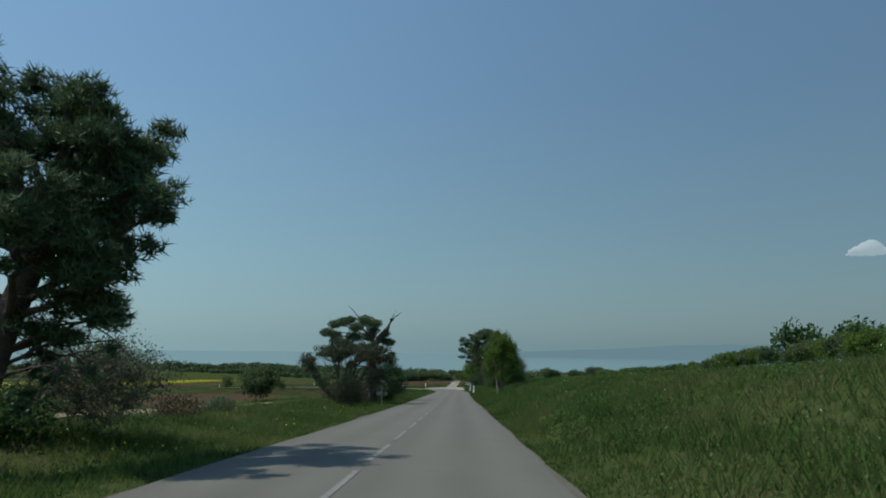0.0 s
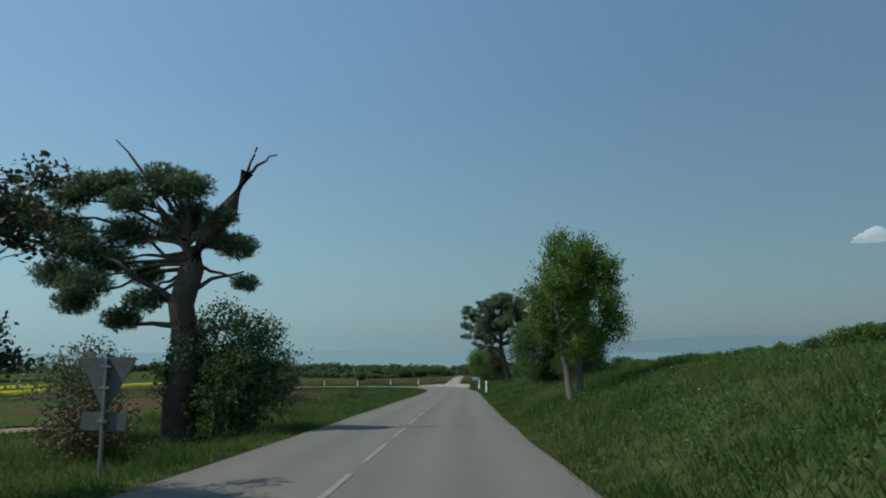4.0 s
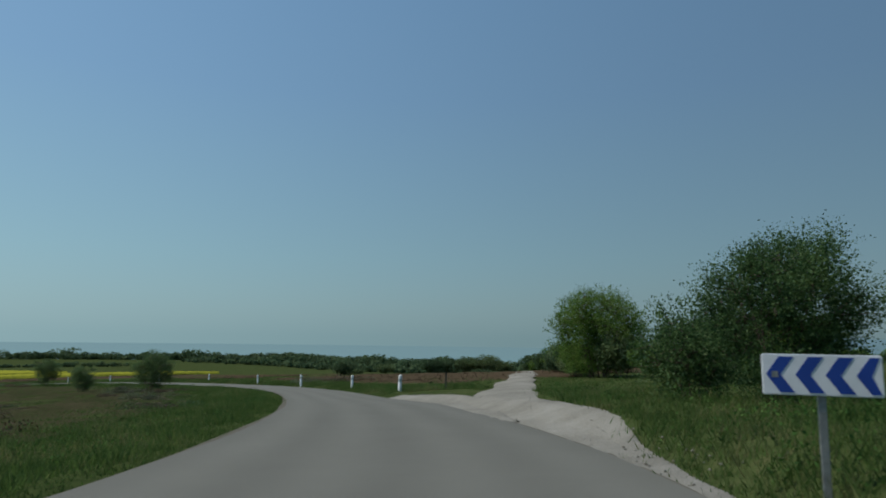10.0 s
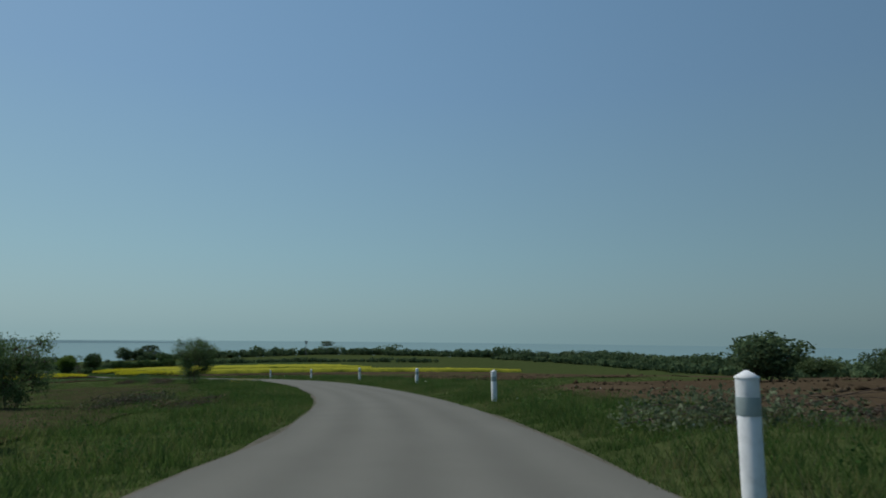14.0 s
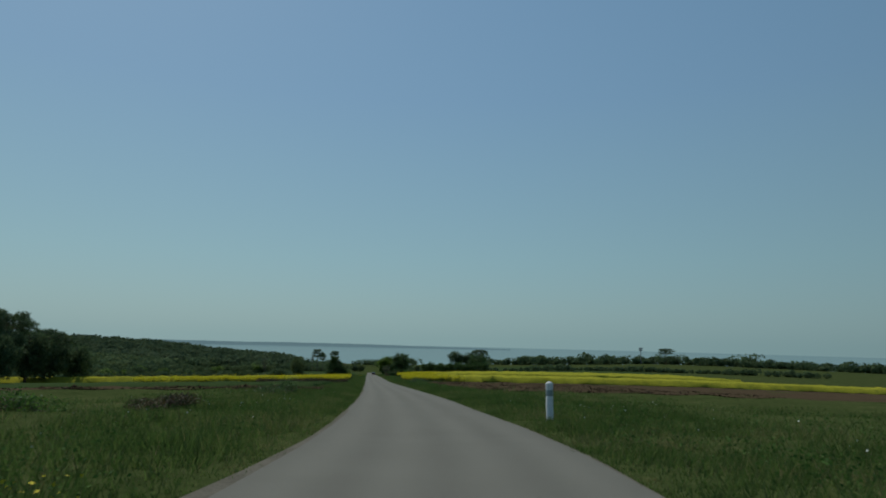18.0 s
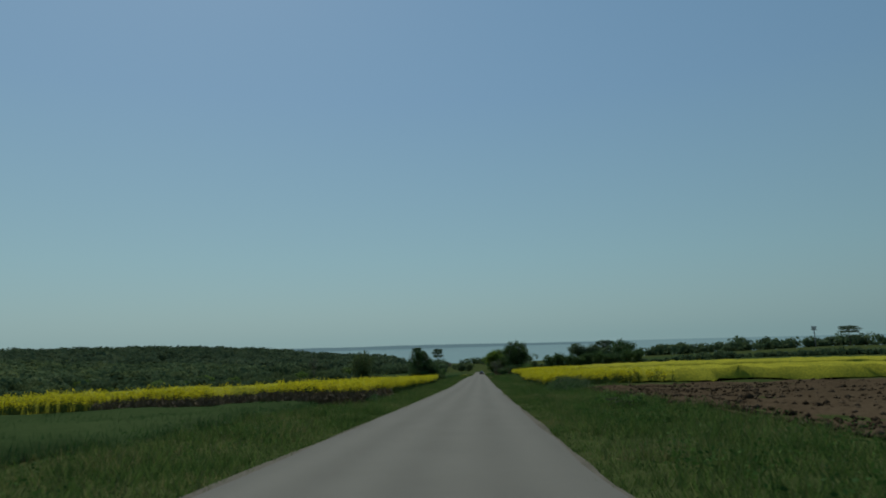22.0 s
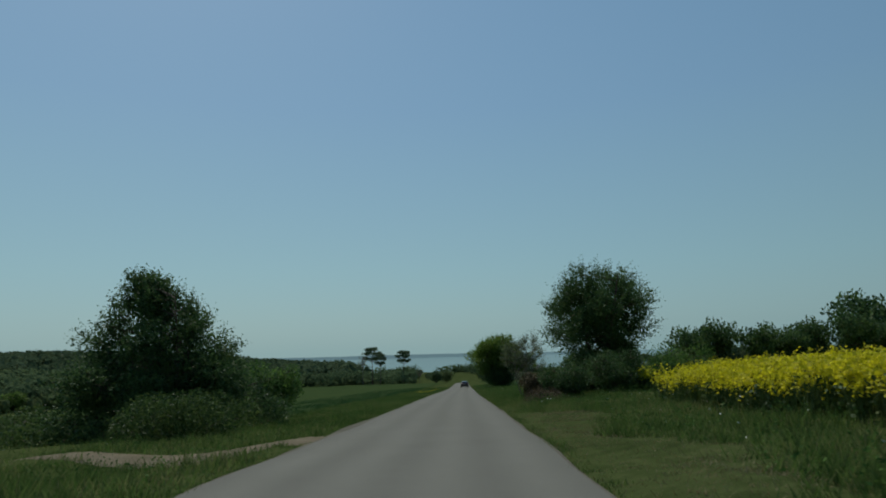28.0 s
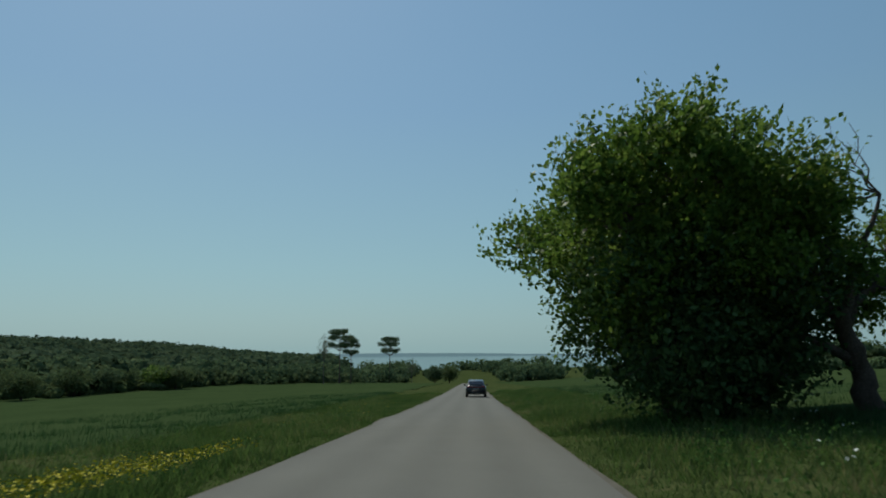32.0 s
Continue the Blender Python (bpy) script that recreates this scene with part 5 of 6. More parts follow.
grown_pine("pine_tree", "tall pine with leaning dark trunk and wide open crown", 170.5, 6.2, 0.95,
           [(0, 0, -0.3), (-0.15, 0, 1.0), (-0.5, 0, 2.4), (-0.82, 0, 3.8), (-0.85, 0, 5.2), (-0.9, 0.1, 6.9), (-0.8, 0, 8.6), (-0.6, 0, 9.8)], 0.33,
           [(3.2, (-3.3, 0.5, 6.6)), (3.6, (-4.7, -0.8, 5.3)), (4.6, (-5.1, 0.8, 6.8)), (4.8, (-4.2, 0.0, 7.8)), (6.2, (-3.0, -0.5, 8.9)), (4.4, (2.2, 0.6, 7.4)), (4.2, (3.5, -0.8, 6.4)), (4.6, (3.1, 0.8, 5.3)), (5.0, (2.9, 0.0, 7.0)), (6.0, (1.6, -0.4, 8.7)),
            (4.8, (-0.6, -3.6, 7.0)), (4.9, (-0.8, 2.9, 6.8)), (4.5, (1.2, -3.2, 6.3)), (4.7, (-2.6, 2.4, 7.0)), (4.4, (-3.0, -3.0, 6.4)), (6.0, (0.8, 2.4, 8.1)), (7.0, (-1.4, 0.0, 10.0)), (7.2, (0.2, 0.6, 10.0)), (7.0, (-0.4, -1.2, 9.7)), (6.6, (1.2, 0.0, 9.3)), (6.6, (-2.1, 0.8, 9.6)), (5.6, (-2.2, -1.8, 8.2)), (5.6, (0.6, -2.0, 8.4))],
           10, 0.66, 30000, 0.19, 27, [(2.6, (1.9, 0.4, 2.6)), (2.2, (1.4, -0.6, 1.7)), (3.0, (2.3, -0.4, 3.4)), (3.4, (2.2, 0.9, 4.0)), (1.6, (-1.2, 0.4, 1.0)), (2.0, (0.9, 0.8, 1.2)), (2.8, (-2.3, 0.0, 3.6)), (2.9, (1.2, 1.4, 2.3)), (3.2, (-3.0, -0.7, 4.2))])
hero("poplar_tree", "narrow many-stemmed poplar with small dark leaves", "tree", "poplar", 14.05, 129.1, -5.0, 3.0, 0.1, 34, 0.13, 26000, 0.05, "leaf_olive", 28, trunk=0.016, stems=6, twigs=9, power=0.6, shoot=(9, 0.5, 1.1))
hero("elder_tree", "bushy dark green elder with feathery shoots on top", "tree", "round", 13.0, 147.2, -6.3, 4.5, 0.0, 36, 0.125, 52000, 0.044, "leaf_dark", 29, trunk=0.014, stems=5, twigs=7, shoot=(10, 0.7, 0.9), power=0.6)
hero("bush", "low dark green bush beside the track", "bush", "round", 11.6, 150.5, -8.2, 4.4, 0.0, 26, 0.15, 16000, 0.055, "leaf_dark", 30, trunk=0.014, stems=5, shoot=(8, 0.4))
hero("willow_tree", "rounded light green willow beside the gravel track", "tree", "round", 9.6, 178.5, -4.9, 8.4, 0.0, 54, 0.125, 44000, 0.075, "leaf_light", 31, trunk=0.02, stems=5, twigs=5, shoot=(10, 0.6, 0.2), power=0.5)
# scrub of the bend
hero("willow_bush", "round green willow bush standing in rough grass", "bush", "round", -36.0, 191.4, -10.9, 5.4, 0.0, 46, 0.12, 36000, 0.05, "leaf_willow", 32, trunk=0.02, stems=6, twigs=7, shoot=(9, 0.5, 0.6), power=0.55)
hero("willow_bush", "smaller round willow bush in rough brambles", "bush", "round", -51.6, 199.4, -13.1, 4.2, 0.0, 36, 0.13, 16000, 0.055, "leaf_willow", 44, trunk=0.02, stems=5, twigs=6, shoot=(9, 0.45, 0.6), power=0.55)
hero("willow_bush", "round green willow bush standing in rough grass", "bush", "round", -80.3, 224.0, -13.2, 5.3, 0.0, 44, 0.12, 32000, 0.05, "leaf_willow", 33, trunk=0.02, stems=6, twigs=6, shoot=(9, 0.5, 0.6), power=0.55)
# second straight
hero("hawthorn_tree", "dark broad hawthorn with dense leaves", "tree", "gable", -300.4, 280.9, -23.95, 10.2, 0.0, 76, 0.105, 70000, 0.085, "leaf_dark", 34, trunk=0.022, stems=3, twigs=7, shift=(-0.35, -1.3), shoot=(10, 0.7, 0.5), power=0.5)
hero("thicket", "dense dark undergrowth at the hawthorn's foot", "bush", "round", -300.2, 280.8, -27.5, 9.6, 0.0, 40, 0.14, 22000, 0.09, "leaf_dark", 43, trunk=0.012, stems=6)
hero("bush", "light green elder bush beside the hawthorn", "bush", "round", -305.2, 285.3, -28.0, 4.0, 0.0, 26, 0.15, 7000, 0.08, "leaf_green", 35, trunk=0.014, stems=4)
hero("holm_oak", "tall dark holm oak beside the rapeseed field", "tree", "round", -308.0, 306.6, -21.9, 8.8, 0.09, 60, 0.11, 64000, 0.085, "leaf_dark", 36, trunk=0.03, stems=2, twigs=7, shoot=(11, 0.95, 0.45), power=0.55)
hero("thicket", "dense dark undergrowth at the oak's foot", "bush", "round", -307.6, 306.2, -28.3, 7.4, 0.0, 40, 0.15, 26000, 0.09, "leaf_dark", 46, trunk=0.012, stems=5)
hero("shrub", "twiggy grey-green shrub with sparse leaves", "shrub", "round", -309.3, 301.6, -26.6, 3.6, 0.05, 30, 0.12, 8000, 0.055, "leaf_grey", 37, bark="bark_pale", trunk=0.014, stems=8, twigs=10, power=0.8, shoot=(7, 0.7, 1.0))
for k, (s, u, w, h, mt, lb) in enumerate(((556, 6.4, 3.4, 1.9, "leaf_dark", "dark tangled shrub at the roadside"), (558.5, 9.6, 4.2, 2.4, "leaf_dark", "dark tangled shrub beside the rapeseed"), (556.5, 12.6, 4.6, 2.4, "leaf_green", "dense green shrub beside the rapeseed"), (561, 5.4, 3.0, 1.7, "leaf_brown", "brown leafless bramble thicket"))):
    x, y = rd(s, u)
    hero("thicket", lb, "bush", "round", x, y, gz(x, y) + h, w, 0.0, 30, 0.15, 13000, 0.06, mt, 130 + k, trunk=0.014, stems=6, twigs=7)
hero("shrub", "twiggy dark shrub under the oak", "shrub", "round", -305.5, 303.4, -29.0, 3.6, 0.0, 26, 0.16, 6000, 0.06, "leaf_brown", 38, trunk=0.014, stems=5)
hero("maple_tree", "broad green maple with dark ivy-clad base", "tree", "round", -373.8, 320.9, -25.5, 12.0, 0.10, 90, 0.09, 72000, 0.125, "leaf_maple", 39, trunk=0.026, stems=3, twigs=7, power=0.55, shoot=(11, 0.85, 0.4))
hero("thicket", "dense dark thicket round the maple's trunk", "bush", "round", -373.0, 321.0, -28.4, 8.6, 0.0, 46, 0.14, 30000, 0.09, "leaf_dark", 40, trunk=0.012, stems=5)


def leaning_tree(x, y):
    """A crooked trunk that leans toward the maple, low side limbs, hanging leafy shoots and bare twigs on top."""
    rng = np.random.default_rng(41)
    z = gz(x, y)
    trunk = bent((0.35, 0.5, -0.25), (-0.55, -0.1, 2.6), rng, 12, 0.0, 0.05)
    upper = [bent(trunk[8], (-1.5, 0.3, 5.0), rng, 9, 0.03, 0.06), bent(trunk[10], (0.6, -0.3, 5.4), rng, 9, 0.03, 0.06), bent(trunk[6], (-2.6, -0.2, 2.3), rng, 9, 0.08, 0.07), bent(trunk[9], (1.6, 0.4, 4.0), rng, 9, 0.05, 0.06)]
    cl, twigs = [], []
    for k in range(34):
        c = np.array([rng.uniform(-3.2, 2.4), rng.uniform(-1.5, 1.8), 0.0])
        c[2] = rng.uniform(2.6, 6.0 - 0.25 * c[0] ** 2)
        r = rng.uniform(0.4, 0.8)
        cl.append((c, (r, r, r * 0.8)))
        ln = upper[int(np.argmin([np.linalg.norm(u[-1] - c) for u in upper]))]
        twigs.append((bent(ln[int(rng.integers(4, 9))], c, rng, 6, 0.04), np.linspace(0.05, 0.012, 6)))
        for _ in range(6):
            twigs.append((bent(c, c + unit(rng.normal(size=3)) * r, rng, 3), np.linspace(0.016, 0.004, 3)))
    for k in range(9):
        b = np.array([rng.uniform(-1.6, 1.0), rng.uniform(-0.6, 0.8), rng.uniform(6.0, 7.4)])
        ln = bent(upper[k % 2][-1], b, rng, 6)
        twigs.append((ln, np.linspace(0.03, 0.005, 6)))
        for _ in range(3):
            twigs.append((bent(ln[3], ln[3] + rng.normal(size=3) * [0.4, 0.4, 0.3] + [0, 0, 0.6], rng, 4), np.linspace(0.012, 0.004, 4)))
    ob = thing("leaning_tree", "leaning tree with crooked trunk and bare top twigs", "tree", pose(x, y, z, 0, 0, 75))
    part("trunk", mesh_np("leaning_trunk", *tubes([(trunk, np.linspace(0.34, 0.17, 12))], 10), M["bark"], True), ob)
    for ln in upper:
        part("limb", mesh_np("leaning_limb", *tubes([(ln, np.linspace(0.14, 0.035, 9))], 7), M["bark"], True), ob)
    part("twig_mass", mesh_np("leaning_twigs", *tubes(twigs, 5), M["bark"], True), ob)
    part("crown", mesh_np("leaning_crown", *shoot_leaves(cl, 16000, 9, 0.7, 0.1, rng, np.array([0, 0, 3.0]), -0.1), M["leaf_maple"]), ob)


leaning_tree(*rd(629.6, 10.2))


def mound(x, y, L, w, h, mat, label, seed, turn, n=5000, leaf=0.06, name="bramble_mound"):
    """A bramble heap: arching stems and leaves over a low hump."""
    rng = np.random.default_rng(seed)
    z = gz(x, y)
    cl = [((rng.uniform(-L / 2, L / 2), rng.uniform(-w / 3, w / 3), 0.0), (0.24 * L, 0.32 * w, h * rng.uniform(0.6, 1.05))) for _ in range(9)]
    pos = in_clumps(cl, n, rng, 0.3)
    pos = pos[pos[:, 2] > 0.02]
    stems = []
    for _ in range(50):
        a, b = in_clumps(cl, 2, rng, 0.2)
        a[2], b[2] = 0, abs(b[2])
        stems.append((bent(a, b, rng, 5, 0.05), np.linspace(0.012, 0.004, 5)))
    ob = thing(name, label, "bush", pose(x, y, z, 0, 0, turn))
    tagged(part("stem_tangle", mesh_np("mound_stems", *tubes(stems, 4), M["bark"], True), ob), kind="stuff")
    part("foliage", mesh_np("mound_leaves", *leaf_quads(pos, leaf, rng), M[mat]), ob)


mound(*rd(443, 7.4), 7.0, 4.0, 1.3, "leaf_dark", "dark bramble mound beside the ploughed field", 71, 160, 16000, 0.05)
mound(*rd(447, 8.5), 3.6, 2.6, 0.9, "leaf_olive", "green bramble mound beside the field", 72, 165, 9000, 0.045)
mound(*rd(363, -8.0), 4.6, 2.4, 1.0, "leaf_dark", "low green bramble heap in the grass", 73, 165, 4000)
mound(*rd(431, -5.6), 2.4, 1.6, 0.6, "leaf_dark", "small dark bramble clump in the verge", 74, 165, 2500)
mound(*rd(546.2, -10.3), 4.6, 5.6, 1.7, "leaf_bramble", "wide green bramble mound beside the field entrance", 75, 165, 46000, 0.06)
mound(*rd(551.0, -19.0), 7.0, 6.0, 1.7, "leaf_bramble", "low green bramble thicket behind the mound", 76, 165, 22000, 0.08)
mound(*rd(545.0, -22.5), 6.0, 4.0, 1.3, "leaf_dark", "low dark bramble thicket in rough grass", 78, 165, 14000, 0.08)
mound(*rd(554, 5.0), 3.8, 2.4, 1.0, "dead_stem", "brown heap of dry cut grass in the verge", 77, 160, 22000, 0.035, "cutting_heap")
hero("thicket", "low dark undergrowth at the maple's foot", "bush", "round", -372.4, 320.6, -31.2, 7.4, 0.0, 40, 0.15, 20000, 0.1, "leaf_dark", 45, trunk=0.012, stems=5)
for k, (s, u, L) in enumerate(((331, -10.5, 4.0), (338, -13.5, 5.0), (345, -9.5, 3.0), (322, -12, 3.5))):
    mound(*rd(s, u), L, L * 0.5, 0.5, "leaf_brown", "brown withered weeds in rough grass", 120 + k, 150, 4000, 0.05, "weed_patch")
mound(*rd(262, 9.2), 8.0, 2.6, 0.8, "leaf_grey", "low gorse scrub at the field edge", 79, 35, 6000)
mound(*rd(256, 9.0), 5.0, 2.2, 0.7, "leaf_brown", "low brown scrub at the field edge", 80, 35, 4000)
mound(*rd(153, -8.5), 3.0, 2.0, 0.6, "leaf_dark", "low dark bramble clump in the verge", 81, 95, 3000)
for k, (s, u, L, h, mt) in enumerate(((140, -9, 2.6, 0.6, "leaf_brown"), (166, -9.5, 3.2, 0.7, "leaf_green"), (205, -11, 3.0, 0.7, "leaf_brown"), (222, -9, 3.4, 0.6, "leaf_dark"), (246, -12, 3.6, 0.8, "leaf_grey"), (268, -13, 4.0, 0.8, "leaf_grey"), (340, -12, 3.0, 0.6, "leaf_green"), (418, 6.2, 1.6, 0.6, "leaf_green"), (395, 6.0, 2.0, 0.6, "leaf_green"))):
    mound(*rd(s, u), L, L * 0.6, h, mt, "low scrubby clump in rough grass", 90 + k, 40, 2500)

rng_w = np.random.default_rng(555)
for k in range(22):
    s, u = rng_w.uniform(140, 300), -rng_w.uniform(7.5, 24)
    L = rng_w.uniform(2.0, 5.0)
    mt = ("leaf_brown", "leaf_olive", "leaf_dark", "leaf_brown")[k % 4]
    lb = ("brown withered weeds in rough grass", "low olive-green scrub in rough grass", "low dark bramble clump in rough grass", "brown withered weeds in rough grass")[k % 4]
    mound(*rd(s, u), L, L * 0.45, rng_w.uniform(0.3, 0.65), mt, lb, 600 + k, rng_w.uniform(0, 180), int(700 * L), 0.05, "weed_patch")

# ---- hedgerow and far trees, built once and repeated ----
LIB = {
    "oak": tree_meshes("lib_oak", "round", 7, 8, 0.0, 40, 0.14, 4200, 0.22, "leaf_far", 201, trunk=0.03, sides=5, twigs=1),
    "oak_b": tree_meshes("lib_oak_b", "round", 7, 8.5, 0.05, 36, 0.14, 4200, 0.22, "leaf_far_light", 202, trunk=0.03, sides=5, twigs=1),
    "bush": tree_meshes("lib_bush", "round", 3, 4, 0.0, 30, 0.15, 3600, 0.12, "leaf_far_light", 203, trunk=0.02, stems=4, sides=5, twigs=1),
    "bush_b": tree_meshes("lib_bush_b", "round", 3, 4, 0.0, 28, 0.15, 3600, 0.12, "leaf_far", 204, trunk=0.02, stems=4, sides=5, twigs=1),
    "bush_c": tree_meshes("lib_bush_c", "round", 3.4, 4, 0.0, 32, 0.14, 3600, 0.11, "leaf_light", 205, trunk=0.02, stems=4, sides=5, twigs=1),
    "far_a": tree_meshes("lib_far_a", "round", 7, 10, 0.0, 22, 0.17, 900, 0.5, "leaf_dark", 211, trunk=0.02, sides=3, twigs=0),
    "far_b": tree_meshes("lib_far_b", "round", 7, 10, 0.0, 22, 0.17, 900, 0.5, "leaf_green", 212, trunk=0.02, sides=3, twigs=0),
    "umb": tree_meshes("lib_umb", "round", 7, 9, 0.3, 34, 0.13, 3400, 0.24, "leaf_dark", 213, trunk=0.03, sides=5, twigs=1),
    "pine": tree_meshes("lib_pine", "umbrella", 9, 8, 0.6, 22, 0.13, 2600, 0.3, "needles", 206, trunk=0.026, needles=True, sides=5, twigs=1),
    "pine_b": tree_meshes("lib_pine_b", "pine", 9, 8, 0.35, 34, 0.12, 4200, 0.34, "needles", 207, trunk=0.026, needles=True, sides=5, twigs=1),
    "bare": tree_meshes("lib_bare", "round", 7, 5, 0.35, 30, 0.13, 500, 0.12, "leaf_grey", 208, bark="bark_pale", trunk=0.022, sides=5, twigs=8),
}
SIZE = {"oak": (7, 8), "oak_b": (7, 8.5), "far_a": (7, 10), "far_b": (7, 10), "umb": (7, 9), "bush": (3, 4), "bush_b": (3, 4), "bush_c": (3.4, 4), "pine": (9, 8), "pine_b": (9, 8), "bare": (7, 5)}
WORDS = {
    "oak": ("oak_tree", "dark rounded oak tree in a far hedgerow", "tree"), "oak_b": ("hedge_tree", "spreading green hedgerow tree", "tree"),
    "far_a": ("far_tree", "dark rounded tree in a far hedgerow", "tree"), "far_b": ("far_tree", "green rounded tree in a far hedgerow", "tree"), "umb": ("field_oak", "dark spreading oak with bare trunk", "tree"),
    "bush": ("hedge_bush", "rounded green hedge bush", "bush"), "bush_b": ("hedge_bush", "rounded dark green hedge bush", "bush"),
    "bush_c": ("willow_bush", "rounded light green willow bush", "bush"), "pine": ("umbrella_pine", "flat-topped umbrella pine with bare trunk", "tree"),
    "pine_b": ("pine_tree", "dark full-crowned pine tree", "tree"), "bare": ("bare_tree", "nearly leafless pale tree", "tree"),
}
lib_rng = np.random.default_rng(77)


def stand(kind, x, y, ztop=None, w=None, h=None, group="hedgerow trees"):
    z = gz(x, y)
    h = max(1.0, ztop - z) if h is None else h
    bh, bw = SIZE[kind]
    w = bw * h / bh if w is None else w
    nm, lb, ct = WORDS[kind]
    return plant_tree(nm, lb, ct, LIB[kind], x, y, lib_rng.uniform(0, 360), (w / bw, w / bw, h / bh), group)


for kind, x, y, ztop, w in (
    ("bush", -36.9, 146, -6.2, 10.5), ("bush_b", -28.2, 227.0, -12.5, 5.4), ("bush_b", -20.7, 257, -12.9, 6.5), ("bush", -31, 258, -14.6, 5.5),
    ("bush_b", -26.6, 283, -14.5, 6.0), ("bush", -33, 247, -15.2, 4.0), ("bush_b", -15, 286, -16.5, 6.0), ("bush", -4, 290, -17.0, 7.0), ("pine_b", -190, 205, -13.9, 10.0), ("oak", -187, 199, -15.4, 9.0), ("oak", -189, 204, -16.0, 9.0), ("oak", -182, 203, -17.4, 7.0), ("pine_b", -194, 201, -14.8, 9.0),
    ("oak", -201, 209, -17.4, 10.0), ("oak", -204, 213, -18.6, 8.0), ("oak", -197, 207, -16.2, 9.0), ("pine_b", -197, 196, -14.6, 7.5), ("pine_b", -201, 209, -16.6, 8.0), ("oak", -184, 206, -16.8, 6.5), ("oak", -193, 200, -17.5, 7.0),
):
    stand(kind, x, y, ztop, w, group="field trees")
for kind, x, y, ztop, w in (
    ("oak_b", -281.5, 264, -22.6, 6.0), ("bare", -284, 254, -23.0, 2.6), ("bush_b", -283, 258, -26.6, 6.0), ("bush", -283, 249, -27.2, 6.0), ("bush_b", -285, 243, -27.4, 7.0),
    ("bush_b", -297, 259, -27.6, 6.0), ("bush_b", -286, 236, -27.6, 8.0), ("umb", -324, 346, -22.8, 8.8),
):
    stand(kind, x, y, ztop, w, group="field trees")
for kind, x, y, ztop, w in (
    ("oak", -623, 447, -38.0, 6.5), ("pine", -556, 322, -26.6, 10.0), ("bare", -549, 317, -27.5, 5.0), ("pine", -552, 325, -29.5, 7.0), ("pine", -588, 341.7, -28.4, 10.0), ("pine", -499, 596.6, -20.6, 17.0),
    ("pine_b", -503, 591, -27.0, 12.0), ("oak", -652, 474, -27.2, 20.0), ("oak", -648, 486, -28.5, 15.0), ("pine_b", -656, 501, -26.5, 18.0), ("oak_b", -526, 390, -36.0, 6.5),
    ("bare", -584, 349, -36.5, 5.0), ("oak", -582, 357, -38.0, 9.0), ("oak", -578, 383, -38.5, 9.0), ("oak_b", -598, 366, -38.2, 10.0), ("bush_b", -570, 392, -40.5, 9.0),
):
    stand(kind, x, y, ztop, w, group="far trees")
for kind, x, y, ztop, w in (("far_a", 73, 133, 4.2, 9.0), ("far_a", 71, 107, 3.4, 8.5), ("far_a", 75, 112, 3.0, 7.5), ("oak", 48, 263, -11.5, 6.0), ("oak", 62, 262, -12.0, 6.0)):
    stand(kind, x, y, ztop, w, group="hill trees")


# low wind-shaped trees along the far side of the rapeseed
for k, u in enumerate(np.arange(20.5, 47, 2.7)):
    x, y = rd(577 + 1.2 * math.sin(2.1 * k), u)
    stand("umb", x, y, gz(x, y) + 4.6 + 0.7 * math.sin(1.7 * k), 4.6, group="row of small trees")
    x, y = rd(578, u + 1.3)
    stand("bush_b", x, y, gz(x, y) + 2.6, 4.4, group="row of small trees")


def hedge(line, gap, h, kinds, seed, jit=1.5, group="hedgerow"):
    rg = np.random.default_rng(seed)
    p, s = spline(np.array([(x, y, 0.0) for x, y in line]), 1.0)
    d = 0.0
    while d < s[-1]:
        i = int(d)
        x, y = p[i, 0] + rg.normal(0, jit), p[i, 1] + rg.normal(0, jit)
        k = kinds[rg.integers(len(kinds))]
        hh = h * rg.uniform(0.7, 1.3)
        stand(k, x, y, h=hh, w=SIZE[k][1] / SIZE[k][0] * hh * rg.uniform(1.0, 1.5), group=group)
        d += gap * rg.uniform(0.7, 1.3)


hedge([(56, 48), (58, 75), (61, 115), (60, 165), (58, 215), (52, 250)], 3.2, 3.0, ("bush", "bush_c", "bush_b", "bush_c"), 301, 0.6)
hedge([(16, 158), (13.5, 170), (9.5, 186), (7.0, 205), (4.0, 232), (1.5, 262)], 3.6, 2.9, ("bush_c", "bush", "bush_c", "bush_b"), 302, 0.7)
hedge([(58, 262), (30, 285), (10, 296), (-30, 300)], 6, 4.6, ("bush_b", "bush"), 303)
hedge([(-296, 168), (-340, 170), (-392, 181), (-450, 215), (-499, 252), (-560, 285), (-640, 300)], 4.2, 5.5, ("oak", "bush_c", "oak_b", "bush", "bush_b"), 307, 5)
hedge([(-288, 253), (-286, 243), (-284, 225), (-290, 195), (-296, 172)], 3.4, 3.0, ("bush_b", "bush", "bush_b"), 309, 1.2)
hedge([(-305, 269), (-309, 261), (-316, 250)], 3.4, 3.0, ("bush_b", "bush"), 310, 1.0)
for x, y, t, w in ((-316, 770, -26.5, 24), (-298, 772, -25.8, 22), (-332, 760, -27.5, 22), (-285, 766, -27.0, 20), (-350, 752, -28.0, 18)):
    stand("oak", x, y, t, w, group="hilltop trees")


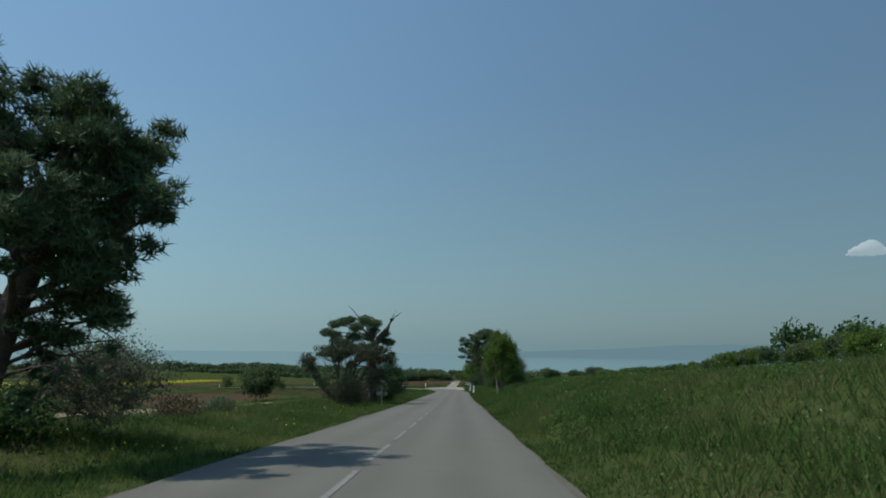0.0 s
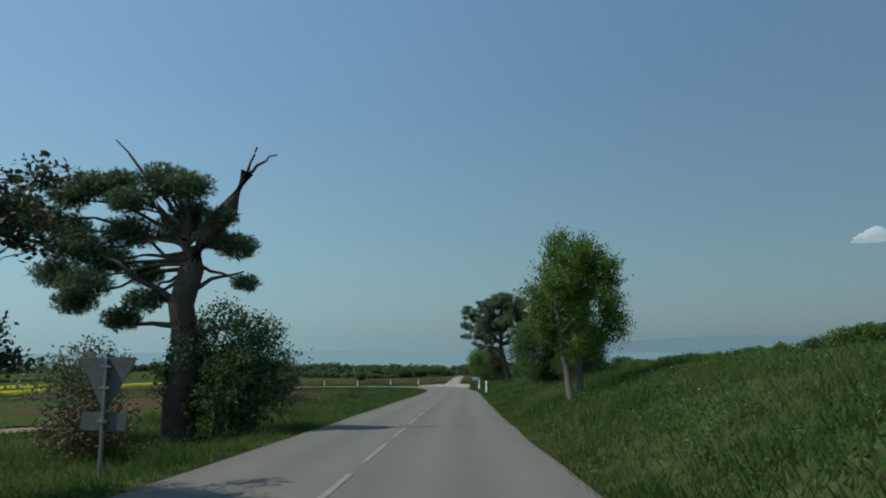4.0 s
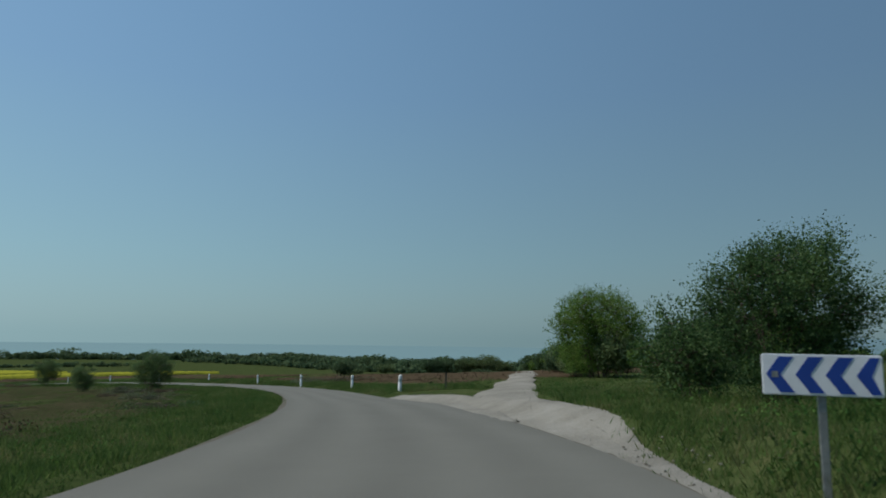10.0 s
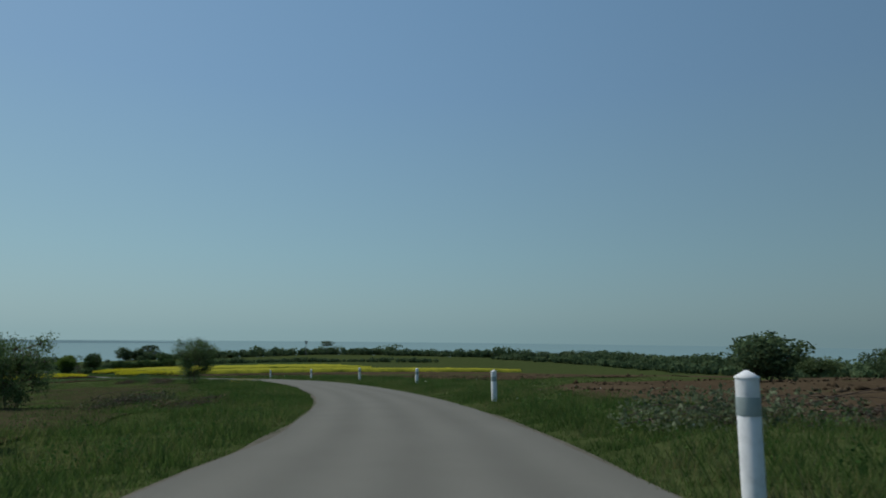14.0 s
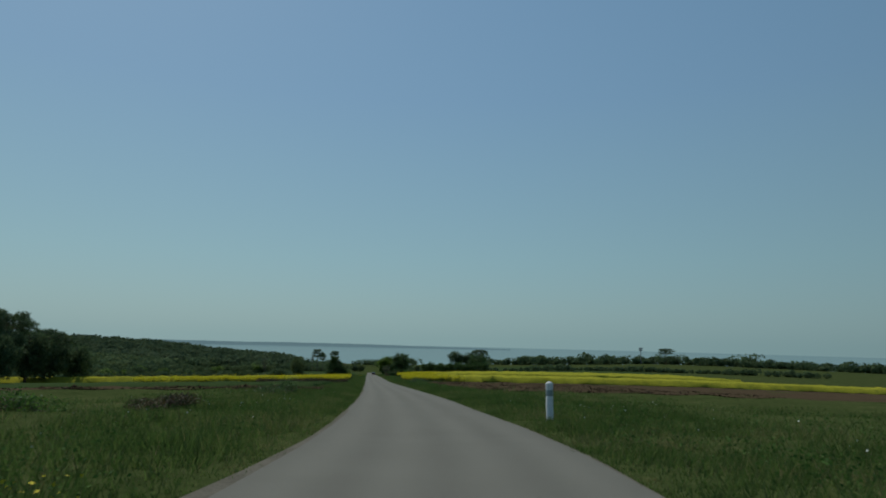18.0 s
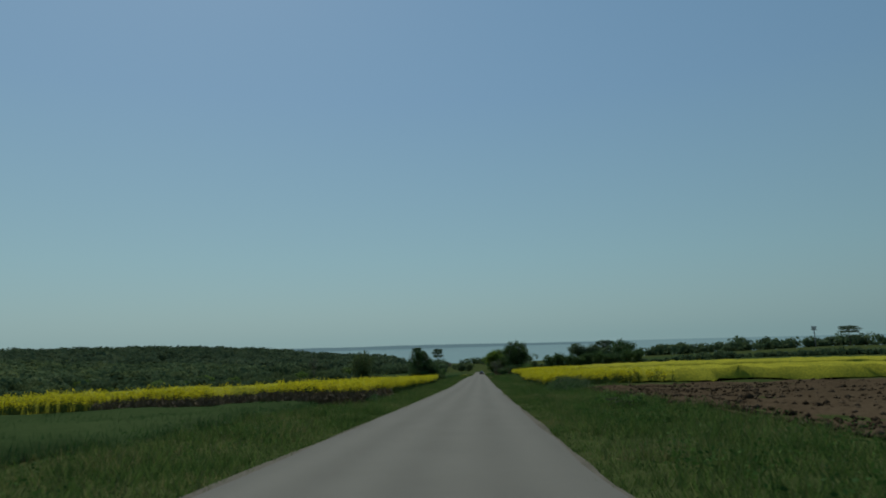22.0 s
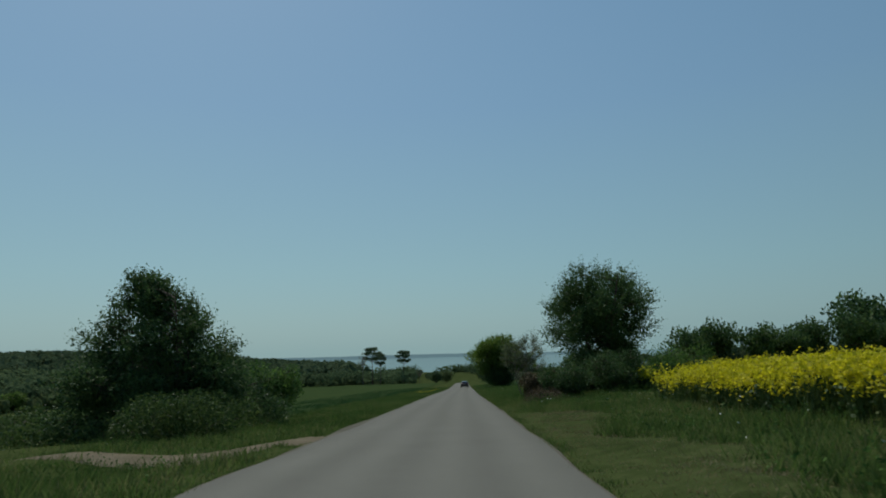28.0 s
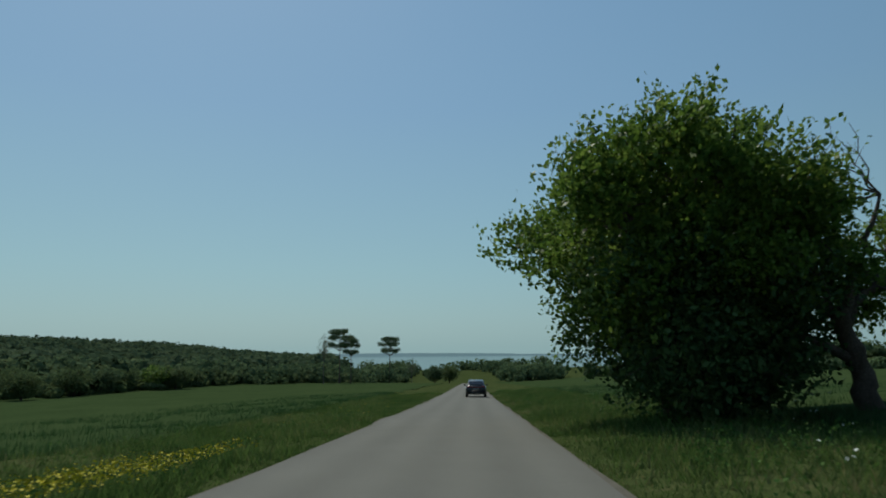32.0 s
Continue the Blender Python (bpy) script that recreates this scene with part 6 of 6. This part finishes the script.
def woods(name, x0, x1, y0, y1, n, h, seed, label, cond=None, mats=("wood_far",), m=70, leaf=1.1):
    """A far wood: many rounded crowns of leaf pieces, a few kinds of tree mixed."""
    rg = np.random.default_rng(seed)
    for mat in mats:
        k = n // len(mats)
        x, y = rg.uniform(x0, x1, k), rg.uniform(y0, y1, k)
        if cond is not None:
            c = cond(x, y)
            x, y = x[c], y[c]
        z = ground(x, y)
        H = h * rg.uniform(0.75, 1.12, len(x))
        W = H * rg.uniform(0.6, 1.0, len(x))
        d = unit(rg.normal(size=(len(x), m, 3)) + [0, 0, 0.25])
        r = rg.uniform(0.75, 1.0, (len(x), m, 1))
        pos = np.c_[x, y, z + H * 0.5][:, None] + d * r * np.stack([W, W, H * 0.5], 1)[:, None]
        v, f = facing_quads(pos.reshape(-1, 3), (d / np.stack([W, W, H * 0.5], 1)[:, None]).reshape(-1, 3), leaf, rg)
        tagged(new(name, mesh_np(name, v, f, M[mat])), label, "woods", kind="stuff")


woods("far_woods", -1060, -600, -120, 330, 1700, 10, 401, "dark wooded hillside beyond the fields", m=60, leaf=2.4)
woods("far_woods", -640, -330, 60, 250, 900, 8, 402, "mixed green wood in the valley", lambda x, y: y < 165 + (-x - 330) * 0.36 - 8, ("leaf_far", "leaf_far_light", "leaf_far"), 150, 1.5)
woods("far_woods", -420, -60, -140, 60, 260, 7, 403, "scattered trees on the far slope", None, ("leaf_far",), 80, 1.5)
woods("far_woods", -900, 260, 700, 900, 420, 8, 404, "low dark wood along the skyline", leaf=1.8)


def wood_band(line, width, n, h, mat, seed, label, m=64, leaf=1.35):
    """A long unbroken belt of trees: crowns of all sizes packed along a line."""
    rg = np.random.default_rng(seed)
    p, s = spline(np.array([(x, y, 0.0) for x, y in line]), 2.0)
    k = rg.integers(0, len(p), n)
    x, y = p[k, 0] + rg.normal(0, width, n), p[k, 1] + rg.normal(0, width, n)
    z = ground(x, y)
    wave = 0.75 + 0.35 * np.sin(s[k] / 37.0 + seed) * np.sin(s[k] / 13.0)
    H = h * wave * rg.uniform(0.45, 1.25, n)
    W = H * rg.uniform(0.5, 0.9, n)
    d = unit(rg.normal(size=(n, m, 3)))
    r = rg.uniform(0.7, 1.0, (n, m, 1))
    pos = np.c_[x, y, z + H * 0.5][:, None] + d * r * np.stack([W, W, H * 0.52], 1)[:, None]
    v, f = facing_quads(pos.reshape(-1, 3), (d / np.stack([W, W, H * 0.52], 1)[:, None]).reshape(-1, 3), leaf, rg)
    tagged(new("far_hedgerow", mesh_np("far_hedgerow", v, f, M[mat])), label, "hedgerow", kind="stuff")


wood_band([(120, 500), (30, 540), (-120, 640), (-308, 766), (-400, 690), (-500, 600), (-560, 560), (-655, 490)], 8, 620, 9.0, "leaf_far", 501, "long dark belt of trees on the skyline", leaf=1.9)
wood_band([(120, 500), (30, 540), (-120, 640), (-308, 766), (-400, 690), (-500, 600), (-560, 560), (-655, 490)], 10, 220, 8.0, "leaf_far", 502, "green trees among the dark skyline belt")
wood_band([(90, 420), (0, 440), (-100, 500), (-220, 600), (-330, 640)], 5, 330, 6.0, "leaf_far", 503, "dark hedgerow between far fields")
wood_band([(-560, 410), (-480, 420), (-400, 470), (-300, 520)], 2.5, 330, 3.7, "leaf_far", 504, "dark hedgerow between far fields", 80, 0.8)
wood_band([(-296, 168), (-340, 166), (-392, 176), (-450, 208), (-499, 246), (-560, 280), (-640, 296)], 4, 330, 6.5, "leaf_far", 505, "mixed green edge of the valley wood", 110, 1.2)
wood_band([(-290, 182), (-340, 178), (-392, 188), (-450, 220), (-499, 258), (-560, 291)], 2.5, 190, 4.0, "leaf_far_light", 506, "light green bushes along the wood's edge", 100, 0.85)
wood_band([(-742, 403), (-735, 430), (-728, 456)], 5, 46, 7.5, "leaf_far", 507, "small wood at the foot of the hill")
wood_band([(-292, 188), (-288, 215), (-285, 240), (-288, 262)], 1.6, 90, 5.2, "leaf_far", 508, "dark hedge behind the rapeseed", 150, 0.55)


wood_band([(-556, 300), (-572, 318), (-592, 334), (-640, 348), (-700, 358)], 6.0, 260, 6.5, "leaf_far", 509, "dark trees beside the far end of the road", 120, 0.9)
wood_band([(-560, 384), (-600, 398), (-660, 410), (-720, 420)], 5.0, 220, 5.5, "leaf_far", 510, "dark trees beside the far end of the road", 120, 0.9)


# ---- roadside furniture ----
def bollard(x, y, turn):
    """White round marker post: shaft, grey reflective band, shallow cone cap."""
    z = float(road_frame(x, y)[2][0]) + (0.12 if -70 < x < 0 else -0.02)
    R = 0.1

    def ring_solid(rows, mat, nm):
        a = np.linspace(0, 2 * np.pi, 20, endpoint=False)
        v = np.concatenate([np.c_[r * np.cos(a), r * np.sin(a), np.full(20, h)] for r, h in rows])
        f = np.concatenate([[(k * 20 + i, k * 20 + (i + 1) % 20, (k + 1) * 20 + (i + 1) % 20, (k + 1) * 20 + i) for i in range(20)] for k in range(len(rows) - 1)])
        return mesh_np(nm, v, f, M[mat], True)

    if "bollard" not in LIB:
        LIB["bollard"] = [
            ("shaft", ring_solid([(R, -0.4), (R, 0.66), (R * 0.99, 0.662)], "white_paint", "bollard_shaft"), ""),
            ("reflective_band", ring_solid([(R + 0.003, 0.655), (R + 0.004, 0.66), (R + 0.004, 0.80), (R + 0.003, 0.805)], "band_grey", "bollard_band"), "grey reflective band"),
            ("upper_shaft", ring_solid([(R, 0.79), (R, 0.955), (R * 0.985, 0.965)], "white_paint", "bollard_upper"), ""),
            ("cap", ring_solid([(R + 0.006, 0.955), (R + 0.006, 0.968), (R * 0.6, 0.995), (0.012, 1.02), (0.001, 1.021)], "white_paint", "bollard_cap"), "white conical cap"),
        ]
    ob = thing("marker_post", "white round roadside marker post with grey band", "bollard", pose(x, y, z, 0, 0, turn), "marker posts along the bend")
    ob.rotation_euler = (radians(lib_rng.normal(0, 0.6)), radians(lib_rng.normal(0, 0.6)), radians(turn))
    ob.scale = (1.06, 1.06, 1.14)
    for nm, me, lb in LIB["bollard"]:
        part(nm, me, ob, lb)


for x, y in (rd(163.4, 3.45), (12.0, 124.66), *POST_PLACES):
    bollard(x, y, 0)

px, py = 0.1, 170.6
post = thing("wooden_post", "weathered grey wooden post in the grass", "post", pose(px, py, gz(px, py), 0, 1.5, 10))
bm = bmesh.new()
box(bm, -0.055, 0.055, -0.055, 0.055, -0.3, 1.12, 0.012)
part("shaft", bm_mesh("post_shaft", bm, M["post_wood"]), post)
bm = bmesh.new()
box(bm, -0.062, 0.062, -0.062, 0.062, 1.121, 1.135, 0.004)
part("cap", bm_mesh("post_cap", bm, M["post_wood"]), post)


def extrude_poly(pts, y0, y1, mat, nm):
    """A flat plate from an outline in x, z."""
    n = len(pts)
    v = [(x, y0, z) for x, z in pts] + [(x, y1, z) for x, z in pts]
    bm = bmesh.new()
    bv = [bm.verts.new(p) for p in v]
    bm.faces.new(bv[:n])
    bm.faces.new(bv[n:][::-1])
    for i in range(n):
        bm.faces.new((bv[i], bv[n + i], bv[n + (i + 1) % n], bv[(i + 1) % n]))
    bmesh.ops.recalc_face_normals(bm, faces=bm.faces)
    return bm_mesh(nm, bm, mat)


def chevron_sign(x, y, turn, ztop):
    """Blue and white bend marker on one steel post; the arrows point left for the driver."""
    z = gz(x, y)
    top = ztop - z
    w, h = 1.02, 0.37
    ob = thing("chevron_sign", "blue and white chevron bend sign on a steel post", "road sign", pose(x, y, z, 0, 0, turn))
    bm = bmesh.new()
    box(bm, -0.035, 0.035, 0.03, 0.08, -0.3, top - 0.03, 0.006)
    part("post", bm_mesh("sign_post", bm, M["galvanised"]), ob, "grey steel post")
    bm = bmesh.new()
    box(bm, -w / 2 - 0.015, w / 2 + 0.015, -0.004, 0.028, top - h - 0.015, top + 0.015, 0.01)
    part("panel", bm_mesh("sign_panel", bm, M["sign_white"]), ob, "white panel with rounded corners")
    zc, hh = top - h / 2, h / 2 - 0.012
    for k in range(4):
        x0 = -w / 2 + 0.02 + k * 0.262
        arm = [(x0, zc), (x0 + 0.12, zc + hh), (x0 + 0.25, zc + hh), (x0 + 0.13, zc), (x0 + 0.25, zc - hh), (x0 + 0.12, zc - hh)]
        arm = [(min(a, w / 2 - 0.01), b) for a, b in arm]
        part("chevron", extrude_poly(arm, -0.0085, -0.0045, M["sign_blue"], "chevron"), ob, "dark blue arrow band")
    bm = bmesh.new()
    box(bm, -w / 2 + 0.07, -w / 2 + 0.13, -0.011, -0.009, zc - 0.03, zc + 0.03)
    part("maker_mark", bm_mesh("sign_mark", bm, M["galvanised"]), ob, "small square maker's sticker")
    for b in (-0.09, 0.05):
        bm = bmesh.new()
        box(bm, -0.06, 0.06, 0.029, 0.085, zc + b, zc + b + 0.03, 0.004)
        part("bracket", bm_mesh("sign_bracket", bm, M["galvanised"]), ob)


chevron_sign(10.72, 137.6, -5, -9.37)


def sign_back(x, y, turn, ztop):
    """A give-way sign with a small panel under it, seen from behind."""
    z = gz(x, y)
    t = ztop - z
    ob = thing("give_way_sign", "grey back of a triangular road sign with small panel", "road sign", pose(x, y, z, 0, 0, turn))
    bm = bmesh.new()
    box(bm, -0.03, 0.03, 0.0, 0.05, -0.3, t, 0.006)
    part("post", bm_mesh("giveway_post", bm, M["galvanised"]), ob)
    part("triangle_plate", extrude_poly([(-0.5, t), (0.5, t), (0.52, t - 0.03), (0.04, t - 0.86), (-0.04, t - 0.86), (-0.52, t - 0.03)], -0.025, -0.003, M["sign_grey"], "giveway_plate"), ob, "bare grey metal back")
    bm = bmesh.new()
    box(bm, -0.42, 0.42, -0.025, -0.003, t - 1.2, t - 0.9, 0.008)
    part("lower_panel", bm_mesh("giveway_panel", bm, M["sign_grey"]), ob)
    for b in (0.15, 0.5, 1.05):
        bm = bmesh.new()
        box(bm, -0.1, 0.1, -0.035, 0.055, t - b - 0.02, t - b + 0.02, 0.004)
        part("bracket", bm_mesh("giveway_bracket", bm, M["galvanised"]), ob)


sign_back(*rd(110.4, -4.75), 178, -4.45)


def mast(x, y, ztop):
    z = gz(x, y)
    h = ztop - z
    ob = thing("lattice_mast", "slim far mast with crossbars and lamps on top", "mast", pose(x, y, z))
    part("pole", mesh_np("mast_pole", *tubes([(np.array([(0, 0, -0.5), (0, 0, h * 0.5), (0, 0, h)]), np.array([0.42, 0.34, 0.26]))], 8), M["galvanised"], True), ob)
    for k, q in enumerate((0.97, 0.86)):
        bm = bmesh.new()
        box(bm, -2.2, 2.2, -0.2, 0.2, h * q - 0.2, h * q + 0.25, 0.05)
        part("crossbar", bm_mesh("mast_bar", bm, M["galvanised"]), ob)
        for sx in (-1.6, -0.6, 0.6, 1.6):
            bm = bmesh.new()
            box(bm, sx - 0.3, sx + 0.3, -0.35, 0.35, h * q + 0.26, h * q + 0.9, 0.08)
            part("lamp_head", bm_mesh("mast_lamp", bm, M["galvanised"]), ob)


mast(-509.1, 579.6, -20.8)


# ---- the car ahead ----
def car(s, u):
    x, y = rd(s, u)
    t = RT[int(s)]
    turn = math.degrees(math.atan2(-t[0], t[1]))
    slope = math.degrees(math.atan((RP[int(s) + 2, 2] - RP[int(s) - 2, 2]) / 4))
    z = float(np.interp(s, RS, RP[:, 2])) + 0.03
    ob = thing("car", "dark grey hatchback car driving on the road", "car", pose(x, y, z, slope, 0, turn))
    # lower body: rounded sections from tail to nose
    ys = [-2.08, -2.02, -1.8, -1.2, -0.4, 0.5, 1.2, 1.75, 2.02, 2.1]
    hw_ = [0.70, 0.80, 0.86, 0.88, 0.88, 0.88, 0.87, 0.82, 0.7, 0.6]
    top = [0.80, 0.93, 0.98, 0.98, 0.95, 0.94, 0.9, 0.8, 0.68, 0.6]
    low = [0.40, 0.34, 0.28, 0.22, 0.2, 0.2, 0.2, 0.22, 0.28, 0.36]
    v = []
    for yy, w, tp, lo in zip(ys, hw_, top, low):
        for fx, fz in ((-0.9, 0), (-1, 0.25), (-1, 0.6), (-0.94, 0.88), (-0.8, 1), (0, 1.03), (0.8, 1), (0.94, 0.88), (1, 0.6), (1, 0.25), (0.9, 0), (0, -0.02)):
            v.append((fx * w, yy, lo + (tp - lo) * fz))
    k = 12
    f = [(i * k + j, i * k + (j + 1) % k, (i + 1) * k + (j + 1) % k, (i + 1) * k + j) for i in range(len(ys) - 1) for j in range(k)]
    bm = bmesh.new()
    bv = [bm.verts.new(p) for p in v]
    for q in f:
        bm.faces.new([bv[i] for i in q])
    bm.faces.new([bv[i] for i in range(k)])
    bm.faces.new([bv[(len(ys) - 1) * k + i] for i in range(k)][::-1])
    bmesh.ops.recalc_face_normals(bm, faces=bm.faces)
    body = part("body", bm_mesh("car_body", bm, M["car_paint"], True), ob)

    def cabin(nm, inset, mat, rows):
        v = []
        for yy, w, zz in rows:
            v += [(-w + inset, yy, zz), (w - inset, yy, zz)]
        bm = bmesh.new()
        bv = [bm.verts.new(p) for p in v]
        for i in range(0, len(v) - 2, 2):
            bm.faces.new((bv[i], bv[i + 1], bv[i + 3], bv[i + 2]))
        bm.faces.new([bv[i] for i in range(0, len(v), 2)])
        bm.faces.new([bv[i] for i in range(1, len(v), 2)])
        bmesh.ops.recalc_face_normals(bm, faces=bm.faces)
        bmesh.ops.bevel(bm, geom=bm.edges[:], offset=0.04, segments=2, affect="EDGES")
        return bm_mesh(nm, bm, mat, True)

    part("roof", cabin("car_cabin", 0, M["car_paint"], [(-1.95, 0.74, 0.93), (-1.55, 0.66, 1.28), (-0.9, 0.6, 1.44), (0.1, 0.6, 1.46), (0.65, 0.62, 1.36), (1.3, 0.78, 0.92)]), ob)

    def glass(nm, pts, label):
        bm = bmesh.new()
        bm.faces.new([bm.verts.new(p) for p in pts])
        g = bmesh.ops.extrude_face_region(bm, geom=bm.faces[:])
        nrm = (Vector(pts[1]) - Vector(pts[0])).cross(Vector(pts[2]) - Vector(pts[0])).normalized()
        bmesh.ops.translate(bm, vec=nrm * 0.012, verts=[e for e in g["geom"] if isinstance(e, bmesh.types.BMVert)])
        bmesh.ops.recalc_face_normals(bm, faces=bm.faces)
        part(nm, bm_mesh(nm, bm, M["car_glass"]), ob, label)

    glass("rear_window", [(-0.6, -1.925, 1.03), (0.6, -1.925, 1.03), (0.55, -1.575, 1.30), (-0.55, -1.575, 1.30)], "dark rear window")
    glass("windscreen", [(0.62, 1.24, 0.99), (-0.62, 1.24, 0.99), (-0.54, 0.72, 1.33), (0.54, 0.72, 1.33)], "dark windscreen")
    for sx in (-1, 1):
        o = [(sx * 0.735, -1.35, 1.02), (sx * 0.735, 0.95, 1.02), (sx * 0.63, 0.55, 1.34), (sx * 0.625, -1.1, 1.36)]
        glass("side_window", o if sx > 0 else o[::-1], "dark side window")
        bm = bmesh.new()
        box(bm, sx * 0.62 - 0.16, sx * 0.62 + 0.16, -2.09, -1.98, 0.80, 0.92, 0.03)
        part("tail_light", bm_mesh("car_tail", bm, M["car_red"], True), ob, "red tail light")
        bm = bmesh.new()
        box(bm, sx * 0.98 - 0.09, sx * 0.98 + 0.09, 0.72, 0.84, 0.93, 1.06, 0.03)
        part("side_mirror", bm_mesh("car_mirror", bm, M["car_black"], True), ob)
        bm = bmesh.new()
        box(bm, sx * 0.88 - 0.02, sx * 0.88 + 0.06, 0.74, 0.8, 0.93, 0.97, 0.01)
        part("mirror_arm", bm_mesh("car_mirror_arm", bm, M["car_black"]), ob)
    bm = bmesh.new()
    box(bm, -0.74, 0.74, -2.14, -1.95, 0.30, 0.58, 0.05)
    part("rear_bumper", bm_mesh("car_bumper", bm, M["car_black"], True), ob, "dark lower bumper")
    bm = bmesh.new()
    box(bm, -0.46, 0.46, -2.15, -2.135, 0.335, 0.36, 0.004)
    part("bumper_trim", bm_mesh("car_trim", bm, M["chrome"]), ob, "pale bright trim strip")
    bm = bmesh.new()
    box(bm, -0.5, 0.5, -2.1, -2.02, 0.79, 0.86, 0.015)
    part("tailgate_bar", bm_mesh("car_bar", bm, M["car_red"]), ob, "red reflector bar")
    plate_bm = bmesh.new()
    box(plate_bm, -0.26, 0.26, -2.12, -2.085, 0.63, 0.74, 0.006)
    plate = part("rear_plate", bm_mesh("car_plate", plate_bm, M["galvanised"]), ob, "grey plate with plain dark bar")
    bm = bmesh.new()
    box(bm, -0.19, 0.19, -2.125, -2.121, 0.665, 0.705)
    part("bar", bm_mesh("car_plate_bar", bm, M["car_black"]), plate)
    a = np.linspace(0, 2 * np.pi, 24, endpoint=False)

    def wheel_part(rows, mat, nm):
        v = np.concatenate([np.c_[np.full(24, xx), r * np.cos(a), r * np.sin(a)] for xx, r in rows])
        f = np.concatenate([[(q * 24 + i, q * 24 + (i + 1) % 24, (q + 1) * 24 + (i + 1) % 24, (q + 1) * 24 + i) for i in range(24)] for q in range(len(rows) - 1)])
        return mesh_np(nm, v, f, M[mat], True)

    tyre = wheel_part([(-0.1, 0.2), (-0.105, 0.29), (-0.08, 0.315), (0.08, 0.315), (0.105, 0.29), (0.1, 0.2)], "tyre", "tyre")
    rim = wheel_part([(-0.09, 0.2), (-0.07, 0.19), (-0.03, 0.06), (-0.03, 0.002), (0.03, 0.002), (0.03, 0.06), (0.07, 0.19), (0.09, 0.2)], "chrome", "rim")
    for sx in (-0.78, 0.78):
        for yy in (-1.32, 1.3):
            wl_ = part("wheel", tyre, ob, m=pose(sx, yy, 0.305))
            part("rim", rim, wl_, "silver alloy rim")


car(670, 0.95)


# ---- small cloud ----
def cloud(bearing, elev, dist, w, seed):
    rg = np.random.default_rng(seed)
    c = Vector((-math.sin(radians(bearing)) * dist, math.cos(radians(bearing)) * dist, math.tan(radians(elev)) * dist))
    bm = bmesh.new()
    for k in range(16):
        q = rg.uniform(-1, 1)
        r = w * 0.17 * rg.uniform(0.6, 1.3) * (1.15 - abs(q))
        bmesh.ops.create_icosphere(bm, subdivisions=3, radius=r, matrix=Matrix.Translation((q * w * 0.42, rg.uniform(-0.1, 0.1) * w, r * 0.55)) @ Matrix.Diagonal((1.15, 1, 0.85, 1)))
    for vtx in bm.verts:
        n3 = noise.noise_vector(vtx.co * (7.0 / w))
        vtx.co += n3 * w * 0.03
    me = bm_mesh("cloud", bm, M["cloud_white"], True)
    tagged(new("backdrop_cloud", me), "small white fair-weather cloud", "cloud", kind="structure").matrix_world = Matrix.Translation(c) @ pose(0, 0, 0, 0, 0, bearing)


cloud(-27.8, 7.1, 4400, 250, 9)
